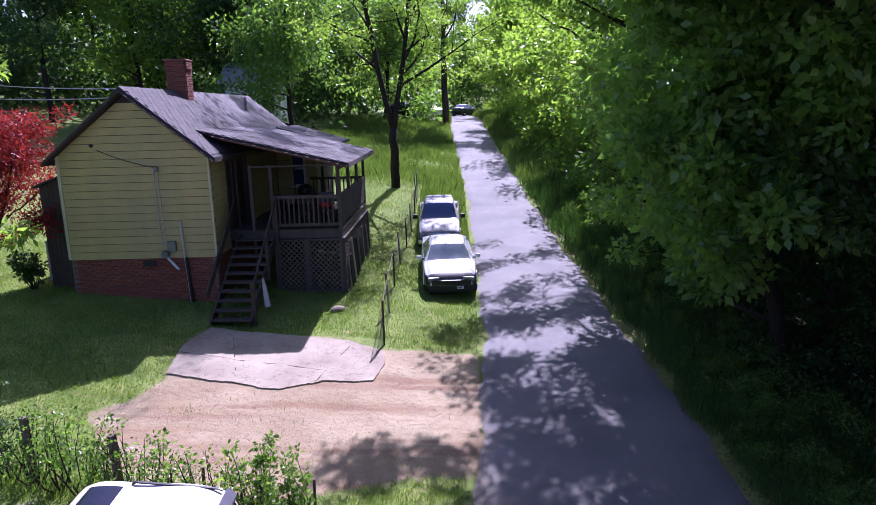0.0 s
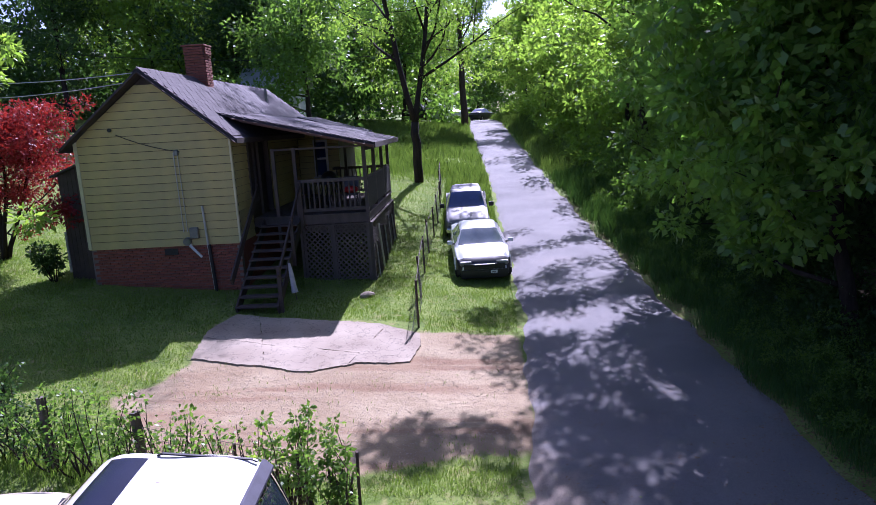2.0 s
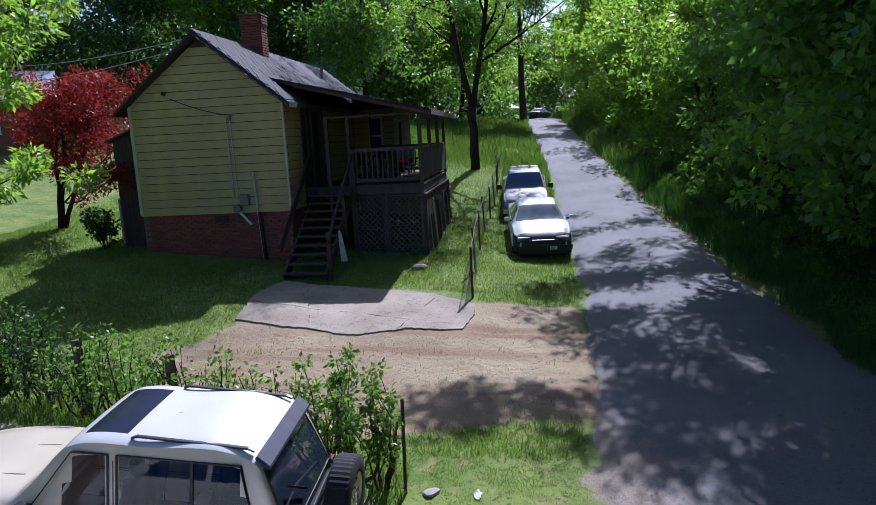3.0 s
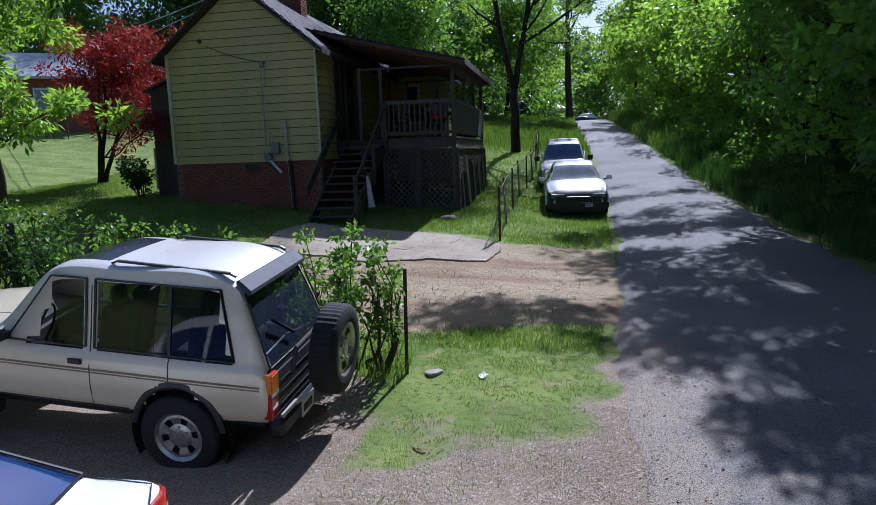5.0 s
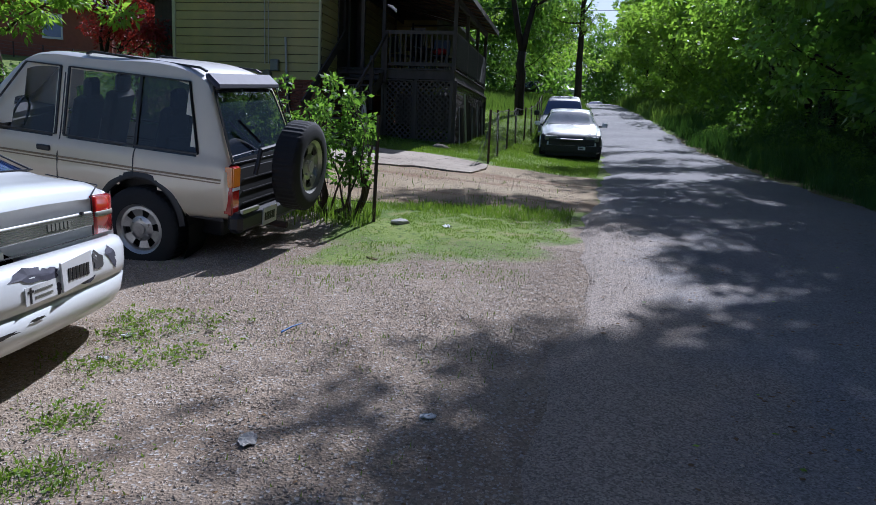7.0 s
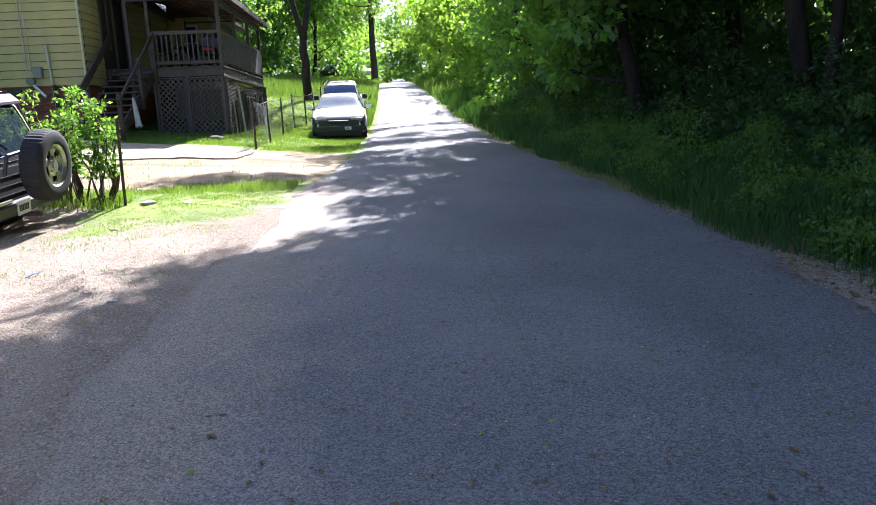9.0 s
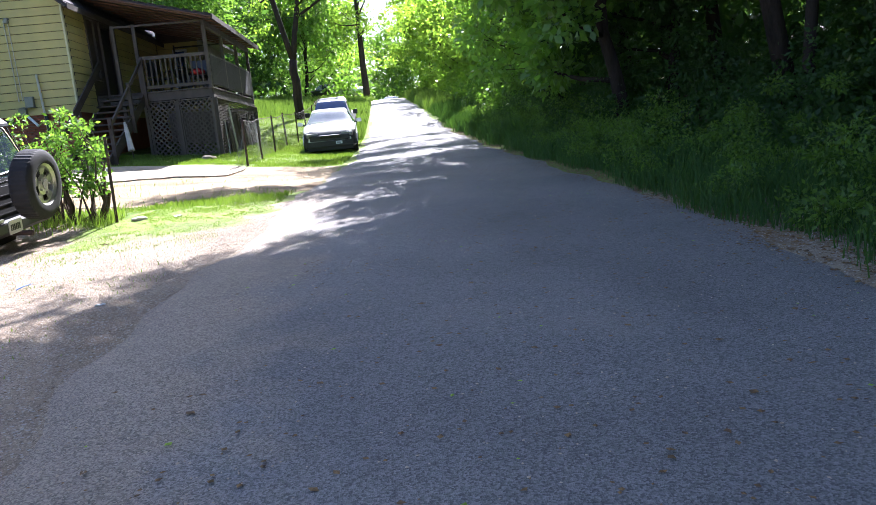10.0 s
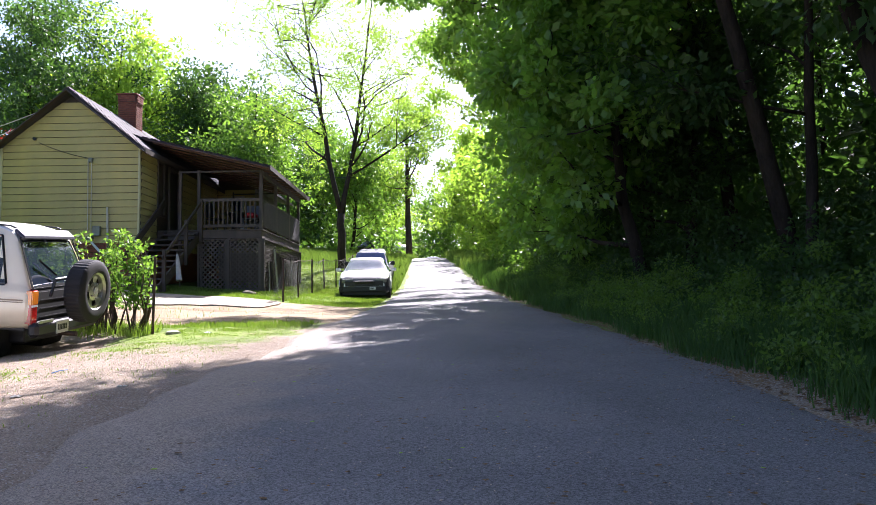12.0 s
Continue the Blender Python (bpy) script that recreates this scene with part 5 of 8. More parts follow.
def car_parts(root, xo, g, pick, arches, arch_r, arch_z, mats):
    """Splits the skin into named parts by pick(x, j); cuts the wheel arches."""
    n, m = g.shape[0] - 1, g.shape[1] - 1
    groups = {}
    for i in range(n):
        for j in range(m):
            c = (g[i, j] + g[i + 1, j + 1]) / 2
            if j <= 7 and any((c[0] - a) ** 2 + (c[2] - arch_z) ** 2 < arch_r**2 for a in arches) and j >= 1:
                continue
            for side in (1, -1):
                groups.setdefault((pick(c[0], j, c[2]), side if pick(c[0], j, c[2])[1] else 0), []).append((i, j, side))
    for (key, side), cells in groups.items():
        name, paired = key
        bm = bmesh.new()
        vs = {}
        def vert(i, j, s):
            k = (i, j, s if 0 < j < m else 1)
            if k not in vs:
                p = g[i, j]
                vs[k] = bm.verts.new((p[0], p[1] * s, p[2]))
            return vs[k]
        for i, j, s in cells:
            q = [vert(i, j, s), vert(i + 1, j, s), vert(i + 1, j + 1, s), vert(i, j + 1, s)]
            if len(set(q)) == 4:
                try:
                    bm.faces.new(q if s < 0 else q[::-1])
                except ValueError:
                    pass
        if name == "body":
            for i in (0, n):
                ring = [vert(i, j, 1) for j in range(m + 1)] + [vert(i, j, -1) for j in range(m - 1, 0, -1)]
                try:
                    bm.faces.new(ring)
                except ValueError:
                    pass
        bmesh.ops.remove_doubles(bm, verts=bm.verts, dist=0.0005)
        mat, lab = mats[name]
        ob = part(name, bm, mat, root, lab, smooth=True)
        if mat in ("glass", "glass_tint"):
            ob.visible_shadow = False


def wheel(root, x, y, r, width, side, rimmat="alloy", spokes=6, name="wheel", broad=0.45):
    """A wheel with a treaded tyre and a spoked rim; the face looks along side * y."""
    bm = bmesh.new()
    prof = [(r * 0.60, -width / 2), (r * 0.80, -width / 2 - 0.012), (r * 0.95, -width / 2 + 0.012), (r * 0.992, -width / 2 + 0.03), (r, -width / 2 + 0.055), (r, width / 2 - 0.055), (r * 0.992, width / 2 - 0.03), (r * 0.95, width / 2 - 0.012), (r * 0.80, width / 2 + 0.012), (r * 0.60, width / 2)]
    seg = 96
    rings = []
    for k in range(seg):
        a = 2 * math.pi * k / seg
        tread = 0.005 if k % 2 else 0.0
        rings.append([bm.verts.new((x + (q - tread * (q > r * 0.97)) * math.cos(a), y + h, r + (q - tread * (q > r * 0.97)) * math.sin(a))) for q, h in prof])
    for k in range(seg):
        A, B = rings[k], rings[(k + 1) % seg]
        for i in range(len(prof) - 1):
            bm.faces.new((A[i], B[i], B[i + 1], A[i + 1])).smooth = i < 2 or i > 6
    bmesh.ops.recalc_face_normals(bm, faces=bm.faces)
    tyre = part(name, bm, "rubber", root, "black treaded tyre", smooth=False)
    rim = bmesh.new()
    o = side * (width / 2 - 0.03)
    for q0, h0, q1, h1 in ((r * 0.62, side * width / 2, r * 0.54, o), (r * 0.54, o, r * 0.50, o - side * 0.05)):
        ring = [[], []]
        for k in range(32):
            a = 2 * math.pi * k / 32
            ring[0].append(rim.verts.new((x + q0 * math.cos(a), y + h0, r + q0 * math.sin(a))))
            ring[1].append(rim.verts.new((x + q1 * math.cos(a), y + h1, r + q1 * math.sin(a))))
        for k in range(32):
            rim.faces.new((ring[0][k], ring[0][(k + 1) % 32], ring[1][(k + 1) % 32], ring[1][k]))
    # a pressed face with slots between the spokes
    face = []
    for q, h in ((0.545, -0.004), (0.47, 0.0), (0.30, -0.012), (0.20, 0.006), (0.0, 0.012)):
        face.append([rim.verts.new((x + q * r * math.cos(2 * math.pi * k / 60), y + o + side * h, r + q * r * math.sin(2 * math.pi * k / 60))) for k in range(60)] if q else [rim.verts.new((x, y + o + side * h, r))])
    per = 60 // spokes
    for ring in range(3):
        for k in range(60):
            if ring == 1 and k % per >= per * (1 - broad):
                continue
            k2 = (k + 1) % 60
            rim.faces.new((face[ring][k], face[ring][k2], face[ring + 1][k2], face[ring + 1][k]))
    for k in range(60):
        rim.faces.new((face[3][k], face[3][(k + 1) % 60], face[4][0]))
    for k in range(spokes):
        a = 2 * math.pi * (k + 0.5) / spokes
        rod(rim, [(x + r * 0.24 * math.cos(a), y + o, r + r * 0.24 * math.sin(a)), (x + r * 0.24 * math.cos(a), y + o + side * 0.022, r + r * 0.24 * math.sin(a))], r * 0.03, 6)
    rod(rim, [(x, y + o - side * 0.05, r), (x, y + o + side * 0.02, r)], r * 0.13, 14)
    bmesh.ops.recalc_face_normals(rim, faces=rim.faces)
    part("rim", rim, rimmat, tyre)
    back = bmesh.new()
    rod(back, [(x, y + o - side * 0.09, r), (x, y + o - side * 0.06, r)], r * 0.53, 20)
    part("brake_drum", back, "black", tyre)
    return tyre


def flare(root, x, z, r, y, side, mat, w=0.05):
    """A moulded arch lip: a flat band round the opening with a returned edge."""
    bm = bmesh.new()
    rows = []
    for a in np.linspace(0.16, math.pi - 0.16, 30):
        c, s = math.cos(a), math.sin(a)
        rows.append([bm.verts.new((x + q * c, y + side * o, z + q * s)) for q, o in ((r - 0.03, -0.05), (r - 0.028, 0.010), (r - 0.01, 0.014), (r + w, 0.004), (r + w, -0.03))])
    for p, q in zip(rows, rows[1:]):
        for k in range(4):
            bm.faces.new((p[k], q[k], q[k + 1], p[k + 1]))
    bmesh.ops.recalc_face_normals(bm, faces=bm.faces)
    part("arch_trim", bm, mat, root)


def arch_lining(root, x, z, r, y, side):
    bm = bmesh.new()
    ring = []
    for a in np.linspace(-0.5, math.pi + 0.5, 20):
        c, s = math.cos(a), math.sin(a)
        ring.append((bm.verts.new((x + (r + 0.05) * c, y + side * 0.01, z + (r + 0.05) * s)), bm.verts.new((x + r * c, y - side * 0.42, z + r * s))))
    for a, b in zip(ring, ring[1:]):
        bm.faces.new((a[0], b[0], b[1], a[1]))
    bm.faces.new([v[1] for v in ring])
    part("wheel_well", bm, "rubber", root)


def strip(root, name, pts, w, h, mat, label=""):
    bm = bmesh.new()
    for p, q in zip(pts, pts[1:]):
        bar(bm, p, q, w, h)
    return part(name, bm, mat, root, label)


def on_skin(xo, g, x, z, j0=2, j1=9):
    """The half width of the skin at x and height z."""
    i = int(np.clip(round((x - xo[0]) / (xo[1] - xo[0])), 0, len(xo) - 1))
    zz, yy = g[i, j0 : j1 + 4, 2], g[i, j0 : j1 + 4, 1]
    return float(np.interp(z, zz, yy))


def bars_of_text(root, name, at, ux, uz, n, w, h, mat, label=""):
    """Plain bars in the place of letters."""
    bm = bmesh.new()
    ux, uz = Vector(ux), Vector(uz)
    for k in range(n):
        c = Vector(at) + ux * (k * w * 1.5)
        nrm = ux.cross(uz)
        q = Matrix((ux, nrm, uz)).transposed()
        add_box(bm, (w, 0.004, h), c, q)
    return part(name, bm, mat, root, label)


def build_suv():
    at = (-2.91, 6.735)
    heading = 180.3
    zc = gz(-2.87, 5.94) - 0.02
    root = empty("suv", (at[0], at[1], zc), heading)
    root.matrix_world = pose(at[0], at[1], zc, 0, 0, heading) @ pose(0, 0, 0, 0, -4.8, 0) @ pose(0, 0, 0, -5.0, 0, 0) @ Matrix.Diagonal((0.905, 0.87, 1.01, 1))
    tagged(root, "boxy champagne off-road wagon with a rear-mounted spare wheel", "car")
    R, AZ = 0.355, 0.37
    st = [(-0.885, 0.56, 0.90, 0.915, 0.78, 0.74), (-0.865, 0.54, 0.96, 0.98, 0.81, 0.74), (-0.80, 0.53, 1.01, 1.13, 0.82, 0.73), (-0.56, 0.52, 1.02, 1.62, 0.825, 0.66), (-0.45, 0.51, 1.02, 1.675, 0.83, 0.65),
          (0.6, 0.50, 1.02, 1.705, 0.83, 0.65), (1.22, 0.50, 1.02, 1.68, 0.83, 0.64), (1.34, 0.50, 1.02, 1.635, 0.83, 0.63), (1.96, 0.50, 1.03, 1.10, 0.825, 0.72), (2.1, 0.50, 1.05, 1.085, 0.82, 0.74),
          (3.05, 0.50, 0.98, 1.01, 0.80, 0.70), (3.28, 0.48, 0.92, 0.95, 0.79, 0.68), (3.36, 0.52, 0.86, 0.88, 0.76, 0.64)]
    xo, g = car_grid(st, 0.035, (0, 2.65), 0.43, AZ)

    def pick(x, j, z):
        if j in (9, 10, 11):
            cut = 0.0 if j == 9 else 0.10 if j == 10 else 0.20
            if -0.55 + cut * 0.7 < x < 0.05:
                return ("quarter_window", True)
            if 0.05 <= x <= 0.10:
                return ("window_pillar", True)
            if 0.10 < x < 0.80:
                return ("rear_side_window", True)
            if 0.93 < x < 1.72 - (0.18, 0.32, 0.44)[j - 9]:
                return ("front_side_window", True)
        if j >= 14 and 1.38 < x < 1.93:
            return ("windshield", False)
        if j >= 14 and -0.855 < x < -0.60:
            return ("rear_window", False)
        if j >= 15 and 0.80 < x < 1.24:
            return ("sunroof", False)
        if x < -0.845 and j >= 9:
            return ("rear_ledge", False)
        return ("body", False) if not (j >= 13 and -0.61 < x < 1.36) else ("roof_panel", False)

    mats = {"body": ("champagne", "dusty champagne painted body"), "roof_panel": ("roof_white", "roof paler than the body"), "windshield": ("glass", "sloping windshield"), "rear_window": ("glass_rear", "tinted rear window that mirrors the sky"), "window_pillar": ("black", ""), "rear_ledge": ("black", "black ledge under the rear window"),
            "quarter_window": ("glass_tint", "dark quarter window"), "rear_side_window": ("glass", "dusty side window"), "front_side_window": ("glass", "side window"), "sunroof": ("sunroof", "dark tinted sunroof")}
    car_parts(root, xo, g, pick, (0, 2.65), 0.43, AZ, mats)
    for x in (0, 2.65):
        for s in (1, -1):
            wh = wheel(root, x, s * 0.725, R, 0.25, s, spokes=6, broad=0.42)
            wh.matrix_basis = Matrix.Translation((x, 0, 0)) @ Matrix.Diagonal((1.115, 1.0, 1.0, 1)) @ Matrix.Translation((-x, 0, 0))
            flare(root, x, AZ, 0.442, s * 0.834, s, "black", 0.030)
            arch_lining(root, x, AZ, 0.44, s * 0.80, s)
    # window frames, black, round the side glass
    for s in (1, -1):
        for x0, x1, sl0, sl1 in ((-0.55, 0.07, 0.15, 0.0), (0.07, 0.82, 0.0, 0.0), (0.91, 1.74, 0.0, -0.46)):
            zb, zt = 1.045, 1.60
            yb, yt = on_skin(xo, g, max(x0, -0.3), zb, 2, 9) + 0.004, on_skin(xo, g, 0.5, zt, 2, 9) + 0.004
            q = [(x0, s * yb, zb), (x1, s * yb, zb), (x1 + sl1, s * yt, zt), (x0 + sl0, s * yt, zt), (x0, s * yb, zb)]
            strip(root, "window_seal", q, 0.022, 0.012, "black")
        # side stripes
        ys = lambda x, z: s * (on_skin(xo, g, x, z) + 0.003)
        for z, hgt in ((0.865, 0.016), (0.84, 0.010)):
            strip(root, "side_stripe", [(x, ys(x, z), z) for x in (-0.80, -0.2, 0.6, 1.6, 2.6, 3.2)], 0.006, hgt, "stripe")
        # door gaps
        for x, a, b in ((0.07, 0.80, 1.02), (0.86, 0.54, 1.55), (1.90, 0.54, 1.0)):
            strip(root, "door_gap", [(x, ys(x, z) if z < 1.06 else s * (on_skin(xo, g, x, z) + 0.001), z) for z in np.linspace(a, b, 7)], 0.007, 0.010, "black")
        strip(root, "door_gap", [(x, ys(x, 0.545), 0.545) for x in (0.5, 1.0, 1.9)], 0.007, 0.010, "black")
        part("door_handle", box((0.14, 0.03, 0.045), (1.0, s * (on_skin(xo, g, 1.0, 0.92) + 0.012), 0.925), bevel=0.008), "black", root)
        # mirror
        mir = part("side_mirror", box((0.10, 0.20, 0.13), (1.72, s * 0.94, 1.12), bevel=0.02), "black", root, "black side mirror")
        part("mirror_arm", box((0.08, 0.12, 0.06), (1.74, s * 0.83, 1.08)), "black", mir)
        strip(root, "roof_rail", [(0.72, s * 0.555, 1.715), (0.66, s * 0.555, 1.738), (-0.44, s * 0.555, 1.712), (-0.50, s * 0.555, 1.690)], 0.034, 0.018, "black", "black roof rail")
        # lamps
        lamp = part("tail_lamp", box((0.05, 0.13, 0.40), (-0.885, s * 0.735, 0.78), bevel=0.01), "lamp_red", root, "tall red and amber tail lamp")
        part("amber_lens", box((0.056, 0.125, 0.15), (-0.887, s * 0.735, 0.895)), "lamp_amber", lamp)
        part("clear_lens", box((0.056, 0.125, 0.025), (-0.887, s * 0.735, 0.80)), "lamp_clear", lamp)
        part("side_lens", box((0.07, 0.02, 0.16), (-0.868, s * 0.797, 0.895)), "lamp_amber", lamp)
        part("side_lens", box((0.07, 0.02, 0.19), (-0.868, s * 0.797, 0.69)), "lamp_red", lamp)
        part("headlamp", box((0.04, 0.28, 0.15), (3.35, s * 0.55, 0.80), bevel=0.01), "lamp_clear", root)
    # rear
    part("rear_panel", box((0.02, 1.34, 0.40), (-0.895, 0, 0.755)), "rubber", root, "black ribbed rear panel")
    for z in (0.66, 0.76, 0.86):
        part("rib", box((0.012, 1.20, 0.012), (-0.905, 0, z)), "rubber", root)
    part("rear_bumper", box((0.15, 1.62, 0.17), (-0.93, 0, 0.52), bevel=0.04), "black", root, "black rear bumper")
    strip(root, "bumper_step", [(-0.97, -0.45, 0.612), (-0.97, -0.05, 0.612)], 0.03, 0.03, "metal_grey", "worn metal bumper step")
    strip(root, "bumper_step", [(-0.97, 0.40, 0.612), (-0.97, 0.74, 0.612)], 0.03, 0.03, "alloy")
    part("spoiler", box((0.17, 1.30, 0.05), (-0.60, 0, 1.622), Matrix.Rotation(-0.62, 3, "Y"), 0.02), "car_grey", root, "grey roof spoiler")
    strip(root, "rear_wiper", [(-0.85, 0.15, 1.13), (-0.77, 0.45, 1.32)], 0.015, 0.02, "black")
    strip(root, "rear_seal", [(-0.862, 0.72, 0.995), (-0.62, 0.65, 1.58), (-0.62, -0.65, 1.58), (-0.862, -0.72, 0.995), (-0.862, 0.72, 0.995)], 0.02, 0.012, "black")
    # spare wheel on its swing carrier
    carrier = bmesh.new()
    rod(carrier, [(-0.98, -0.62, 0.62), (-0.99, -0.62, 1.05), (-1.0, -0.1, 1.12), (-1.0, 0.45, 1.10), (-0.98, 0.5, 0.9)], 0.022, 8)
    car = part("spare_carrier", carrier, "black", root)
    sp = wheel(root, 0, 0, 0.395, 0.25, 1, spokes=5, name="spare_wheel", broad=0.55)
    turn = pose(-1.20, -0.05, 0.95) @ pose(0, 0, 0, 0, 0, 90) @ Matrix.Translation((0, 0, -0.395))
    sp.matrix_basis = turn @ Matrix.Diagonal((1.16, 1.0, 1.0, 1))
    pl = part("number_plate", box((0.012, 0.30, 0.15), (-1.012, 0.22, 0.52)), "white", root, "pale number plate")
    bars_of_text(pl, "plate_bars", (-1.020, 0.33, 0.52), (0, -1, 0), (0, 0, 1), 6, 0.026, 0.07, "black")
    # front
    part("grille", box((0.03, 0.70, 0.14), (3.36, 0, 0.80)), "black", root)
    part("front_bumper", box((0.16, 1.60, 0.18), (3.40, 0, 0.58), bevel=0.03), "black", root)
    part("wiper", box((0.05, 0.55, 0.02), (1.93, 0.32, 1.10), Matrix.Rotation(0.15, 3, "Z")), "black", root)
    part("wiper", box((0.05, 0.55, 0.02), (1.93, -0.30, 1.10), Matrix.Rotation(0.15, 3, "Z")), "black", root)
    strip(root, "hood_crease", [(2.1, 0.30, 1.097), (3.1, 0.26, 1.022)], 0.012, 0.006, "stripe")
    strip(root, "hood_crease", [(2.1, -0.30, 1.097), (3.1, -0.26, 1.022)], 0.012, 0.006, "stripe")
    strip(root, "roof_seam", [(0.5, 0.02, 1.722), (-0.3, 0.02, 1.703)], 0.008, 0.008, "stripe")
    # inside
    for x, s in ((1.05, 0.38), (1.05, -0.38), (0.15, 0.38), (0.15, -0.38)):
        seat = part("seat", box((0.5, 0.5, 0.16), (x, s, 0.72), bevel=0.04), "interior", root, "grey cloth seat")
        part("seat_back", box((0.14, 0.5, 0.62), (x - 0.26, s, 1.05), Matrix.Rotation(-0.18, 3, "Y"), 0.04), "interior", seat)
        part("headrest", box((0.09, 0.26, 0.17), (x - 0.33, s, 1.42), None, 0.03), "interior", seat)
    part("dashboard", box((0.35, 1.45, 0.30), (1.70, 0, 0.95), bevel=0.05), "interior", root)
    part("chassis", box((3.7, 0.95, 0.22), (1.2, 0, 0.42), bevel=0.02), "black", root)
    for ax in (0, 2.65):
        part("axle", box((0.14, 1.3, 0.16), (ax, 0, 0.34), bevel=0.03), "black", root)
    part("floor_pan", box((3.9, 1.5, 0.06), (1.15, 0, 0.54)), "black", root)
    sw = bmesh.new()
    ring = [(1.50 - 0.06 * math.sin(a), 0.38 + 0.19 * math.cos(a), 1.08 + 0.18 * math.sin(a)) for a in np.linspace(0, 2 * math.pi, 20)]
    rod(sw, ring, 0.014, 6)
    part("steering_wheel", sw, "black", root)
    rng = random.Random(3)
    for k in range(9):
        b = box((rng.uniform(0.1, 0.3), rng.uniform(0.1, 0.3), rng.uniform(0.06, 0.16)), (rng.uniform(-0.62, -0.2), rng.uniform(-0.5, 0.5), rng.uniform(0.95, 1.10)), Matrix.Rotation(rng.uniform(0, 3), 3, "Z"), 0.02)
        part("luggage", b, ("interior", "wood_brown", "interior", "black")[k % 4], root)
    tow = bmesh.new()
    rod(tow, [(-0.9, 0.1, 0.42), (-1.15, 0.1, 0.42)], 0.03, 8)
    part("tow_bar", tow, "rust", root)


build_suv()


def sedan(name, at, heading, mats_in, label, stations, arches, r=0.31, rimmat="alloy", spokes=7, z=None, pitch=0.0):
    root = empty(name, (at[0], at[1], z), heading)
    root.rotation_euler[1] = pitch
    tagged(root, label, "car")
    az = r + 0.02
    xo, g = car_grid(stations, 0.04, arches, r + 0.06, az)
    return root, xo, g, az


SEDAN = [(0.00, 0.42, 0.66, 0.68, 0.66, 0.55), (0.05, 0.34, 0.80, 0.83, 0.76, 0.64), (0.16, 0.28, 0.93, 0.97, 0.82, 0.72), (0.60, 0.24, 0.96, 1.00, 0.85, 0.74), (0.88, 0.22, 0.96, 1.03, 0.86, 0.74), (1.50, 0.20, 0.95, 1.36, 0.865, 0.58),
         (1.75, 0.20, 0.95, 1.40, 0.87, 0.58), (2.35, 0.20, 0.94, 1.41, 0.87, 0.59), (2.65, 0.20, 0.93, 1.36, 0.87, 0.58), (3.38, 0.20, 0.91, 0.98, 0.865, 0.74), (3.55, 0.21, 0.90, 0.95, 0.86, 0.74), (4.10, 0.24, 0.80, 0.85, 0.83, 0.70),
         (4.38, 0.28, 0.70, 0.74, 0.77, 0.62), (4.50, 0.36, 0.60, 0.63, 0.66, 0.52)]


def sedan_pick(x, j, z):
    if j in (9, 10, 11):
        c = j - 9
        if 1.05 + 0.16 * c < x < 1.95:
            return ("rear_side_window", True)
        if 2.02 < x < 3.18 - 0.19 * c:
            return ("front_side_window", True)
    if j >= 13 and 2.70 < x < 3.34:
        return ("windshield", False)
    if j >= 13 and 0.92 < x < 1.46:
        return ("rear_window", False)
    return ("body", False)


def parked_pick(x, j, z):
    if x > 4.26 or (x > 4.02 and j < 12 and z < 0.76):
        return ("nose", False)
    return sedan_pick(x, j, z)


def lot_pick(x, j, z):
    if j >= 13 and 0.52 < x < 1.10:
        return ("rear_window", False)
    return sedan_pick(x, j, z) if x > 1.46 else (("rear_side_window", True) if j in (9, 10, 11) and 0.86 + 0.14 * (j - 9) < x else ("body", False))


LOT_SEDAN = [(0.085, 0.42, 0.88, 0.90, 0.75, 0.70), (0.11, 0.36, 0.92, 0.945, 0.79, 0.72), (0.17, 0.30, 0.945, 0.985, 0.82, 0.735), (0.32, 0.26, 0.96, 1.01, 0.85, 0.745), (0.48, 0.22, 0.965, 1.035, 0.86, 0.74), (1.12, 0.20, 0.96, 1.36, 0.87, 0.60), (1.50, 0.20, 0.95, 1.40, 0.87, 0.59)] + SEDAN[7:]


def wheels_of(root, xs_, y, r, az, spokes, rimmat="alloy", rootmat="car_white"):
    for x in xs_:
        for s in (1, -1):
            wheel(root, x, s * y, r, 0.19, s, rimmat, spokes)
            flare(root, x, az, r + 0.055, s * (y + 0.11), s, rootmat, 0.02)
            arch_lining(root, x, az, r + 0.062, s * (y + 0.08), s)


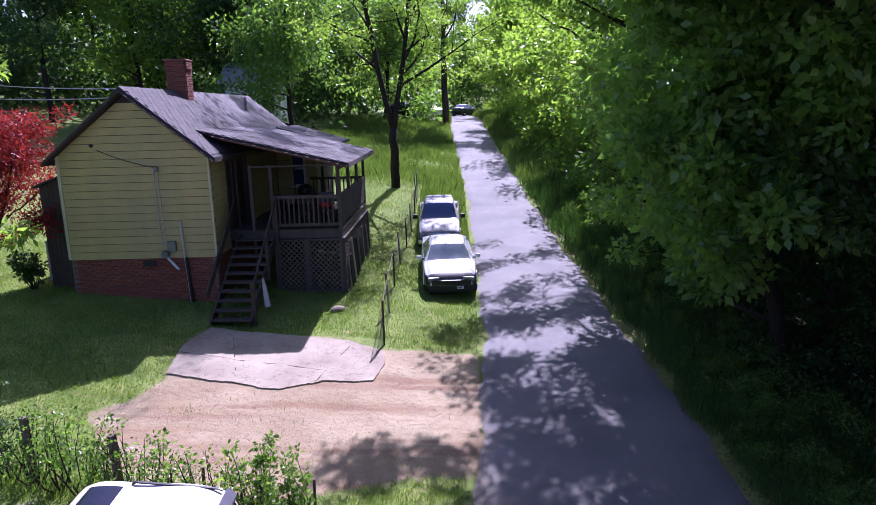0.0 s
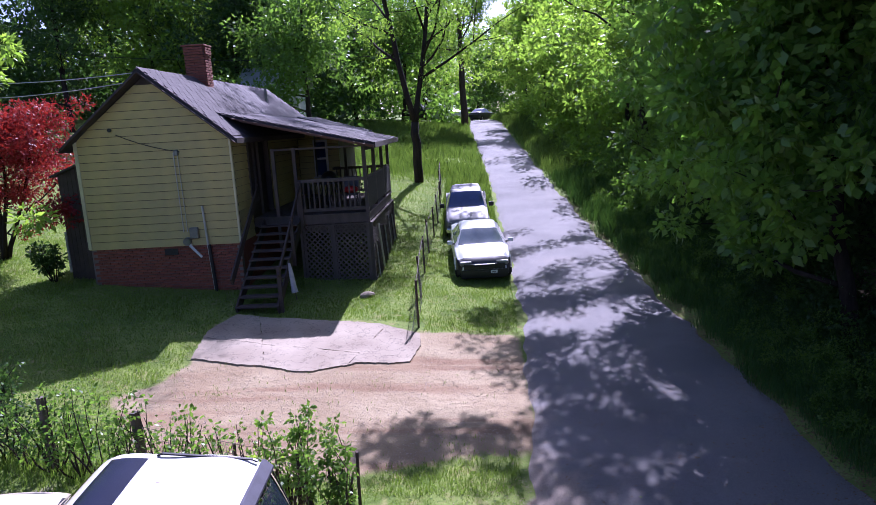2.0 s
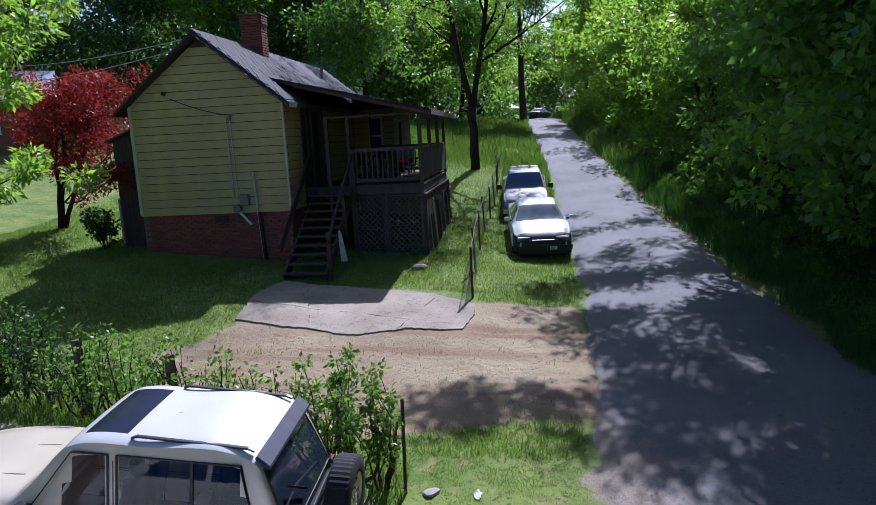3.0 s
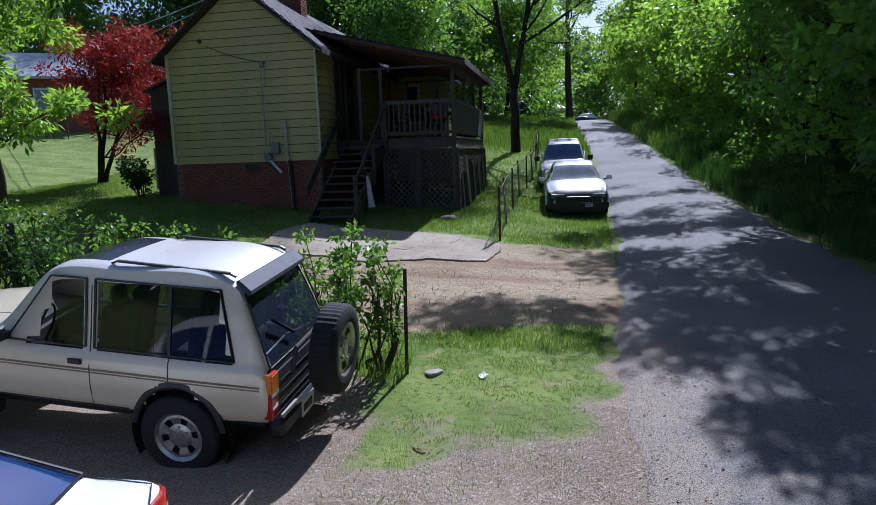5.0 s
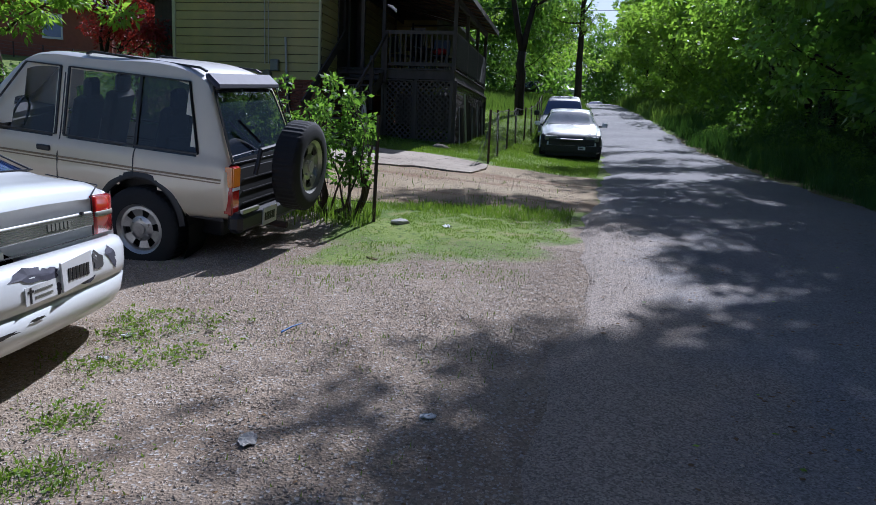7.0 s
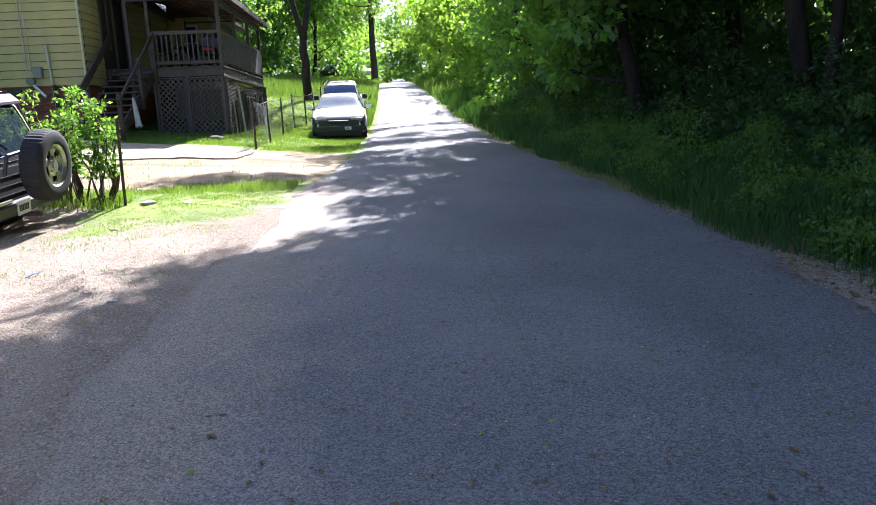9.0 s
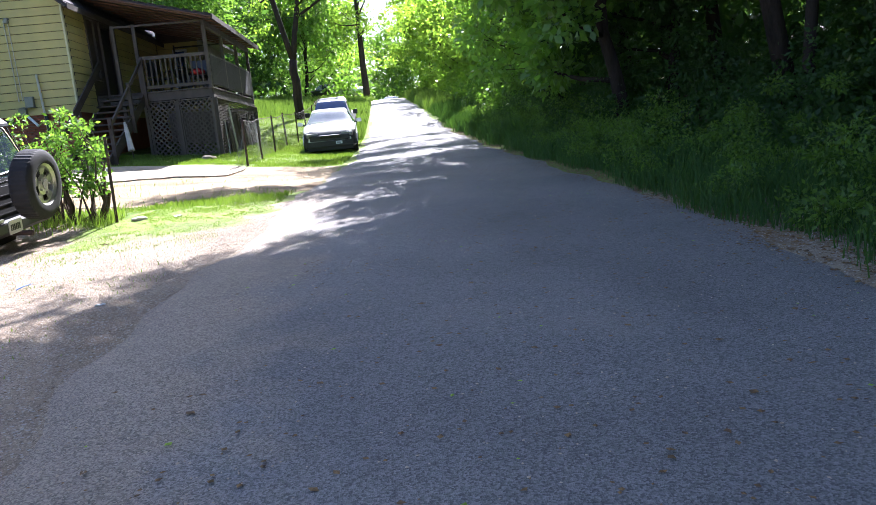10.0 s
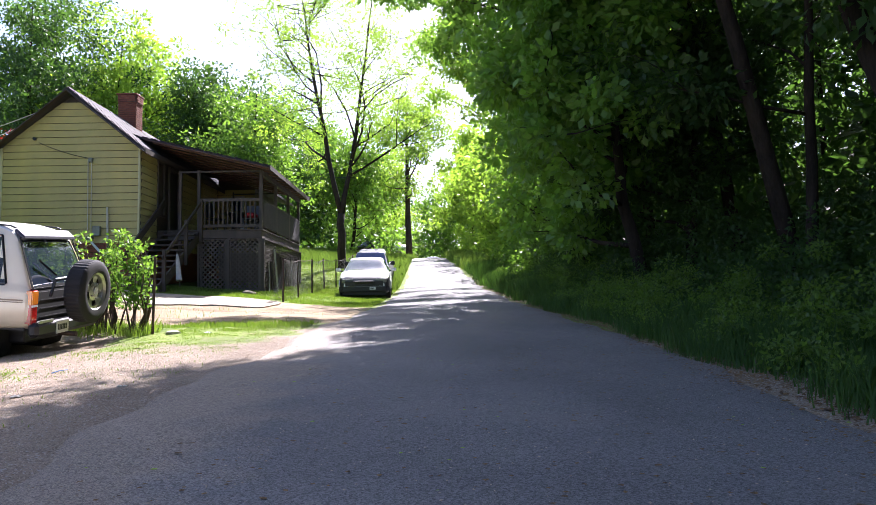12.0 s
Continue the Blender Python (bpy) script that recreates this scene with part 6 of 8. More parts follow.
def shell(root, name, plan, prof, mat, label=""):
    """A strip that follows a plan line, with a section of (offset, z) pairs, smooth and closed at its ends."""
    bm = bmesh.new()
    rows = []
    for i, (x, y) in enumerate(plan):
        xa, ya = plan[max(i - 1, 0)]
        xb, yb = plan[min(i + 1, len(plan) - 1)]
        d = math.hypot(xb - xa, yb - ya)
        nx_, ny_ = -(yb - ya) / d, (xb - xa) / d
        rows.append([bm.verts.new((x + nx_ * o, y + ny_ * o, z)) for o, z in prof])
    for p, q in zip(rows, rows[1:]):
        for k in range(len(prof) - 1):
            bm.faces.new((p[k], q[k], q[k + 1], p[k + 1]))
    bm.faces.new(rows[0])
    bm.faces.new(rows[-1][::-1])
    bmesh.ops.recalc_face_normals(bm, faces=bm.faces)
    return part(name, bm, mat, root, label, smooth=True)


def fine_line(pts, step=0.04):
    out = []
    for (xa, ya), (xb, yb) in zip(pts, pts[1:]):
        n = max(int(math.hypot(xb - xa, yb - ya) / step), 1)
        out += [(xa + (xb - xa) * k / n, ya + (yb - ya) * k / n) for k in range(n)]
    out.append(pts[-1])
    for _ in range(3):
        out = [out[0]] + [((p[0] + 2 * q[0] + r[0]) / 4, (p[1] + 2 * q[1] + r[1]) / 4) for p, q, r in zip(out, out[1:], out[2:])] + [out[-1]]
    return out


def build_white_sedan():
    """The white car at the edge of the gravel lot: only its tail comes into view."""
    root, xo, g, az = sedan("sedan", (-1.66, 3.69), 192, None, "white four-door sedan with a scuffed rear bumper", LOT_SEDAN, (0.98, 3.65), z=0.0, r=0.31, pitch=radians(1.5))
    root.scale = (0.92, 0.92, 0.92)
    mats = {"body": ("car_white", "white painted body"), "windshield": ("glass_blue", "windshield"), "rear_window": ("glass_blue", "rain-spotted blue tinted rear window"), "rear_side_window": ("glass_blue", ""), "front_side_window": ("glass_blue", "")}
    car_parts(root, xo, g, lot_pick, (0.98, 3.65), 0.37, az, mats)
    wheels_of(root, (0.98, 3.65), 0.755, 0.31, az, 7)
    half = [(0.62, 0.855), (0.30, 0.845), (0.16, 0.79), (0.08, 0.66), (0.055, 0.40), (0.05, 0.0)]
    plan = fine_line([(x, -y) for x, y in half] + half[::-1][1:])
    prof = [(-0.06, 0.665), (0.03, 0.672), (0.075, 0.655), (0.098, 0.61), (0.10, 0.52), (0.092, 0.462), (0.06, 0.452), (0.06, 0.444), (0.088, 0.436), (0.07, 0.34), (0.03, 0.27), (-0.05, 0.25)]
    prof = [(-o, z) for o, z in prof] if plan[len(plan) // 2 + 1][1] < plan[len(plan) // 2][1] else prof
    bumper = shell(root, "rear_bumper", plan, prof, "car_white", "white bumper with peeling paint")
    px_, py_ = np.array([p[0] for p in plan]), np.array([p[1] for p in plan])

    def skin(y, z, lift=0.004):
        o = float(np.interp(z, [0.27, 0.34, 0.45, 0.52, 0.61, 0.655], [0.03, 0.07, 0.09, 0.10, 0.098, 0.075]))
        return Vector((float(np.interp(y, py_, px_)) - o - lift, y, z))

    def patch(name, y, z, w, h, mat, label, seed, lift=0.004):
        rng = random.Random(seed)
        bm = bmesh.new()
        c = bm.verts.new(skin(y, z, lift))
        ring = []
        for a in range(16):
            r = rng.uniform(0.28, 0.56)
            ring.append(bm.verts.new(skin(y + math.cos(a * math.pi / 8 + 0.3) * w * r, z + math.sin(a * math.pi / 8 + 0.5) * h * r, lift)))
        for a in range(16):
            bm.faces.new((c, ring[a], ring[(a + 1) % 16]))
        part(name, bm, mat, bumper, label)

    for k, (y, z, w, h) in enumerate(((-0.44, 0.60, 0.14, 0.11), (-0.49, 0.54, 0.06, 0.09), (0.36, 0.625, 0.34, 0.075), (0.20, 0.60, 0.16, 0.08), (-0.16, 0.50, 0.17, 0.06), (0.62, 0.60, 0.08, 0.05), (0.13, 0.51, 0.05, 0.07))):
        patch("bare_patch", y, z, w, h, "car_grey", "grey patch of bare primer", 30 + k)
    for k, (y, z, w, h) in enumerate(((0.55, 0.375, 0.30, 0.025), (0.30, 0.40, 0.14, 0.02))):
        patch("scuff", y, z, w, h, "black", "dark scuff", 50 + k)
    # a flat dark patch paints the shade inside the plate recess
    patch("recess_shade", -0.27, 0.585, 0.13, 0.13, "interior", "dark patch painted as the shaded plate recess", 60, 0.006)
    pl = part("number_plate", box((0.012, 0.305, 0.155), tuple(skin(-0.03, 0.575, 0.012)), Matrix.Rotation(-0.08, 3, "X"), 0.003), "white", root, "white number plate")
    bars_of_text(pl, "plate_bars", tuple(skin(0.055, 0.57, 0.020)), (0, -1, 0), (0, 0, 1), 6, 0.024, 0.065, "black")
    bars_of_text(pl, "plate_bars", tuple(skin(0.045, 0.635, 0.020)), (0, -1, 0), (0, 0, 1), 9, 0.011, 0.014, "black")
    st = part("bumper_sticker", box((0.004, 0.26, 0.085), tuple(skin(0.28, 0.53, 0.003)), None), "paper", root, "white sticker with dark bars")
    part("sticker_bars", box((0.003, 0.012, 0.075), tuple(skin(0.37, 0.53, 0.008))), "black", st)
    part("sticker_bars", box((0.003, 0.045, 0.012), tuple(skin(0.37, 0.548, 0.008))), "black", st)
    for k in range(2):
        bars_of_text(st, "sticker_bars", tuple(skin(0.33, 0.545 - 0.03 * k, 0.008)), (0, -1, 0), (0, 0, 1), 10, 0.010, 0.010, "metal_grey")
    for s in (1, -1):
        corner = fine_line([(0.078, s * 0.50), (0.078, s * 0.70), (0.10, s * 0.775), (0.16, s * 0.815), (0.32, s * 0.845)], 0.03)
        o = -0.014 if s < 0 else 0.014
        lamp = shell(root, "tail_lamp", corner, [(-o, 0.925), (o, 0.915), (o, 0.70), (-o, 0.69)], "lamp_red", "wraparound red tail lamp")
        shell(lamp, "clear_band", corner, [(o * 1.01, 0.83), (o * 1.25, 0.828), (o * 1.25, 0.802), (o * 1.01, 0.80)], "metal_grey")
    panel = part("lid_trim", box((0.014, 0.98, 0.085), (0.079, 0, 0.795), bevel=0.004), "white", root, "ribbed trim across the boot lid")
    for k in range(7):
        part("trim_rib", box((0.010, 0.97, 0.004), (0.070, 0, 0.762 + 0.011 * k)), "metal_grey", panel)
    bars_of_text(panel, "lid_badge", (0.064, -0.02, 0.795), (0, -1, 0), (0, 0, 1), 6, 0.026, 0.034, "metal_grey")
    bars_of_text(root, "lid_badge", (0.080, 0.44, 0.715), (0, -1, 0), (0, 0, 1), 3, 0.028, 0.034, "metal_grey")
    lock = bmesh.new()
    rod(lock, [(0.075, -0.36, 0.835), (0.060, -0.36, 0.835)], 0.012, 10)
    part("lock", lock, "black", root)
    em = bmesh.new()
    rod(em, [(0.30, 0.30, 1.016), (0.30, 0.30, 1.021)], 0.055, 18)
    part("emblem", em, "metal_grey", root)
    strip(root, "lid_gap", [(0.074, 0.49, 0.70), (0.074, 0.49, 0.93), (0.14, 0.70, 0.975), (0.45, 0.70, 1.035)], 0.006, 0.006, "black")
    strip(root, "lid_gap", [(0.074, -0.49, 0.70), (0.074, -0.49, 0.93), (0.14, -0.70, 0.975), (0.45, -0.70, 1.035)], 0.006, 0.006, "black")
    strip(root, "lid_gap", [(0.074, 0.49, 0.695), (0.074, -0.49, 0.695)], 0.006, 0.006, "black")
    strip(root, "window_seal", [(1.08, 0.58, 1.350), (0.54, 0.71, 1.060), (0.52, 0.40, 1.062), (0.52, -0.40, 1.062), (0.54, -0.71, 1.060), (1.08, -0.58, 1.350)], 0.022, 0.008, "black")



build_white_sedan()


def build_parked_sedan():
    """Parked on the verge, nose towards the camera; its front bumper is dark."""
    root = empty("parked_car")
    root.matrix_world = pose(0.28, 22.95, gz(0.3, 22.0) + 0.01, 0, 0, -87.0) @ pose(0, 0, 0, 0, 4.1, 0) @ Matrix.Diagonal((0.93, 0.93, 0.93, 1))
    tagged(root, "white sedan parked on the verge, damaged nose darkened by primer and shade", "car")
    az = 0.32
    xo, g = car_grid(SEDAN, 0.05, (0.98, 3.65), 0.36, az)
    mats = {"body": ("car_white", "white painted body"), "windshield": ("glass_bright", "windshield with the sky's reflection in its colour"), "rear_window": ("glass_blue", ""), "rear_side_window": ("glass_blue", ""), "front_side_window": ("glass_blue", "")}
    # front-end colour holds the shade on it as well as dark primer
    mats["nose"] = ("car_dark", "bare nose, colour mixing primer and shade")
    car_parts(root, xo, g, parked_pick, (0.98, 3.65), 0.36, az, mats)
    wheels_of(root, (0.98, 3.65), 0.755, 0.30, az, 7)
    part("front_bumper", box((0.34, 1.66, 0.42), (4.37, 0, 0.40), bevel=0.13), "black", root, "bare front bumper, darkened for primer and shade")
    part("nose_panel", box((0.03, 1.24, 0.17), (4.515, 0, 0.575), bevel=0.01), "black", root, "dark panel round the grille")
    part("grille", box((0.05, 0.62, 0.09), (4.55, 0, 0.62), Matrix.Rotation(0.35, 3, "Y"), 0.01), "black", root)
    part("grille_bar", box((0.03, 0.60, 0.010), (4.545, 0, 0.655), Matrix.Rotation(0.35, 3, "Y")), "alloy", root)
    for s in (1, -1):
        part("headlamp", box((0.16, 0.36, 0.12), (4.42, s * 0.55, 0.665), Matrix.Rotation(s * -0.25, 3, "Z"), 0.02), "metal_grey", root, "dull clear headlamp")
        mir = part("side_mirror", box((0.10, 0.17, 0.12), (3.05, s * 0.97, 1.0), None, 0.02), "car_white", root)
        part("mirror_arm", box((0.05, 0.1, 0.05), (3.05, s * 0.86, 0.96)), "black", mir)
        part("wiper", box((0.04, 0.5, 0.015), (3.33, s * 0.3 - 0.1, 1.0)), "black", root)
    pl = part("number_plate", box((0.012, 0.2, 0.09), (4.566, 0.28, 0.42)), "white", root)
    bars_of_text(pl, "plate_bars", (4.574, 0.22, 0.42), (0, 1, 0), (0, 0, 1), 4, 0.02, 0.04, "black")


build_parked_sedan()


def build_pickup():
    """Silver pickup behind the parked sedan, facing the camera."""
    st = [(0.00, 0.50, 0.92, 0.95, 0.80, 0.74), (0.10, 0.44, 1.00, 1.03, 0.83, 0.76), (1.75, 0.40, 1.02, 1.05, 0.84, 0.77), (1.85, 0.40, 1.04, 1.58, 0.84, 0.60), (2.2, 0.40, 1.05, 1.64, 0.845, 0.62), (2.85, 0.40, 1.05, 1.62, 0.845, 0.61),
          (3.45, 0.40, 1.03, 1.10, 0.84, 0.74), (3.6, 0.41, 1.02, 1.06, 0.84, 0.75), (4.5, 0.44, 0.93, 0.97, 0.82, 0.72), (4.74, 0.48, 0.86, 0.88, 0.79, 0.68), (4.8, 0.52, 0.80, 0.82, 0.74, 0.62)]
    slope = math.atan((gz(0.1, 27.4) - gz(0.1, 24.2)) / 3.2)
    root = empty("pickup_truck")
    root.matrix_world = pose(0.05, 28.2, gz(0.1, 27.4) - 0.02, 0, 0, -89.5) @ pose(0, 0, 0, 0, math.degrees(slope), 0) @ Matrix.Diagonal((0.92, 0.92, 0.92, 1))
    tagged(root, "silver pickup truck parked behind the white sedan", "truck")
    az = 0.37
    xo, g = car_grid(st, 0.06, (0.95, 3.95), 0.43, az)

    def pick(x, j, z):
        if j in (9, 10, 11) and 2.1 < x < 3.3 - 0.2 * (j - 9):
            return ("side_window", True)
        if j >= 13 and 2.90 < x < 3.42:
            return ("windshield", False)
        return ("body", False)
    car_parts(root, xo, g, pick, (0.95, 3.95), 0.43, az, {"body": ("car_silver", "silver painted body"), "side_window": ("glass_blue", ""), "windshield": ("glass_blue", "windshield")})
    wheels_of(root, (0.95, 3.95), 0.74, 0.35, az, 6, rootmat="car_silver")
    part("grille", box((0.04, 0.95, 0.20), (4.80, 0, 0.74), bevel=0.02), "chrome", root, "chrome grille")
    part("front_bumper", box((0.16, 1.66, 0.18), (4.84, 0, 0.52), bevel=0.03), "chrome", root, "chrome front bumper")
    for s in (1, -1):
        part("headlamp", box((0.06, 0.26, 0.17), (4.77, s * 0.64, 0.74), bevel=0.02), "lamp_clear", root)
        part("side_mirror", box((0.12, 0.20, 0.18), (3.3, s * 0.98, 1.15), None, 0.03), "black", root)


build_pickup()


def build_far_cars():
    st = [(a, b * 1.05, c * 1.1, d * 1.12, e, f) for a, b, c, d, e, f in SEDAN]
    for x, y, h, mat, lab in ((-2.9, 69.0, -58, "car_white", "pale car parked far up the lane"), (-5.4, 72.0, -50, "car_dark", "dark car parked far up the lane"), (1.4, 90.0, 60, "car_dark", "dark car parked where the lane ends in shade")):
        root = empty("far_car", (x, y, gz(x, y) + 0.02), h)
        tagged(root, lab, "car", "cars parked up the lane")
        xo, g = car_grid(st, 0.12, (0.98, 3.65), 0.37, 0.33)
        car_parts(root, xo, g, sedan_pick, (0.98, 3.65), 0.37, 0.33, {"body": (mat, ""), "windshield": ("glass_blue", ""), "rear_window": ("glass_blue", ""), "rear_side_window": ("glass_blue", ""), "front_side_window": ("glass_blue", "")})
        for wx in (0.98, 3.65):
            for s in (1, -1):
                wheel(root, wx, s * 0.76, 0.31, 0.19, s, spokes=5)


build_far_cars()

# ---- yard: slab, fences, hedge, small things ----
def build_slab():
    out = [(-5.55, 13.0), (-4.53, 12.80), (-3.83, 12.72), (-3.40, 12.55), (-3.05, 12.52), (-2.55, 12.78), (-2.2, 12.96), (-1.6, 12.98), (-1.19, 13.08), (-1.02, 13.9), (-1.08, 14.55), (-2.0, 15.05), (-2.97, 15.2), (-4.0, 15.3), (-5.4, 15.4), (-5.7, 14.3)]
    root = thing("concrete_slab", (-3.3, 14, gz(-3.3, 14)), 0, "cracked old concrete slab with a broken edge", "slab")
    cuts = [((-4.1, 13, 0), (1, 0.32, 0)), ((-2.1, 14, 0), (1, -0.25, 0)), ((-3, 13.55, 0), (0.16, 1, 0))]
    pieces = [[Vector((x, y, 0)) for x, y in out]]
    for co, no in cuts:
        co, no = Vector(co), Vector(no).normalized()
        nxt = []
        for poly in pieces:
            for sg in (1, -1):
                q = []
                for i, p in enumerate(poly):
                    r = poly[(i + 1) % len(poly)]
                    dp, dr = sg * (p - co).dot(no), sg * (r - co).dot(no)
                    if dp >= 0:
                        q.append(p)
                    if dp * dr < 0:
                        q.append(p.lerp(r, dp / (dp - dr)))
                if len(q) >= 3:
                    nxt.append(q)
        pieces = nxt
    rng = random.Random(4)
    for poly in pieces:
        c = sum(poly, Vector()) / len(poly)
        pts = []
        for i, p in enumerate(poly):
            r = poly[(i + 1) % len(poly)]
            for f in np.arange(0, 1, 0.09):
                v = p.lerp(r, f)
                v = c + (v - c) * (1 - 0.004 / max((v - c).length, 0.1))
                v += Vector((rng.uniform(-0.018, 0.018), rng.uniform(-0.018, 0.018), 0))
                pts.append(v)
        dz = rng.uniform(-0.012, 0.012)
        bm = bmesh.new()
        slab_from(bm, [(v.x, v.y, gz(v.x, v.y) + 0.032 + dz * 0.6) for v in pts], 0.14)
        bmesh.ops.triangulate(bm, faces=[f for f in bm.faces if len(f.verts) > 4])
        wpart("slab_piece", bm, "slab", root)


build_slab()


def build_chain_link():
    y0, y1, xf = 15.0, 33.0, -1.13
    root = thing("chain_link_fence", (xf, y0, gz(xf, y0)), 0, "sagging wire fence between the lawn and the lane", "fence")
    ys_ = np.linspace(y0, y1, 9)
    px = lambda y: xf - 0.10 * math.sin((y - y0) * 0.35)
    for k, y in enumerate(ys_):
        g0 = gz(px(y), y)
        b = bmesh.new()
        rod(b, [(px(y), y, g0 - 0.1), (px(y) - 0.05 * (k % 2), y, g0 + 1.10)], 0.026, 7)
        wpart("post", b, "rust", root)
    b = bmesh.new()
    rod(b, [(px(y), y, gz(px(y), y) + 1.07 - 0.05 * abs(math.sin((y - y0) * 1.4))) for y in np.linspace(y0, y1, 40)], 0.009, 5)
    wpart("top_wire", b, "rust", root)
    v = []
    def pt(y, h):
        bulge = 0.10 * math.sin(h * 2.8) * math.sin(y * 1.3)
        return np.array((px(y) + bulge, y, gz(px(y), y) + 0.03 + h))
    step, H = 0.075, 1.02
    for k in range(int((y1 - y0 + H) / step)):
        for sg in (1, -1):
            a = y0 + k * step - (H if sg > 0 else 0)
            for s in range(6):
                h0, h1 = s * H / 6, (s + 1) * H / 6
                ya, yb = (a + h0, a + h1) if sg > 0 else (a - h0, a - h1)
                if min(ya, yb) < y0 or max(ya, yb) > y1:
                    continue
                p, q = pt(ya, h0), pt(yb, h1)
                w = np.array((0.0, 0.0024, 0.0024 * -sg))
                v += [p - w, q - w, q + w, p + w]
    # the loose end that sags to the ground before the first post
    for k in range(12):
        f = k / 11
        for p, q in (((xf, y0, 0.95 * f), (xf - 0.14 - 0.03 * f, y0 - 1.0 + 0.75 * f, 0.02 + 0.25 * f)), ((xf - 0.14 * f, y0 - 1.0 * f, 0.02), (xf - 0.05 * f, y0 - 0.35 * f, 0.95 - 0.6 * f))):
            p, q = (np.array((a, b_, gz(a, b_) + c)) for a, b_, c in (p, q))
            w = np.array((0.003, 0.003, 0.004))
            v += [p - w, q - w, q + w, p + w]
    m = quads("wire_mesh", np.array(v), "wire", root)
    m.matrix_parent_inverse = root.matrix_basis.inverted()
    tagged(m, kind="stuff")


build_chain_link()


def build_yard_fence():
    """The low wire fence across the back of the side lawn."""
    pts = [(-40.0, 27.5), (-33.0, 28.6), (-26.0, 29.4), (-20.0, 30.0), (-14.5, 30.4)]
    root = thing("yard_fence", (pts[0][0], pts[0][1], gz(*pts[0])), 0, "thin wire fence on metal posts behind the side lawn", "fence")
    v = []
    for (xa, ya), (xb, yb) in zip(pts, pts[1:]):
        for k in range(4):
            x, y = xa + (xb - xa) * k / 4, ya + (yb - ya) * k / 4
            b = bmesh.new()
            rod(b, [(x, y, gz(x, y) - 0.1), (x, y, gz(x, y) + 1.25)], 0.03, 6)
            wpart("post", b, "rust", root)
        for h in np.arange(0.1, 1.25, 0.16):
            p, q = (xa, ya, gz(xa, ya) + h), (xb, yb, gz(xb, yb) + h)
            v += [(p[0], p[1], p[2] - 0.006), (q[0], q[1], q[2] - 0.006), (q[0], q[1], q[2] + 0.006), (p[0], p[1], p[2] + 0.006)]
    m = quads("wire_mesh", np.array(v), "wire", root)
    m.matrix_parent_inverse = root.matrix_basis.inverted()
    tagged(m, kind="stuff")


build_yard_fence()


def build_side_shed():
    """The dark lean-to on the far side of the house."""
    x0, x1, y0, y1 = -10.6, HX0 - 0.01, 17.75, 21.5
    zb = gz(x0, y0) - 0.15
    root = thing("lean_to", (x0, y0, zb), 0, "dark weathered lean-to against the side of the house", "shed")
    n = 7
    for k in range(n):
        w = (x1 - x0) / n
        wpart("board", box((w - 0.008, 0.03, 4.55 - zb + 0.05 * k), (x0 + (k + 0.5) * w, y0, (4.55 + zb + 0.05 * k) / 2)), "wood_dark", root)
    wpart("side_wall", box((0.03, y1 - y0, 4.5 - zb), (x0, (y0 + y1) / 2, (4.5 + zb) / 2)), "wood_dark", root)
    wpart("corner_board", box((0.05, 0.06, 1.1), (x0 - 0.02, y0 - 0.02, zb + 0.9)), "pvc", root, "pale corner board")
    b = bmesh.new()
    slab_from(b, [(x0 - 0.15, y0 - 0.15, 4.55), (x1 + 0.02, y0 - 0.15, 4.92), (x1 + 0.02, y1, 4.92), (x0 - 0.15, y1, 4.55)], 0.05)
    wpart("roof", b, "shingle_base", root)


build_side_shed()

HA, HB = (-1.40, 7.85), (-12.0, 11.2)


def hedge_y(x):
    return HA[1] + (HA[0] - x) * (HB[1] - HA[1]) / (HA[0] - HB[0])


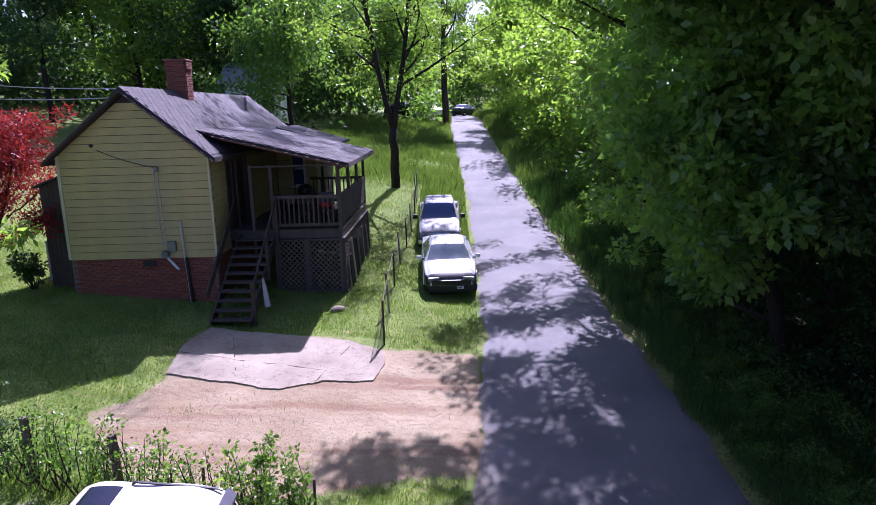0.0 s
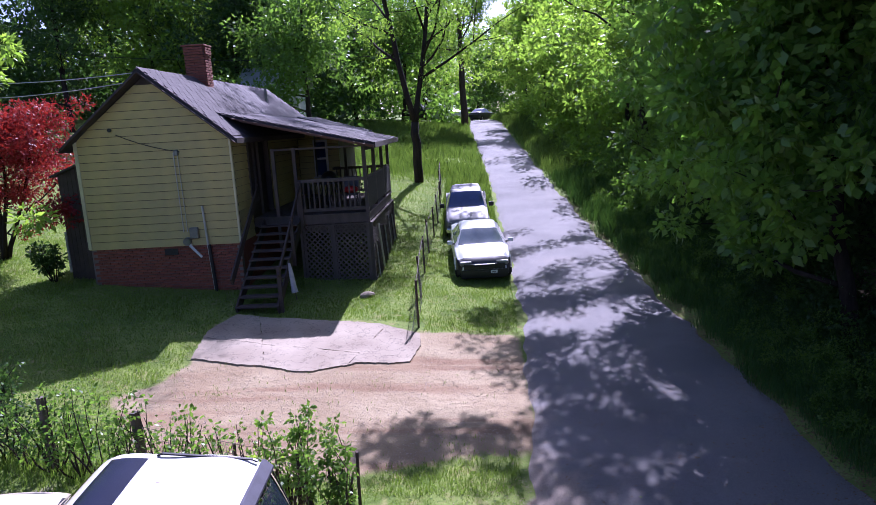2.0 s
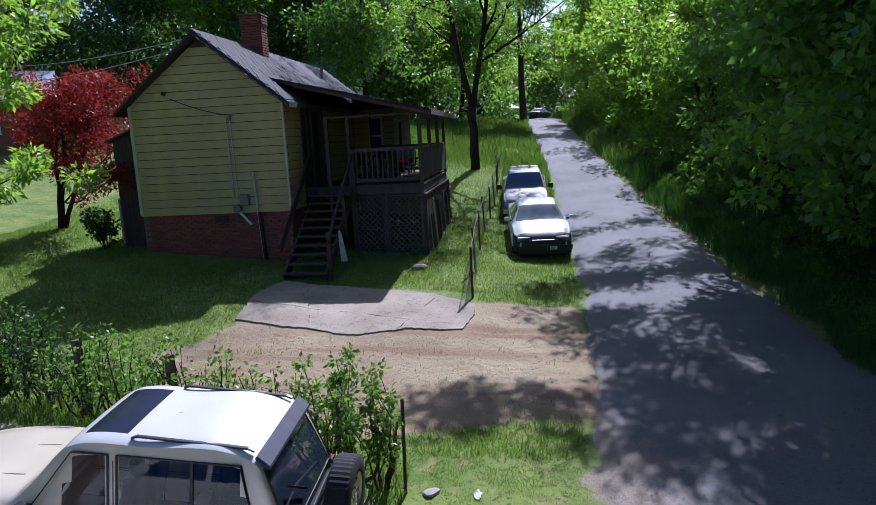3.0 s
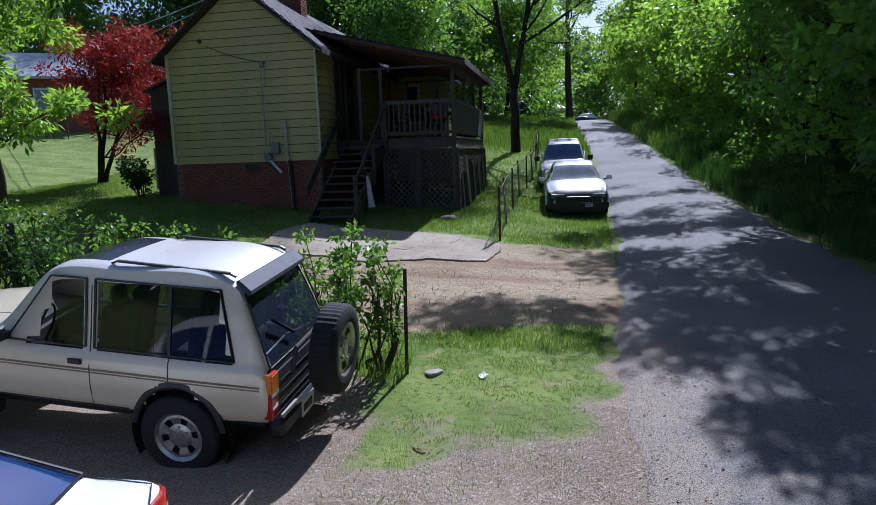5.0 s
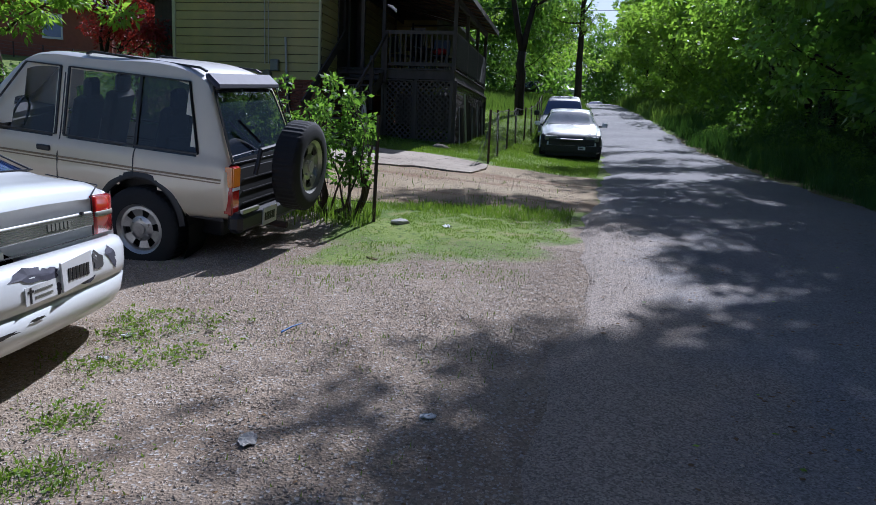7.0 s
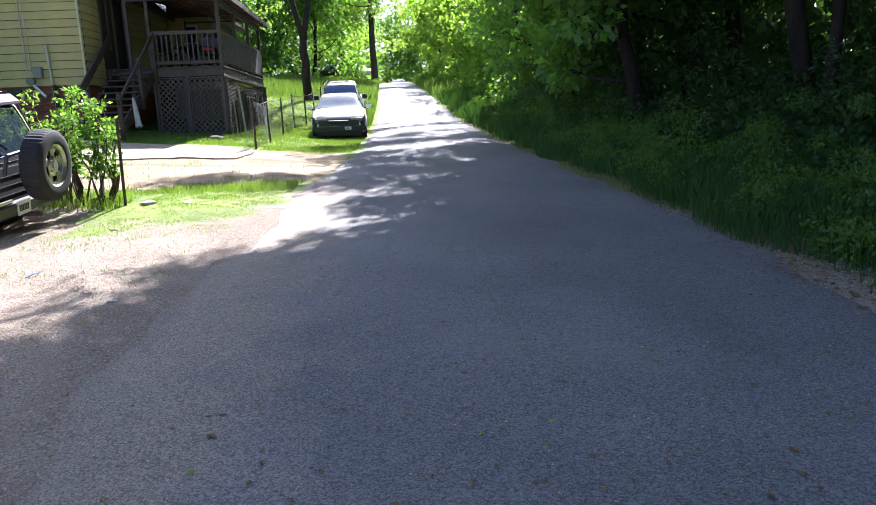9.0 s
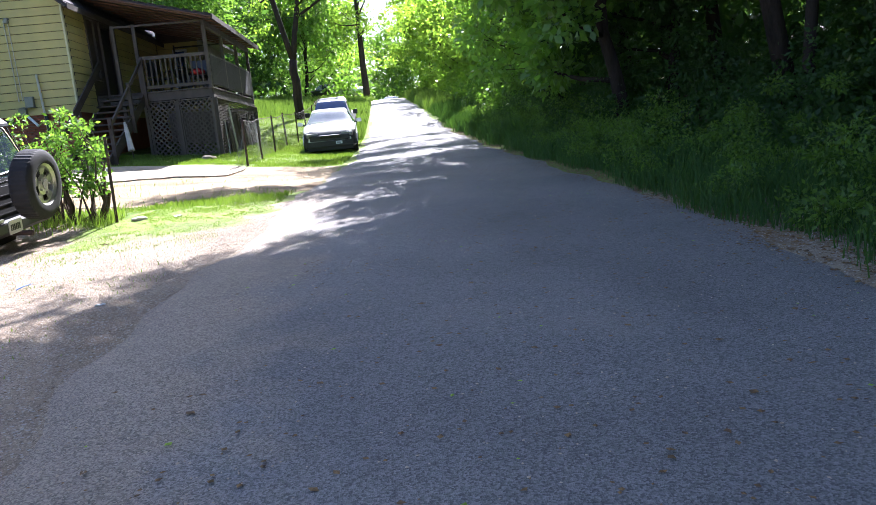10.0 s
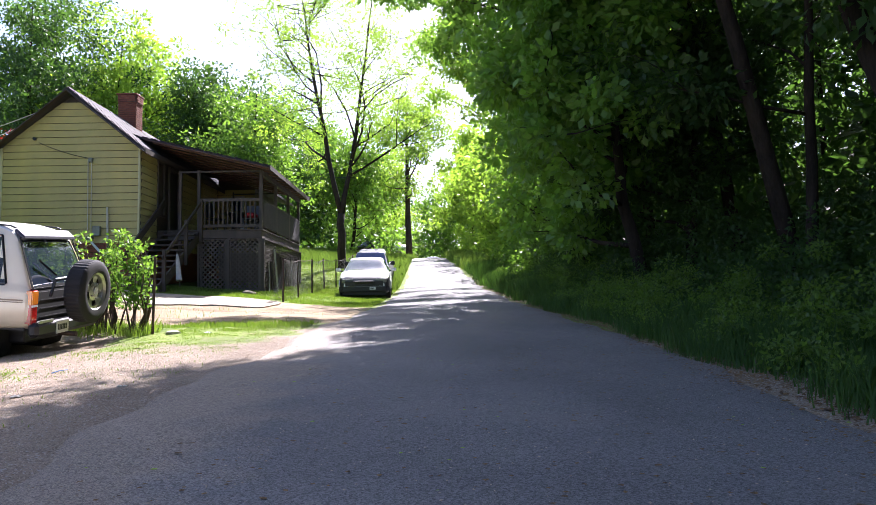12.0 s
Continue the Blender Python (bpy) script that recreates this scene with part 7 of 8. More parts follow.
def build_hedge_fence():
    root = thing("garden_fence", (HA[0], HA[1], gz(*HA)), 0, "old wire garden fence on rusty and wooden posts", "fence")
    for k, x in enumerate((-1.40, -2.2, -3.1, -4.55, -6.2, -8.0, -10.0)):
        y = hedge_y(x)
        g0 = gz(x, y)
        b = bmesh.new()
        if k in (0, 1, 2):
            rod(b, [(x, y, g0 - 0.1), (x + 0.03, y - 0.01, g0 + (1.12 if k == 0 else 0.95))], 0.020, 7)
        else:
            bar(b, (x, y, g0 - 0.1), (x - 0.05, y + 0.02, g0 + 1.15), 0.10, 0.09)
        wpart("post", b, "rust" if k < 3 else "wood", root)
    v = []
    for h in np.arange(0.05, 1.0, 0.15):
        pts = [(x, hedge_y(x), gz(x, hedge_y(x)) + h) for x in np.linspace(-1.4, -11, 40)]
        for p, q in zip(pts, pts[1:]):
            v += [(p[0], p[1], p[2] - 0.003), (q[0], q[1], q[2] - 0.003), (q[0], q[1], q[2] + 0.003), (p[0], p[1], p[2] + 0.003)]
    for x in np.arange(-11, -1.4, 0.10):
        y, g0 = hedge_y(x), gz(x, hedge_y(x))
        v += [(x - 0.0025, y, g0), (x + 0.0025, y, g0), (x + 0.0025, y, g0 + 0.95), (x - 0.0025, y, g0 + 0.95)]
    m = quads("wire_mesh", np.array(v), "wire", root)
    m.matrix_parent_inverse = root.matrix_basis.inverted()
    tagged(m, kind="stuff")


build_hedge_fence()


def bush(name, spots, leaves, size, mat, label, seed, stems=10, category="bush", slim=0.55, group=""):
    """A shrub: thin stems from the ground and leaf clumps; spots are (x, y, height, radius)."""
    rng = np.random.default_rng(seed)
    x0, y0 = spots[0][0], spots[0][1]
    root = thing(name, (x0, y0, gz(x0, y0)), 0, label, category, group)
    bm = bmesh.new()
    c, r = [], []
    for x, y, h, rad in spots:
        g0 = gz(x, y)
        for _ in range(stems):
            a, d = rng.uniform(0, 2 * math.pi), rad * rng.random() ** 0.5
            e = (x + d * math.cos(a), y + d * math.sin(a), g0 + h * rng.uniform(0.5, 1.0))
            q = limb(bm, (x + 0.15 * d * math.cos(a), y + 0.15 * d * math.sin(a), g0 - 0.03), e, 0.016, 0.004, rng, 0.15, 4, 4)
            for p in q[2:]:
                c.append(tuple(p))
                r.append(rad * rng.uniform(0.20, 0.42))
    if name == "fence_bush":
        for x, y, h, rad in spots:
            limb(bm, (x, y, gz(x, y) - 0.03), (x - 0.1, y, gz(x, y) + 0.75), 0.045, 0.02, rng, 0.25, 6, 7)
            limb(bm, (x + 0.05, y, gz(x, y) - 0.03), (x + 0.22, y, gz(x, y) + 0.8), 0.03, 0.012, rng, 0.25, 6, 6)
    wpart("stem", bm, "bark_dark" if name != "fence_bush" else "bark", root)
    cr = quads("leaves", leaf_cloud(c, r, leaves, size, rng, slim=slim), mat, root)
    cr.matrix_parent_inverse = root.matrix_basis.inverted()
    return root


# the leafy bush at the end of the fence, and vines along it
bush("fence_bush", [(-1.68, 7.95, 1.50, 0.38), (-2.0, 8.0, 1.55, 0.36), (-2.35, 8.15, 1.42, 0.36)], 2700, 0.068, "leaf", "bright green leafy bush at the end of the garden fence", 21, stems=7)
for k, (x, h, rad, n, mat) in enumerate([(-2.9, 1.3, 0.35, 420, "leaf_light"), (-3.6, 1.38, 0.42, 560, "leaf"), (-4.4, 1.42, 0.45, 800, "leaf"), (-5.3, 1.45, 0.5, 1100, "leaf"), (-6.2, 1.45, 0.55, 1300, "leaf"),
                                         (-7.1, 1.35, 0.55, 1200, "leaf_dark"), (-8.0, 1.4, 0.6, 2600, "leaf_dark"), (-9.0, 1.3, 0.7, 2600, "leaf"), (-10.0, 1.5, 0.8, 2800, "leaf_dark"), (-11.2, 1.9, 0.9, 3000, "leaf")]):
    bush("hedge_vine", [(x, hedge_y(x), h, rad), (x + 0.45, hedge_y(x + 0.45), h * 0.9, rad * 0.9)], int(n * 0.8), 0.075, mat, "climbing vine grown through the garden fence", 30 + k, stems=7, group="vines on the garden fence")
bush("tall_shrub", [(-12.6, 11.0, 3.0, 1.2), (-13.6, 12.0, 3.4, 1.3)], 7000, 0.12, "leaf_dark", "tall dense dark shrub beside the garden fence", 51, stems=14)
# clump added for the dark shade and low maple leaves at the corner
bush("corner_shade_clump", [(-10.9, 17.4, 1.1, 0.5)], 1300, 0.10, "leaf_dark", "dark leaf clump standing for shade and low maple leaves", 52, stems=9)
tree("side_tree", -12.6, 14.6, 7.4, 0.12, 2.9, 17000, 0.20, "leaf_light", "pale green tree with drooping foliage beside the maple", 53, low=0.30, clumps=55, clump_r=0.55, slim=0.36)


def build_service():
    """Meter box, conduits and pipes on the gable wall."""
    y = HY0 - 0.03
    root = thing("electric_service", (-7.09, y, 2.9), 0, "electric meter box with conduit on the yellow gable", "utility box")
    b = bmesh.new()
    rod(b, [(-7.22, y, 4.98), (-7.20, y, 2.95)], 0.013, 6)
    rod(b, [(-7.12, y, 4.98), (-7.10, y, 2.95)], 0.010, 6)
    rod(b, [(-7.22, y, 4.98), (-7.07, y, 4.98)], 0.010, 6)
    wpart("conduit", b, "pvc", root, "thin painted conduit")
    wpart("weather_head", box((0.12, 0.07, 0.14), (-7.14, y - 0.02, 4.97), bevel=0.02), "metal_grey", root)
    wpart("meter_box", box((0.22, 0.10, 0.28), (-6.92, y - 0.03, 2.92), bevel=0.012), "metal_grey", root, "grey meter box")
    b = bmesh.new()
    rod(b, [(-6.64, y - 0.02, 3.60), (-6.60, y - 0.03, 2.62), (-6.54, y - 0.03, gz(-6.54, y) - 0.05)], 0.030, 8)
    pp = thing("vent_pipe", (-6.59, y - 0.03, gz(-6.54, y)), 0, "pale plastic pipe down the gable into the ground", "pipe")
    wpart("pipe", b, "pvc", pp)
    b = bmesh.new()
    rod(b, [(-6.57, y - 0.035, 2.60), (-6.51, y - 0.035, gz(-6.54, y) - 0.05)], 0.045, 8)
    wpart("lower_pipe", b, "black", pp, "black lower pipe")
    dr = thing("drain_elbow", (-6.99, y, 2.5), 0, "white plastic drain elbow through the foundation", "pipe")
    b = bmesh.new()
    rod(b, [(-7.06, y + 0.02, 2.62), (-7.04, y - 0.08, 2.60), (-6.76, y - 0.12, 2.30)], 0.035, 8)
    wpart("pipe", b, "white", dr)
    dv = thing("foundation_vent", (-7.59, y, 2.45), 0, "dark vent in the brick foundation", "vent")
    wpart("grille", box((0.34, 0.03, 0.16), (-7.59, y + 0.0, 2.45)), "black", dv)
    di = thing("dryer_hood", (-7.12, y, 2.72), 0, "grey round hood on the gable wall", "vent")
    b = bmesh.new()
    rod(b, [(-7.12, y + 0.02, 2.72), (-7.12, y - 0.10, 2.70)], 0.10, 12)
    wpart("hood", b, "metal_grey", di)
    gv = thing("gable_vent", (-8.76, y, 5.55), 0, "small dark round hole high on the gable", "vent")
    b = bmesh.new()
    rod(b, [(-8.76, y + 0.0, 5.62), (-8.76, y - 0.04, 5.62)], 0.05, 10)
    wpart("rim", b, "black", gv)
    for k, (pa, pb, sag, r, mat) in enumerate((((-28.8, 35.6, 9.3), (-8.3, 18.2, 7.08), 0.3, 0.014, "cable_pale"), ((-28.6, 35.6, 8.4), (-8.5, 18.2, 6.85), 0.3, 0.014, "cable_pale"), ((-8.62, HY0 - 0.06, 5.5), (-7.05, HY0 - 0.06, 5.0), 0.06, 0.010, "cable"),
                                               ((-34, 60, 15.5), (4, 66, 13.5), 1.0, 0.02, "cable"), ((-34, 46, 12.6), (-3, 48, 10.2), 0.8, 0.02, "cable"))):
        pa, pb = Vector(pa), Vector(pb)
        b = bmesh.new()
        rod(b, [pa.lerp(pb, f) - Vector((0, 0, sag * 4 * f * (1 - f))) for f in np.linspace(0, 1, 16)], r, 5)
        w = thing("overhead_wire", tuple(pb), 0, "sagging overhead service wire", "wire", "overhead wires")
        wpart("cable", b, mat, w)


build_service()


def build_porch_things():
    d = DECK
    t = thing("patio_table", (-3.9, 20.4, d), 0, "dark metal patio table on the porch", "table")
    b = bmesh.new()
    rod(b, [(-3.9, 20.4, d + 0.70), (-3.9, 20.4, d + 0.73)], 0.48, 20)
    wpart("tabletop", b, "black", t)
    for a in range(4):
        b = bmesh.new()
        c, s = math.cos(a * 1.57 + 0.7), math.sin(a * 1.57 + 0.7)
        bar(b, (-3.9 + 0.38 * c, 20.4 + 0.38 * s, d), (-3.9 + 0.30 * c, 20.4 + 0.30 * s, d + 0.70), 0.03, 0.03)
        wpart("leg", b, "black", t)
    ch = thing("patio_chair", (-3.2, 19.6, d), 0, "dark metal patio chair on the porch", "chair", "porch chairs")
    wpart("seat", box((0.46, 0.46, 0.04), (-3.2, 19.6, d + 0.43), bevel=0.01), "black", ch)
    wpart("backrest", box((0.46, 0.03, 0.42), (-3.2, 19.82, d + 0.70), Matrix.Rotation(-0.15, 3, "X"), 0.01), "black", ch)
    for sx in (-0.2, 0.2):
        for sy in (-0.2, 0.2):
            wpart("leg", box((0.03, 0.03, 0.42), (-3.2 + sx, 19.6 + sy, d + 0.21)), "black", ch)
    copy_thing(ch, pose(-4.3, 19.5, d, 0, 0, 140))
    g = thing("charcoal_grill", (-4.2, 21.6, d), 0, "black kettle grill with a domed lid", "grill")
    b = bmesh.new()
    bmesh.ops.create_uvsphere(b, u_segments=16, v_segments=10, radius=0.27, matrix=Matrix.Translation((-4.2, 21.6, d + 0.78)) @ Matrix.Diagonal((1, 1, 0.8, 1)))
    wpart("kettle", b, "black", g, smooth=True)
    for a in range(3):
        b = bmesh.new()
        bar(b, (-4.2 + 0.25 * math.cos(a * 2.1), 21.6 + 0.25 * math.sin(a * 2.1), d), (-4.2 + 0.12 * math.cos(a * 2.1), 21.6 + 0.12 * math.sin(a * 2.1), d + 0.62), 0.025, 0.025)
        wpart("leg", b, "metal_grey", g)
    rc = thing("red_cushion", (-3.22, 19.6, d + 0.45), 0, "bright red cushion on the patio chair", "cushion")
    b = bmesh.new()
    bmesh.ops.create_uvsphere(b, u_segments=14, v_segments=8, radius=0.2, matrix=Matrix.Translation((-3.2, 19.6, d + 0.55)) @ Matrix.Diagonal((1.1, 0.9, 0.55, 1)))
    wpart("cover", b, "red_plastic", rc, smooth=True)
    pt = thing("potted_plant", (-2.85, 20.4, d), 0, "leafy plant in a dark pot on the porch", "plant")
    b = bmesh.new()
    rod(b, [(-2.9, 21.2, d), (-2.9, 21.2, d + 0.28)], [0.11, 0.16], 12)
    wpart("pot", b, "wood_brown", pt)
    rng = np.random.default_rng(3)
    q = quads("leaves", leaf_cloud([(-2.9, 21.2, d + 0.45), (-2.9, 21.2, d + 0.6)], [0.22, 0.2], 160, 0.12, rng), "leaf_dark", pt)
    q.matrix_parent_inverse = pt.matrix_basis.inverted()
    # mop leaning at the foot of the stairs
    zz = gz(-4.2, 16.35)
    m = thing("mop", (-4.2, 16.3, zz), 0, "white string mop leaning on the stair rail", "mop")
    b = bmesh.new()
    rod(b, [(-4.18, 16.25, zz + 0.12), (-4.36, 16.45, zz + 1.15)], 0.012, 6)
    wpart("stick", b, "wood", m)
    b = bmesh.new()
    rod(b, [(-4.33, 16.40, zz + 1.02), (-4.30, 16.38, zz + 0.80), (-4.25, 16.32, zz + 0.45), (-4.22, 16.28, zz + 0.30)], [0.03, 0.055, 0.07, 0.085], 9)
    wpart("mop_head", b, "cloth", m)


build_porch_things()


def lump(name, x, y, size, mat, label, category, seed, sink=0.3):
    rng = np.random.default_rng(seed)
    bm = bmesh.new()
    bmesh.ops.create_icosphere(bm, subdivisions=2, radius=0.5)
    for v in bm.verts:
        v.co *= 1 + 0.18 * math.sin(5 * v.co.x + seed) * math.cos(6 * v.co.y) + 0.06 * rng.normal()
        v.co = Vector((v.co.x * size[0], v.co.y * size[1], v.co.z * size[2]))
    ob = obj(name, bm, mat)
    ob.matrix_world = pose(x, y, gz(x, y) + size[2] * (0.5 - sink), 0, 0, seed * 40)
    return tagged(ob, label, category)


lump("stone", -1.11, 7.85, (0.22, 0.16, 0.07), "stone", "pale flat stone in the grass", "stone", 1)


def scrap(x, y, size, mat, label, seed):
    """A thin crumpled sheet lying on the ground."""
    rng = np.random.default_rng(seed)
    n = 7
    bm = bmesh.new()
    grid = []
    for i in range(n):
        for j in range(n):
            u, v = i / (n - 1) - 0.5, j / (n - 1) - 0.5
            r = 1 - 0.35 * abs(u * v) * 4 + 0.10 * rng.normal()
            grid.append(bm.verts.new((u * size[0] * r, v * size[1] * r, 0.006 + size[2] * abs(rng.normal()) * 0.6)))
    top = [bm.faces.new((grid[i * n + j], grid[(i + 1) * n + j], grid[(i + 1) * n + j + 1], grid[i * n + j + 1])) for i in range(n - 1) for j in range(n - 1)]
    low = bmesh.ops.extrude_face_region(bm, geom=top)
    for v in low["geom"]:
        if isinstance(v, bmesh.types.BMVert):
            v.co.z -= 0.004
    bmesh.ops.recalc_face_normals(bm, faces=bm.faces)
    ob = obj("litter", bm, mat)
    ob.matrix_world = pose(x, y, gz(x, y), 0, 0, seed * 47)
    return tagged(ob, label, "litter")


scrap(-0.59, 7.83, (0.20, 0.09, 0.018), "paper", "crumpled white litter on the grass", 2)
scrap(-0.92, 6.25, (0.17, 0.035, 0.006), "litter_leaf", "rusty brown scrap on the gravel", 3)
scrap(0.17, 3.52, (0.075, 0.05, 0.006), "paper", "small flat white scrap on the gravel", 4)
scrap(-1.69, 4.17, (0.08, 0.05, 0.014), "paper", "small pale scrap among the weeds", 5)
scrap(-0.44, 3.15, (0.12, 0.08, 0.007), "stone", "pale crumpled paper lying on the gravel", 6)
scrap(-1.62, 3.88, (0.06, 0.05, 0.012), "paper", "small pale scrap beside the weeds", 8)
lump("stone", -2.6, 17.2, (0.45, 0.3, 0.18), "concrete", "pale concrete block in the grass", "stone", 6)
blue = thing("blue_scrap", (-0.81, 4.39, gz(-0.81, 4.39)), 0, "thin blue plastic scrap on the gravel", "litter")
_b = bmesh.new()
rod(_b, [(-0.84, 4.32, gz(-0.84, 4.32) + 0.015), (-0.81, 4.39, gz(-0.81, 4.39) + 0.022), (-0.785, 4.48, gz(-0.785, 4.48) + 0.015)], [0.006, 0.005, 0.003], 5)
wpart("strip", _b, "blue_plastic", blue)

# houses far behind
def far_house(name, x, y, w, l, h, rise, turn, wallmat, roofmat, label, z=None):
    z = gz(x, y) if z is None else z
    root = empty(name, (x, y, z - 0.3), turn)
    tagged(root, label, "house")
    bm = bmesh.new()
    add_box(bm, (w, l, h), (0, 0, h / 2))
    part("wall", bm, wallmat, root)
    bm = bmesh.new()
    slab_from(bm, [(-w / 2 - 0.4, -l / 2 - 0.4, h - 0.05), (w / 2 + 0.4, -l / 2 - 0.4, h - 0.05), (w / 2 + 0.4, 0, h + rise), (-w / 2 - 0.4, 0, h + rise)], 0.12)
    part("roof", bm, roofmat, root)
    bm = bmesh.new()
    slab_from(bm, [(-w / 2 - 0.4, 0, h + rise), (w / 2 + 0.4, 0, h + rise), (w / 2 + 0.4, l / 2 + 0.4, h - 0.05), (-w / 2 - 0.4, l / 2 + 0.4, h - 0.05)], 0.12)
    part("roof", bm, roofmat, root)
    for k in (-0.28, 0.28):
        win = part("window", box((0.9, 0.06, 1.2), (k * w, -l / 2 - 0.03, h * 0.58)), "white", root)
        part("pane", box((0.75, 0.03, 1.0), (k * w, -l / 2 - 0.06, h * 0.58)), "glass_blue", win)


far_house("far_house", -12.8, 48.5, 3.6, 5.0, 3.97, 1.35, 4, "white", "metal_roof", "pale house with a grey metal roof behind the trees")
far_house("brick_house", -30.0, 32.0, 12.0, 7.0, 2.8, 1.6, 35, "brick", "metal_roof", "low red brick house with a pale roof beyond the lawn")

# ---- grass, weeds and undergrowth ----
def blades(name, x0, x1, y0, y1, count, hmin, hmax, width, mat, label, seed, keep, category="grass", bend=0.35):
    """Bent grass blades, two faces each, kept where keep(x, y) allows."""
    rng = np.random.default_rng(seed)
    x, y = rng.uniform(x0, x1, count), rng.uniform(y0, y1, count)
    k = rng.random(count) < keep(x, y)
    x, y = x[k], y[k]
    n = len(x)
    h = rng.uniform(hmin, hmax, n) * (0.8 + 0.4 * (wob(x, y, 1.3, seed) > 0))
    a, t = rng.uniform(0, 2 * np.pi, n), rng.uniform(0, 2 * np.pi, n)
    z = ground_z(x, y) - 0.005
    b = np.stack([x, y, z], 1)
    w = np.stack([np.cos(a), np.sin(a), 0 * a], 1) * (width * rng.uniform(0.6, 1.3, n))[:, None]
    lean = np.stack([np.cos(t), np.sin(t), 0 * t], 1) * (h * bend * rng.uniform(0.3, 1.4, n))[:, None]
    up = np.stack([0 * h, 0 * h, h], 1)
    mid = b + lean * 0.35 + up * 0.6
    tip = b + lean + up
    v = np.stack([b - w, b + w, mid + w * 0.6, tip, mid - w * 0.6], 1).reshape(-1, 3)
    ob = quads(name, v, mat, None, 5)
    tagged(ob, label, category, kind="stuff")


def in_house(x, y):
    return ((x > HX0 - 0.05) & (x < HX1 + 0.05) & (y > HY0 - 0.02) & (y < HY1)) | ((x > -5.8) & (x < PXR) & (y > PY0) & (y < PY1)) | ((x > -5.65) & (x < -1.0) & (y > 12.75) & (y < 15.3))


def lawn(x, y):
    return (1 - dirt_mask(x, y)) ** 2 * (1 - gravel_mask(x, y)) ** 2 * (~in_house(x, y)) * (x < road_l(y) - 0.05)


blades("lawn_grass", -15, 1.3, 8.6, 22, 230000, 0.025, 0.075, 0.006, "grass", "short mown lawn grass", 1, lawn)
blades("lawn_grass", -16, 1.3, 22, 40, 110000, 0.04, 0.09, 0.007, "grass", "short lawn grass further up the slope", 2, lawn)
blades("grass_patch", -2.6, 0.8, 5.4, 9.2, 60000, 0.008, 0.026, 0.0035, "grass", "bright grass patch beside the gravel", 3, lambda x, y: lawn(x, y) * (0.10 + 0.90 * (wob(x, y, 5.6, 1.0) + 0.9 * wob(x, y, 14.0, 3.0) + 0.35 * (y - 7.2) > 0.0)))
SPOTS = [(-1.81, 4.45, 0.16, 0.9), (-1.41, 4.33, 0.20, 0.7), (-1.69, 4.17, 0.14, 0.8), (-1.55, 3.77, 0.18, 0.9), (-1.25, 3.95, 0.16, 0.5), (-0.95, 2.84, 0.17, 1.0), (-1.15, 2.72, 0.14, 1.0), (-1.3, 3.2, 0.12, 0.5),
         (-0.9, 4.3, 0.22, 0.25), (-0.27, 4.12, 0.30, 0.16), (0.27, 4.26, 0.10, 0.35), (-0.2, 6.2, 0.8, 0.3), (-0.9, 5.6, 0.5, 0.2)]


def lot_growth(x, y):
    """How thickly weeds come up through the gravel: a few ragged spots, thin elsewhere."""
    d = sum(k * np.exp(-((x - a) ** 2 + 1.6 * (y - b) ** 2) / r**2) for a, b, r, k in SPOTS)
    return np.clip(0.012 + d * (0.25 + 0.75 * (wob(x, y, 5.3, 2.0) + 0.8 * wob(x, y, 13.0, 1.0) > 0.0)), 0, 1)


blades("gravel_tufts", -2.6, 0.4, 2.2, 6.8, 60000, 0.010, 0.040, 0.003, "grass", "thin tufts growing through the gravel", 4, lot_growth)
blades("drive_tufts", -6, 0.6, 9.0, 12.8, 9000, 0.03, 0.09, 0.005, "grass", "scattered tufts on the dirt drive", 5, lambda x, y: 0.04 + 0.9 * (np.exp(-(((x + 4.55) / 0.35) ** 2 + ((y - 11.6) / 0.15) ** 2)) + np.exp(-(((x + 0.3) / 0.35) ** 2 + ((y - 10.0) / 0.2) ** 2))))
blades("fence_weeds", -9, -1.4, 7.4, 9.6, 22000, 0.06, 0.28, 0.006, "grass", "long grass along the garden fence", 6, lambda x, y: np.exp(-((y - (7.9 + (-1.4 - x) * 0.316)) / 0.35) ** 2))
blades("field_weeds", -9, 1.2, 33.5, 64, 90000, 0.15, 0.5, 0.010, "weed_light", "tall weeds in the field beside the lane", 7, lambda x, y: (x < road_l(y)) * (0.35 + 0.65 * (wob(x, y, 0.6, 3.0) > -0.2)), "weeds")
blades("field_weeds", -0.9, 1.2, 24, 34, 12000, 0.10, 0.40, 0.010, "weed_light", "weeds along the edge of the lane", 8, lambda x, y: 0.7 + 0 * x, "weeds")
blades("verge_grass", 4.8, 8.2, -4, 14, 90000, 0.04, 0.30, 0.006, "weed", "tall grass on the verge below the wood", 9, lambda x, y: smooth01(-0.15, 0.25, x - road_r(y) + 0.2 * wob(x, y, 1.5, 2.0)), "grass")
blades("verge_grass", 4.2, 8.2, 14, 34, 68000, 0.12, 0.50, 0.009, "weed", "tall grass on the verge further up", 10, lambda x, y: smooth01(-0.1, 0.5, x - road_r(y) + 0.2 * wob(x, y, 1.5, 2.0)), "grass")
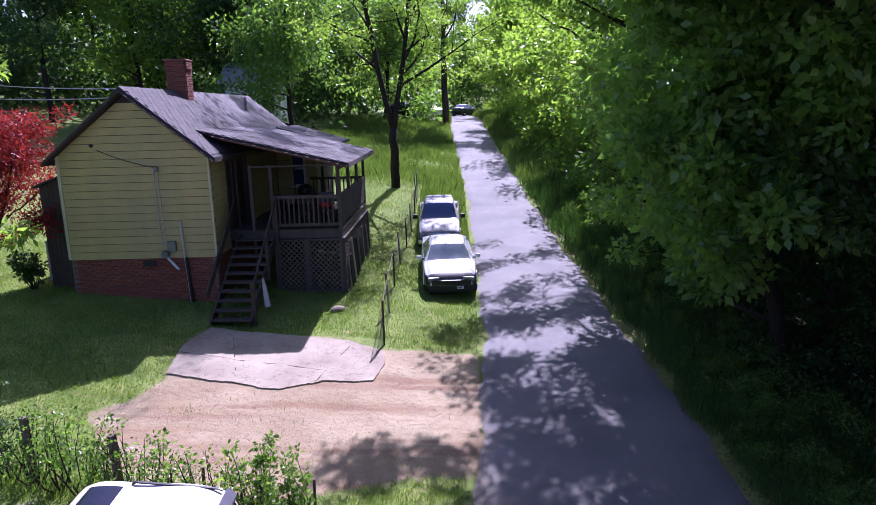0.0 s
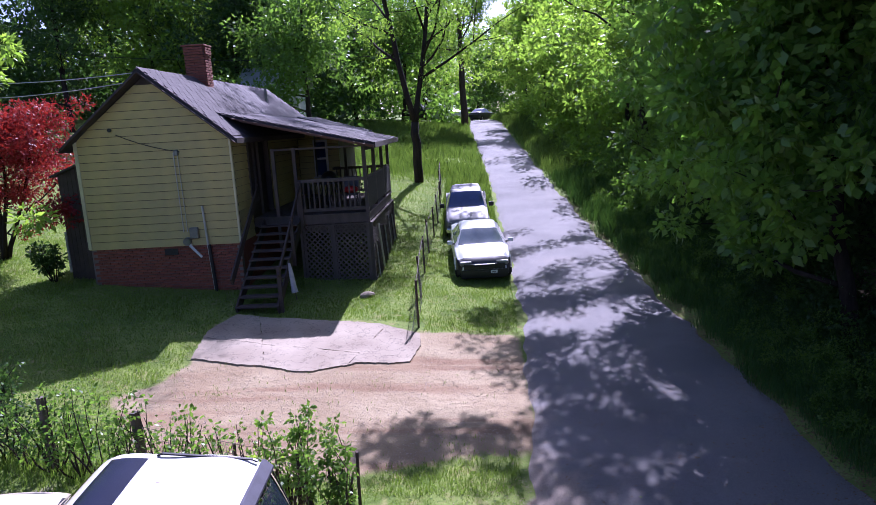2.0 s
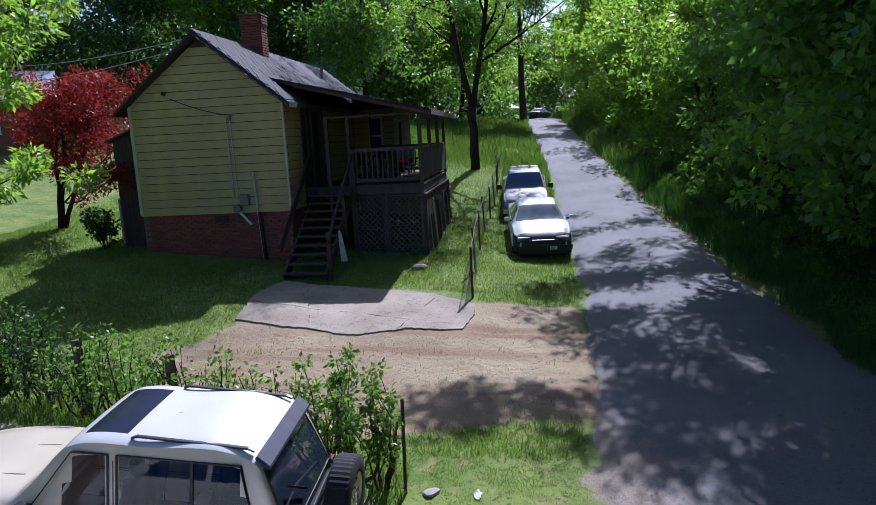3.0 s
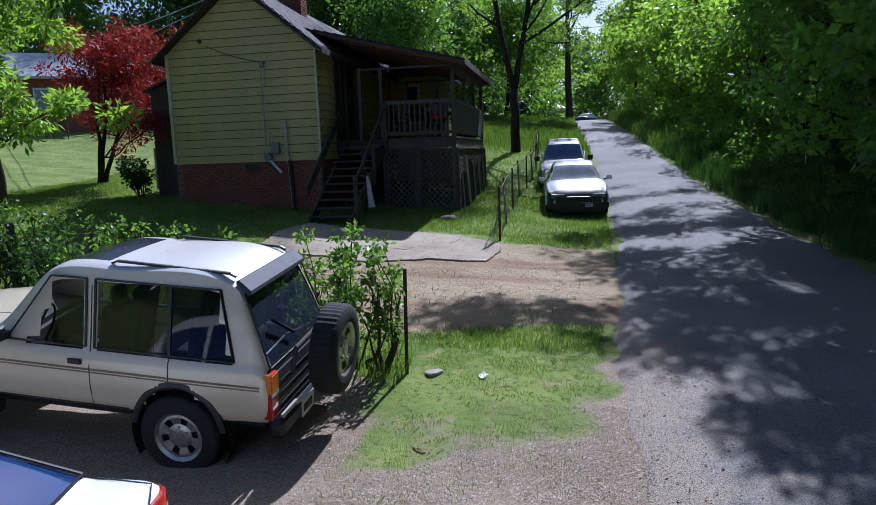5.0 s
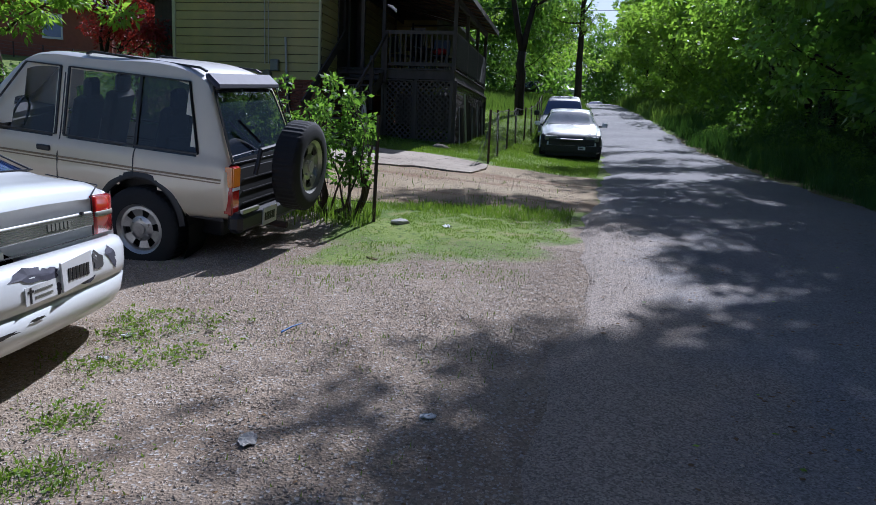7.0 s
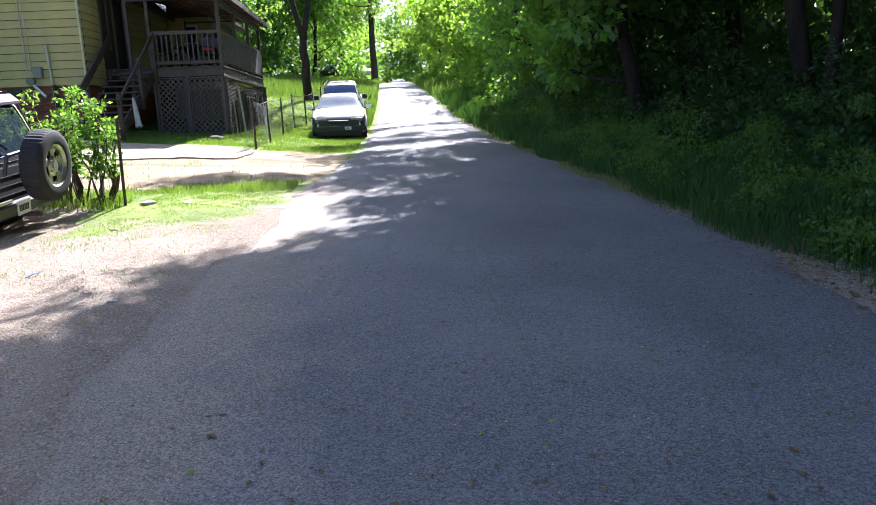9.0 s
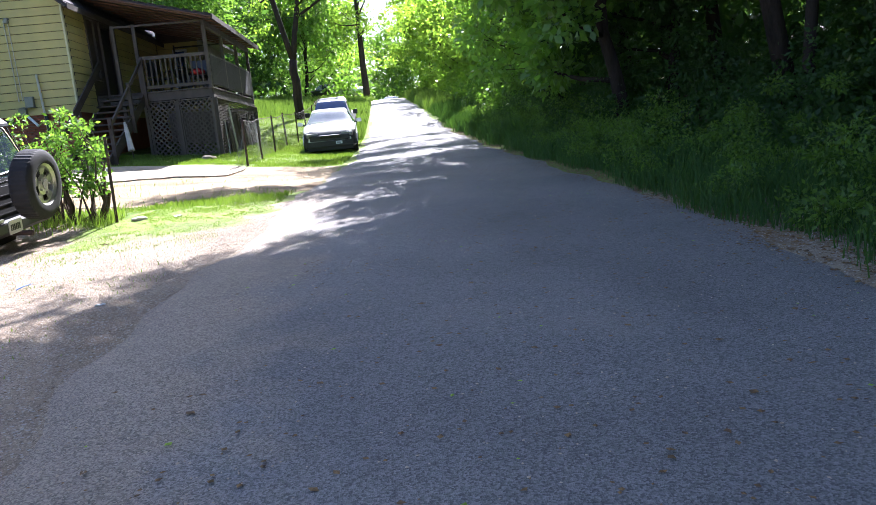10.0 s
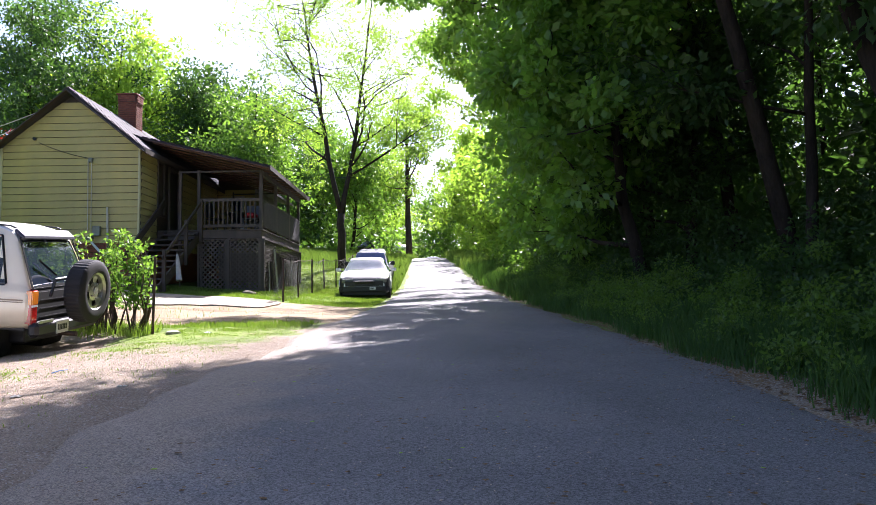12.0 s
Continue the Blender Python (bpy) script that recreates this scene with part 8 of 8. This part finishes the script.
blades("verge_grass", 3.6, 8.5, 34, 95, 60000, 0.2, 0.7, 0.02, "weed_light", "sunlit tall grass far up the verge", 11, lambda x, y: smooth01(-0.1, 0.4, x - road_r(y)), "grass")
blades("verge_grass", 0.2, 0.74, 64, 110, 8000, 0.2, 0.5, 0.02, "weed_light", "tall grass on the left of the far lane", 12, lambda x, y: 0.8 + 0 * x, "grass")


def undergrowth(name, boxes, leaves, size, mat, label, seed, clump_r=0.5):
    """Leafy weeds and saplings: clumps that stand on the ground, lower towards the lane."""
    rng = np.random.default_rng(seed)
    c, r = [], []
    for x0, x1, y0, y1, hmax, n in boxes:
        for _ in range(n):
            x, y = rng.uniform(x0, x1), rng.uniform(y0, y1)
            top = hmax * (0.25 + 0.75 * smooth01(x0, x1, x)) * rng.uniform(0.6, 1.2)
            zz = rng.uniform(0.05, 1.0) * top
            c.append((x, y, gz(x, y) + zz))
            r.append(clump_r * rng.uniform(0.5, 1.2))
    ob = quads(name, leaf_cloud(c, r, leaves, size, rng, slim=0.5), mat)
    tagged(ob, label, "undergrowth", kind="stuff")


def low_weeds():
    """Small leafy weeds in the thickest spots of the lot."""
    rng = np.random.default_rng(81)
    c = [(a + rng.normal() * r * 0.8, b + rng.normal() * r * 0.6) for a, b, r, k in SPOTS if k >= 0.5 for _ in range(26)]
    c = [(x, y, gz(x, y) + 0.015) for x, y in c]
    ob = quads("lot_weeds", leaf_cloud(c, rng.uniform(0.02, 0.06, len(c)), 2600, 0.022, rng, droop=-0.2), "grass")
    tagged(ob, "low dark green weeds in the gravel", "weeds", kind="stuff")


low_weeds()
undergrowth("verge_weeds", [(5.4, 7.2, -4, 14, 0.9, 300), (5.4, 7.2, 14, 34, 1.1, 300)], 95000, 0.052, "leaf", "leafy weeds on the verge", 60, 0.28)
# leaves coloured darker for the shaded wood, paler for its sunny edge
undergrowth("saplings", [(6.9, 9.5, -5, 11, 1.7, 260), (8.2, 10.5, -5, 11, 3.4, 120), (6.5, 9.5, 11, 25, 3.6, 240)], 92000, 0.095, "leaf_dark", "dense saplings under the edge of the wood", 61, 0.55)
undergrowth("saplings", [(6.3, 9.5, 25, 36, 4.6, 180)], 15000, 0.18, "leaf", "saplings with paler leaves for the sunny edge of the wood", 67, 0.5)
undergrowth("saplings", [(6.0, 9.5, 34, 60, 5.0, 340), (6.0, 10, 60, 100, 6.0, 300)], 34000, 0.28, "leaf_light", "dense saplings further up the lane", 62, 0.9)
undergrowth("deep_wood", [(11, 20, -10, 14, 11.0, 420), (9.5, 26, -14, 40, 11.0, 700), (10, 30, 40, 110, 14.0, 700)], 84000, 0.45, "leaf_dark", "depths of the wood, shade put into dark leaves", 63, 1.6)
undergrowth("far_thicket", [(-9, 12, 104, 132, 13.0, 420), (-30, -6, 60, 110, 13.0, 700), (-3.5, -0.8, 62, 100, 4.0, 60)], 46000, 0.55, "leaf", "thicket closing the far end of the lane", 64, 1.8)
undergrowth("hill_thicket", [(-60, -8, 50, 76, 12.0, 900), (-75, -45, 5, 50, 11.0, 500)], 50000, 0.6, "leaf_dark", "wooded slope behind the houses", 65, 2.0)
# never in view; added to close the place and its reflections
undergrowth("unseen_wood", [(-40, 30, -40, -20, 11.0, 700), (-60, -26, -20, 10, 10.0, 400)], 26000, 0.9, "leaf_dark", "unseen wood added behind the camera", 66, 2.4)


# loose gravel and leaf litter near the lane
def scatter(name, count, region, smin, smax, mat, label, seed, keep, flat=0.5, on_road=False):
    rng = np.random.default_rng(seed)
    x, y = rng.uniform(region[0], region[1], count), rng.uniform(region[2], region[3], count)
    k = rng.random(count) < keep(x, y)
    x, y = x[k], y[k]
    n = len(x)
    s = rng.uniform(smin, smax, n) * rng.uniform(0.6, 1.0, n)
    if on_road:
        z = np.array([road_top(a, b) for a, b in zip(x, y)]) + 0.006
    else:
        z = ground_z(x, y)
    octa = np.array([(1, 0, 0), (0, 1, 0), (-1, 0, 0), (0, -1, 0), (0, 0, flat), (0, 0, -flat)], float)
    faces = np.array([(0, 1, 4), (1, 2, 4), (2, 3, 4), (3, 0, 4)])
    a = rng.uniform(0, 2 * np.pi, n)
    ca, sa = np.cos(a), np.sin(a)
    v = octa[None] * s[:, None, None] * rng.uniform(0.6, 1.3, (n, 6, 1)) * np.array([1, 0.75, 1])
    vx = v[:, :, 0] * ca[:, None] - v[:, :, 1] * sa[:, None]
    vy = v[:, :, 0] * sa[:, None] + v[:, :, 1] * ca[:, None]
    p = np.stack([vx + x[:, None], vy + y[:, None], v[:, :, 2] + z[:, None] + s[:, None] * flat * 0.3], 2)
    ob = quads(name, p[:, faces].reshape(-1, 3), mat, None, 3)
    tagged(ob, label, "gravel" if "gravel" in name else "leaf litter", kind="stuff")


scatter("loose_gravel", 100000, (-3.2, 1.1, 0.5, 7.2), 0.003, 0.011, "gravel", "loose pale gravel on the parking lot", 71, lambda x, y: gravel_mask(x, y))
scatter("road_gravel", 14000, (0.6, 5.2, -2.5, 10.0), 0.004, 0.011, "gravel", "stray gravel on the asphalt", 72, lambda x, y: 0.2 + 0.8 * smooth01(1.6, 0.7, x) + 0.5 * smooth01(4.6, 5.2, x), 0.5, True)
scatter("drive_gravel", 14000, (-5.8, 0.8, 9.0, 14.8), 0.006, 0.020, "gravel", "loose stones on the dirt drive", 73, lambda x, y: dirt_mask(x, y) * (~in_house(x, y)))
scatter("leaf_litter", 6000, (0.9, 5.2, -2.5, 16.0), 0.009, 0.023, "litter_leaf", "dry leaves scattered on the lane", 74, lambda x, y: 0.25 + 0.75 * smooth01(4.3, 5.1, x), 0.25, True)
scatter("verge_litter", 20000, (4.2, 5.9, -3, 30), 0.012, 0.04, "litter_leaf", "dry leaves along the edge of the lane", 75, lambda x, y: np.exp(-((x - road_r(y) - 0.05) / 0.22) ** 2), 0.3)

scatter("fallen_twigs", 2600, (0.9, 5.2, -2.5, 12.0), 0.009, 0.026, "litter_leaf", "small twigs and curled leaves on the lane", 76, lambda x, y: 0.35 + 0.65 * (wob(x, y, 0.9, 4.0) > 0.1), 0.12, True)
scatter("green_leaves", 140, (0.9, 5.0, -2.5, 9.0), 0.012, 0.024, "leaf_light", "a few fresh green leaves fallen on the lane", 77, lambda x, y: 0.6 + 0 * x, 0.2, True)
scatter("gravel_litter", 900, (-3.0, 0.9, 1.0, 7.0), 0.007, 0.018, "litter_leaf", "dry leaves caught in the gravel", 78, lambda x, y: gravel_mask(x, y), 0.2)
scatter("edge_gravel", 34000, (-0.6, 2.4, -4.0, 9.0), 0.003, 0.012, "gravel", "gravel strewn across the ragged edge of the asphalt", 79, lambda x, y: np.exp(-((x - 0.6) / 0.75) ** 2), 0.5, True)
scatter("edge_leaves", 12000, (4.2, 5.35, -3.5, 30.0), 0.008, 0.022, "litter_leaf", "brown leaves gathered along the edge of the lane", 80, lambda x, y: smooth01(-0.6, -0.1, x - road_r(y) + 0.12 * wob(x, y, 2.1, 1.0)), 0.3, True)
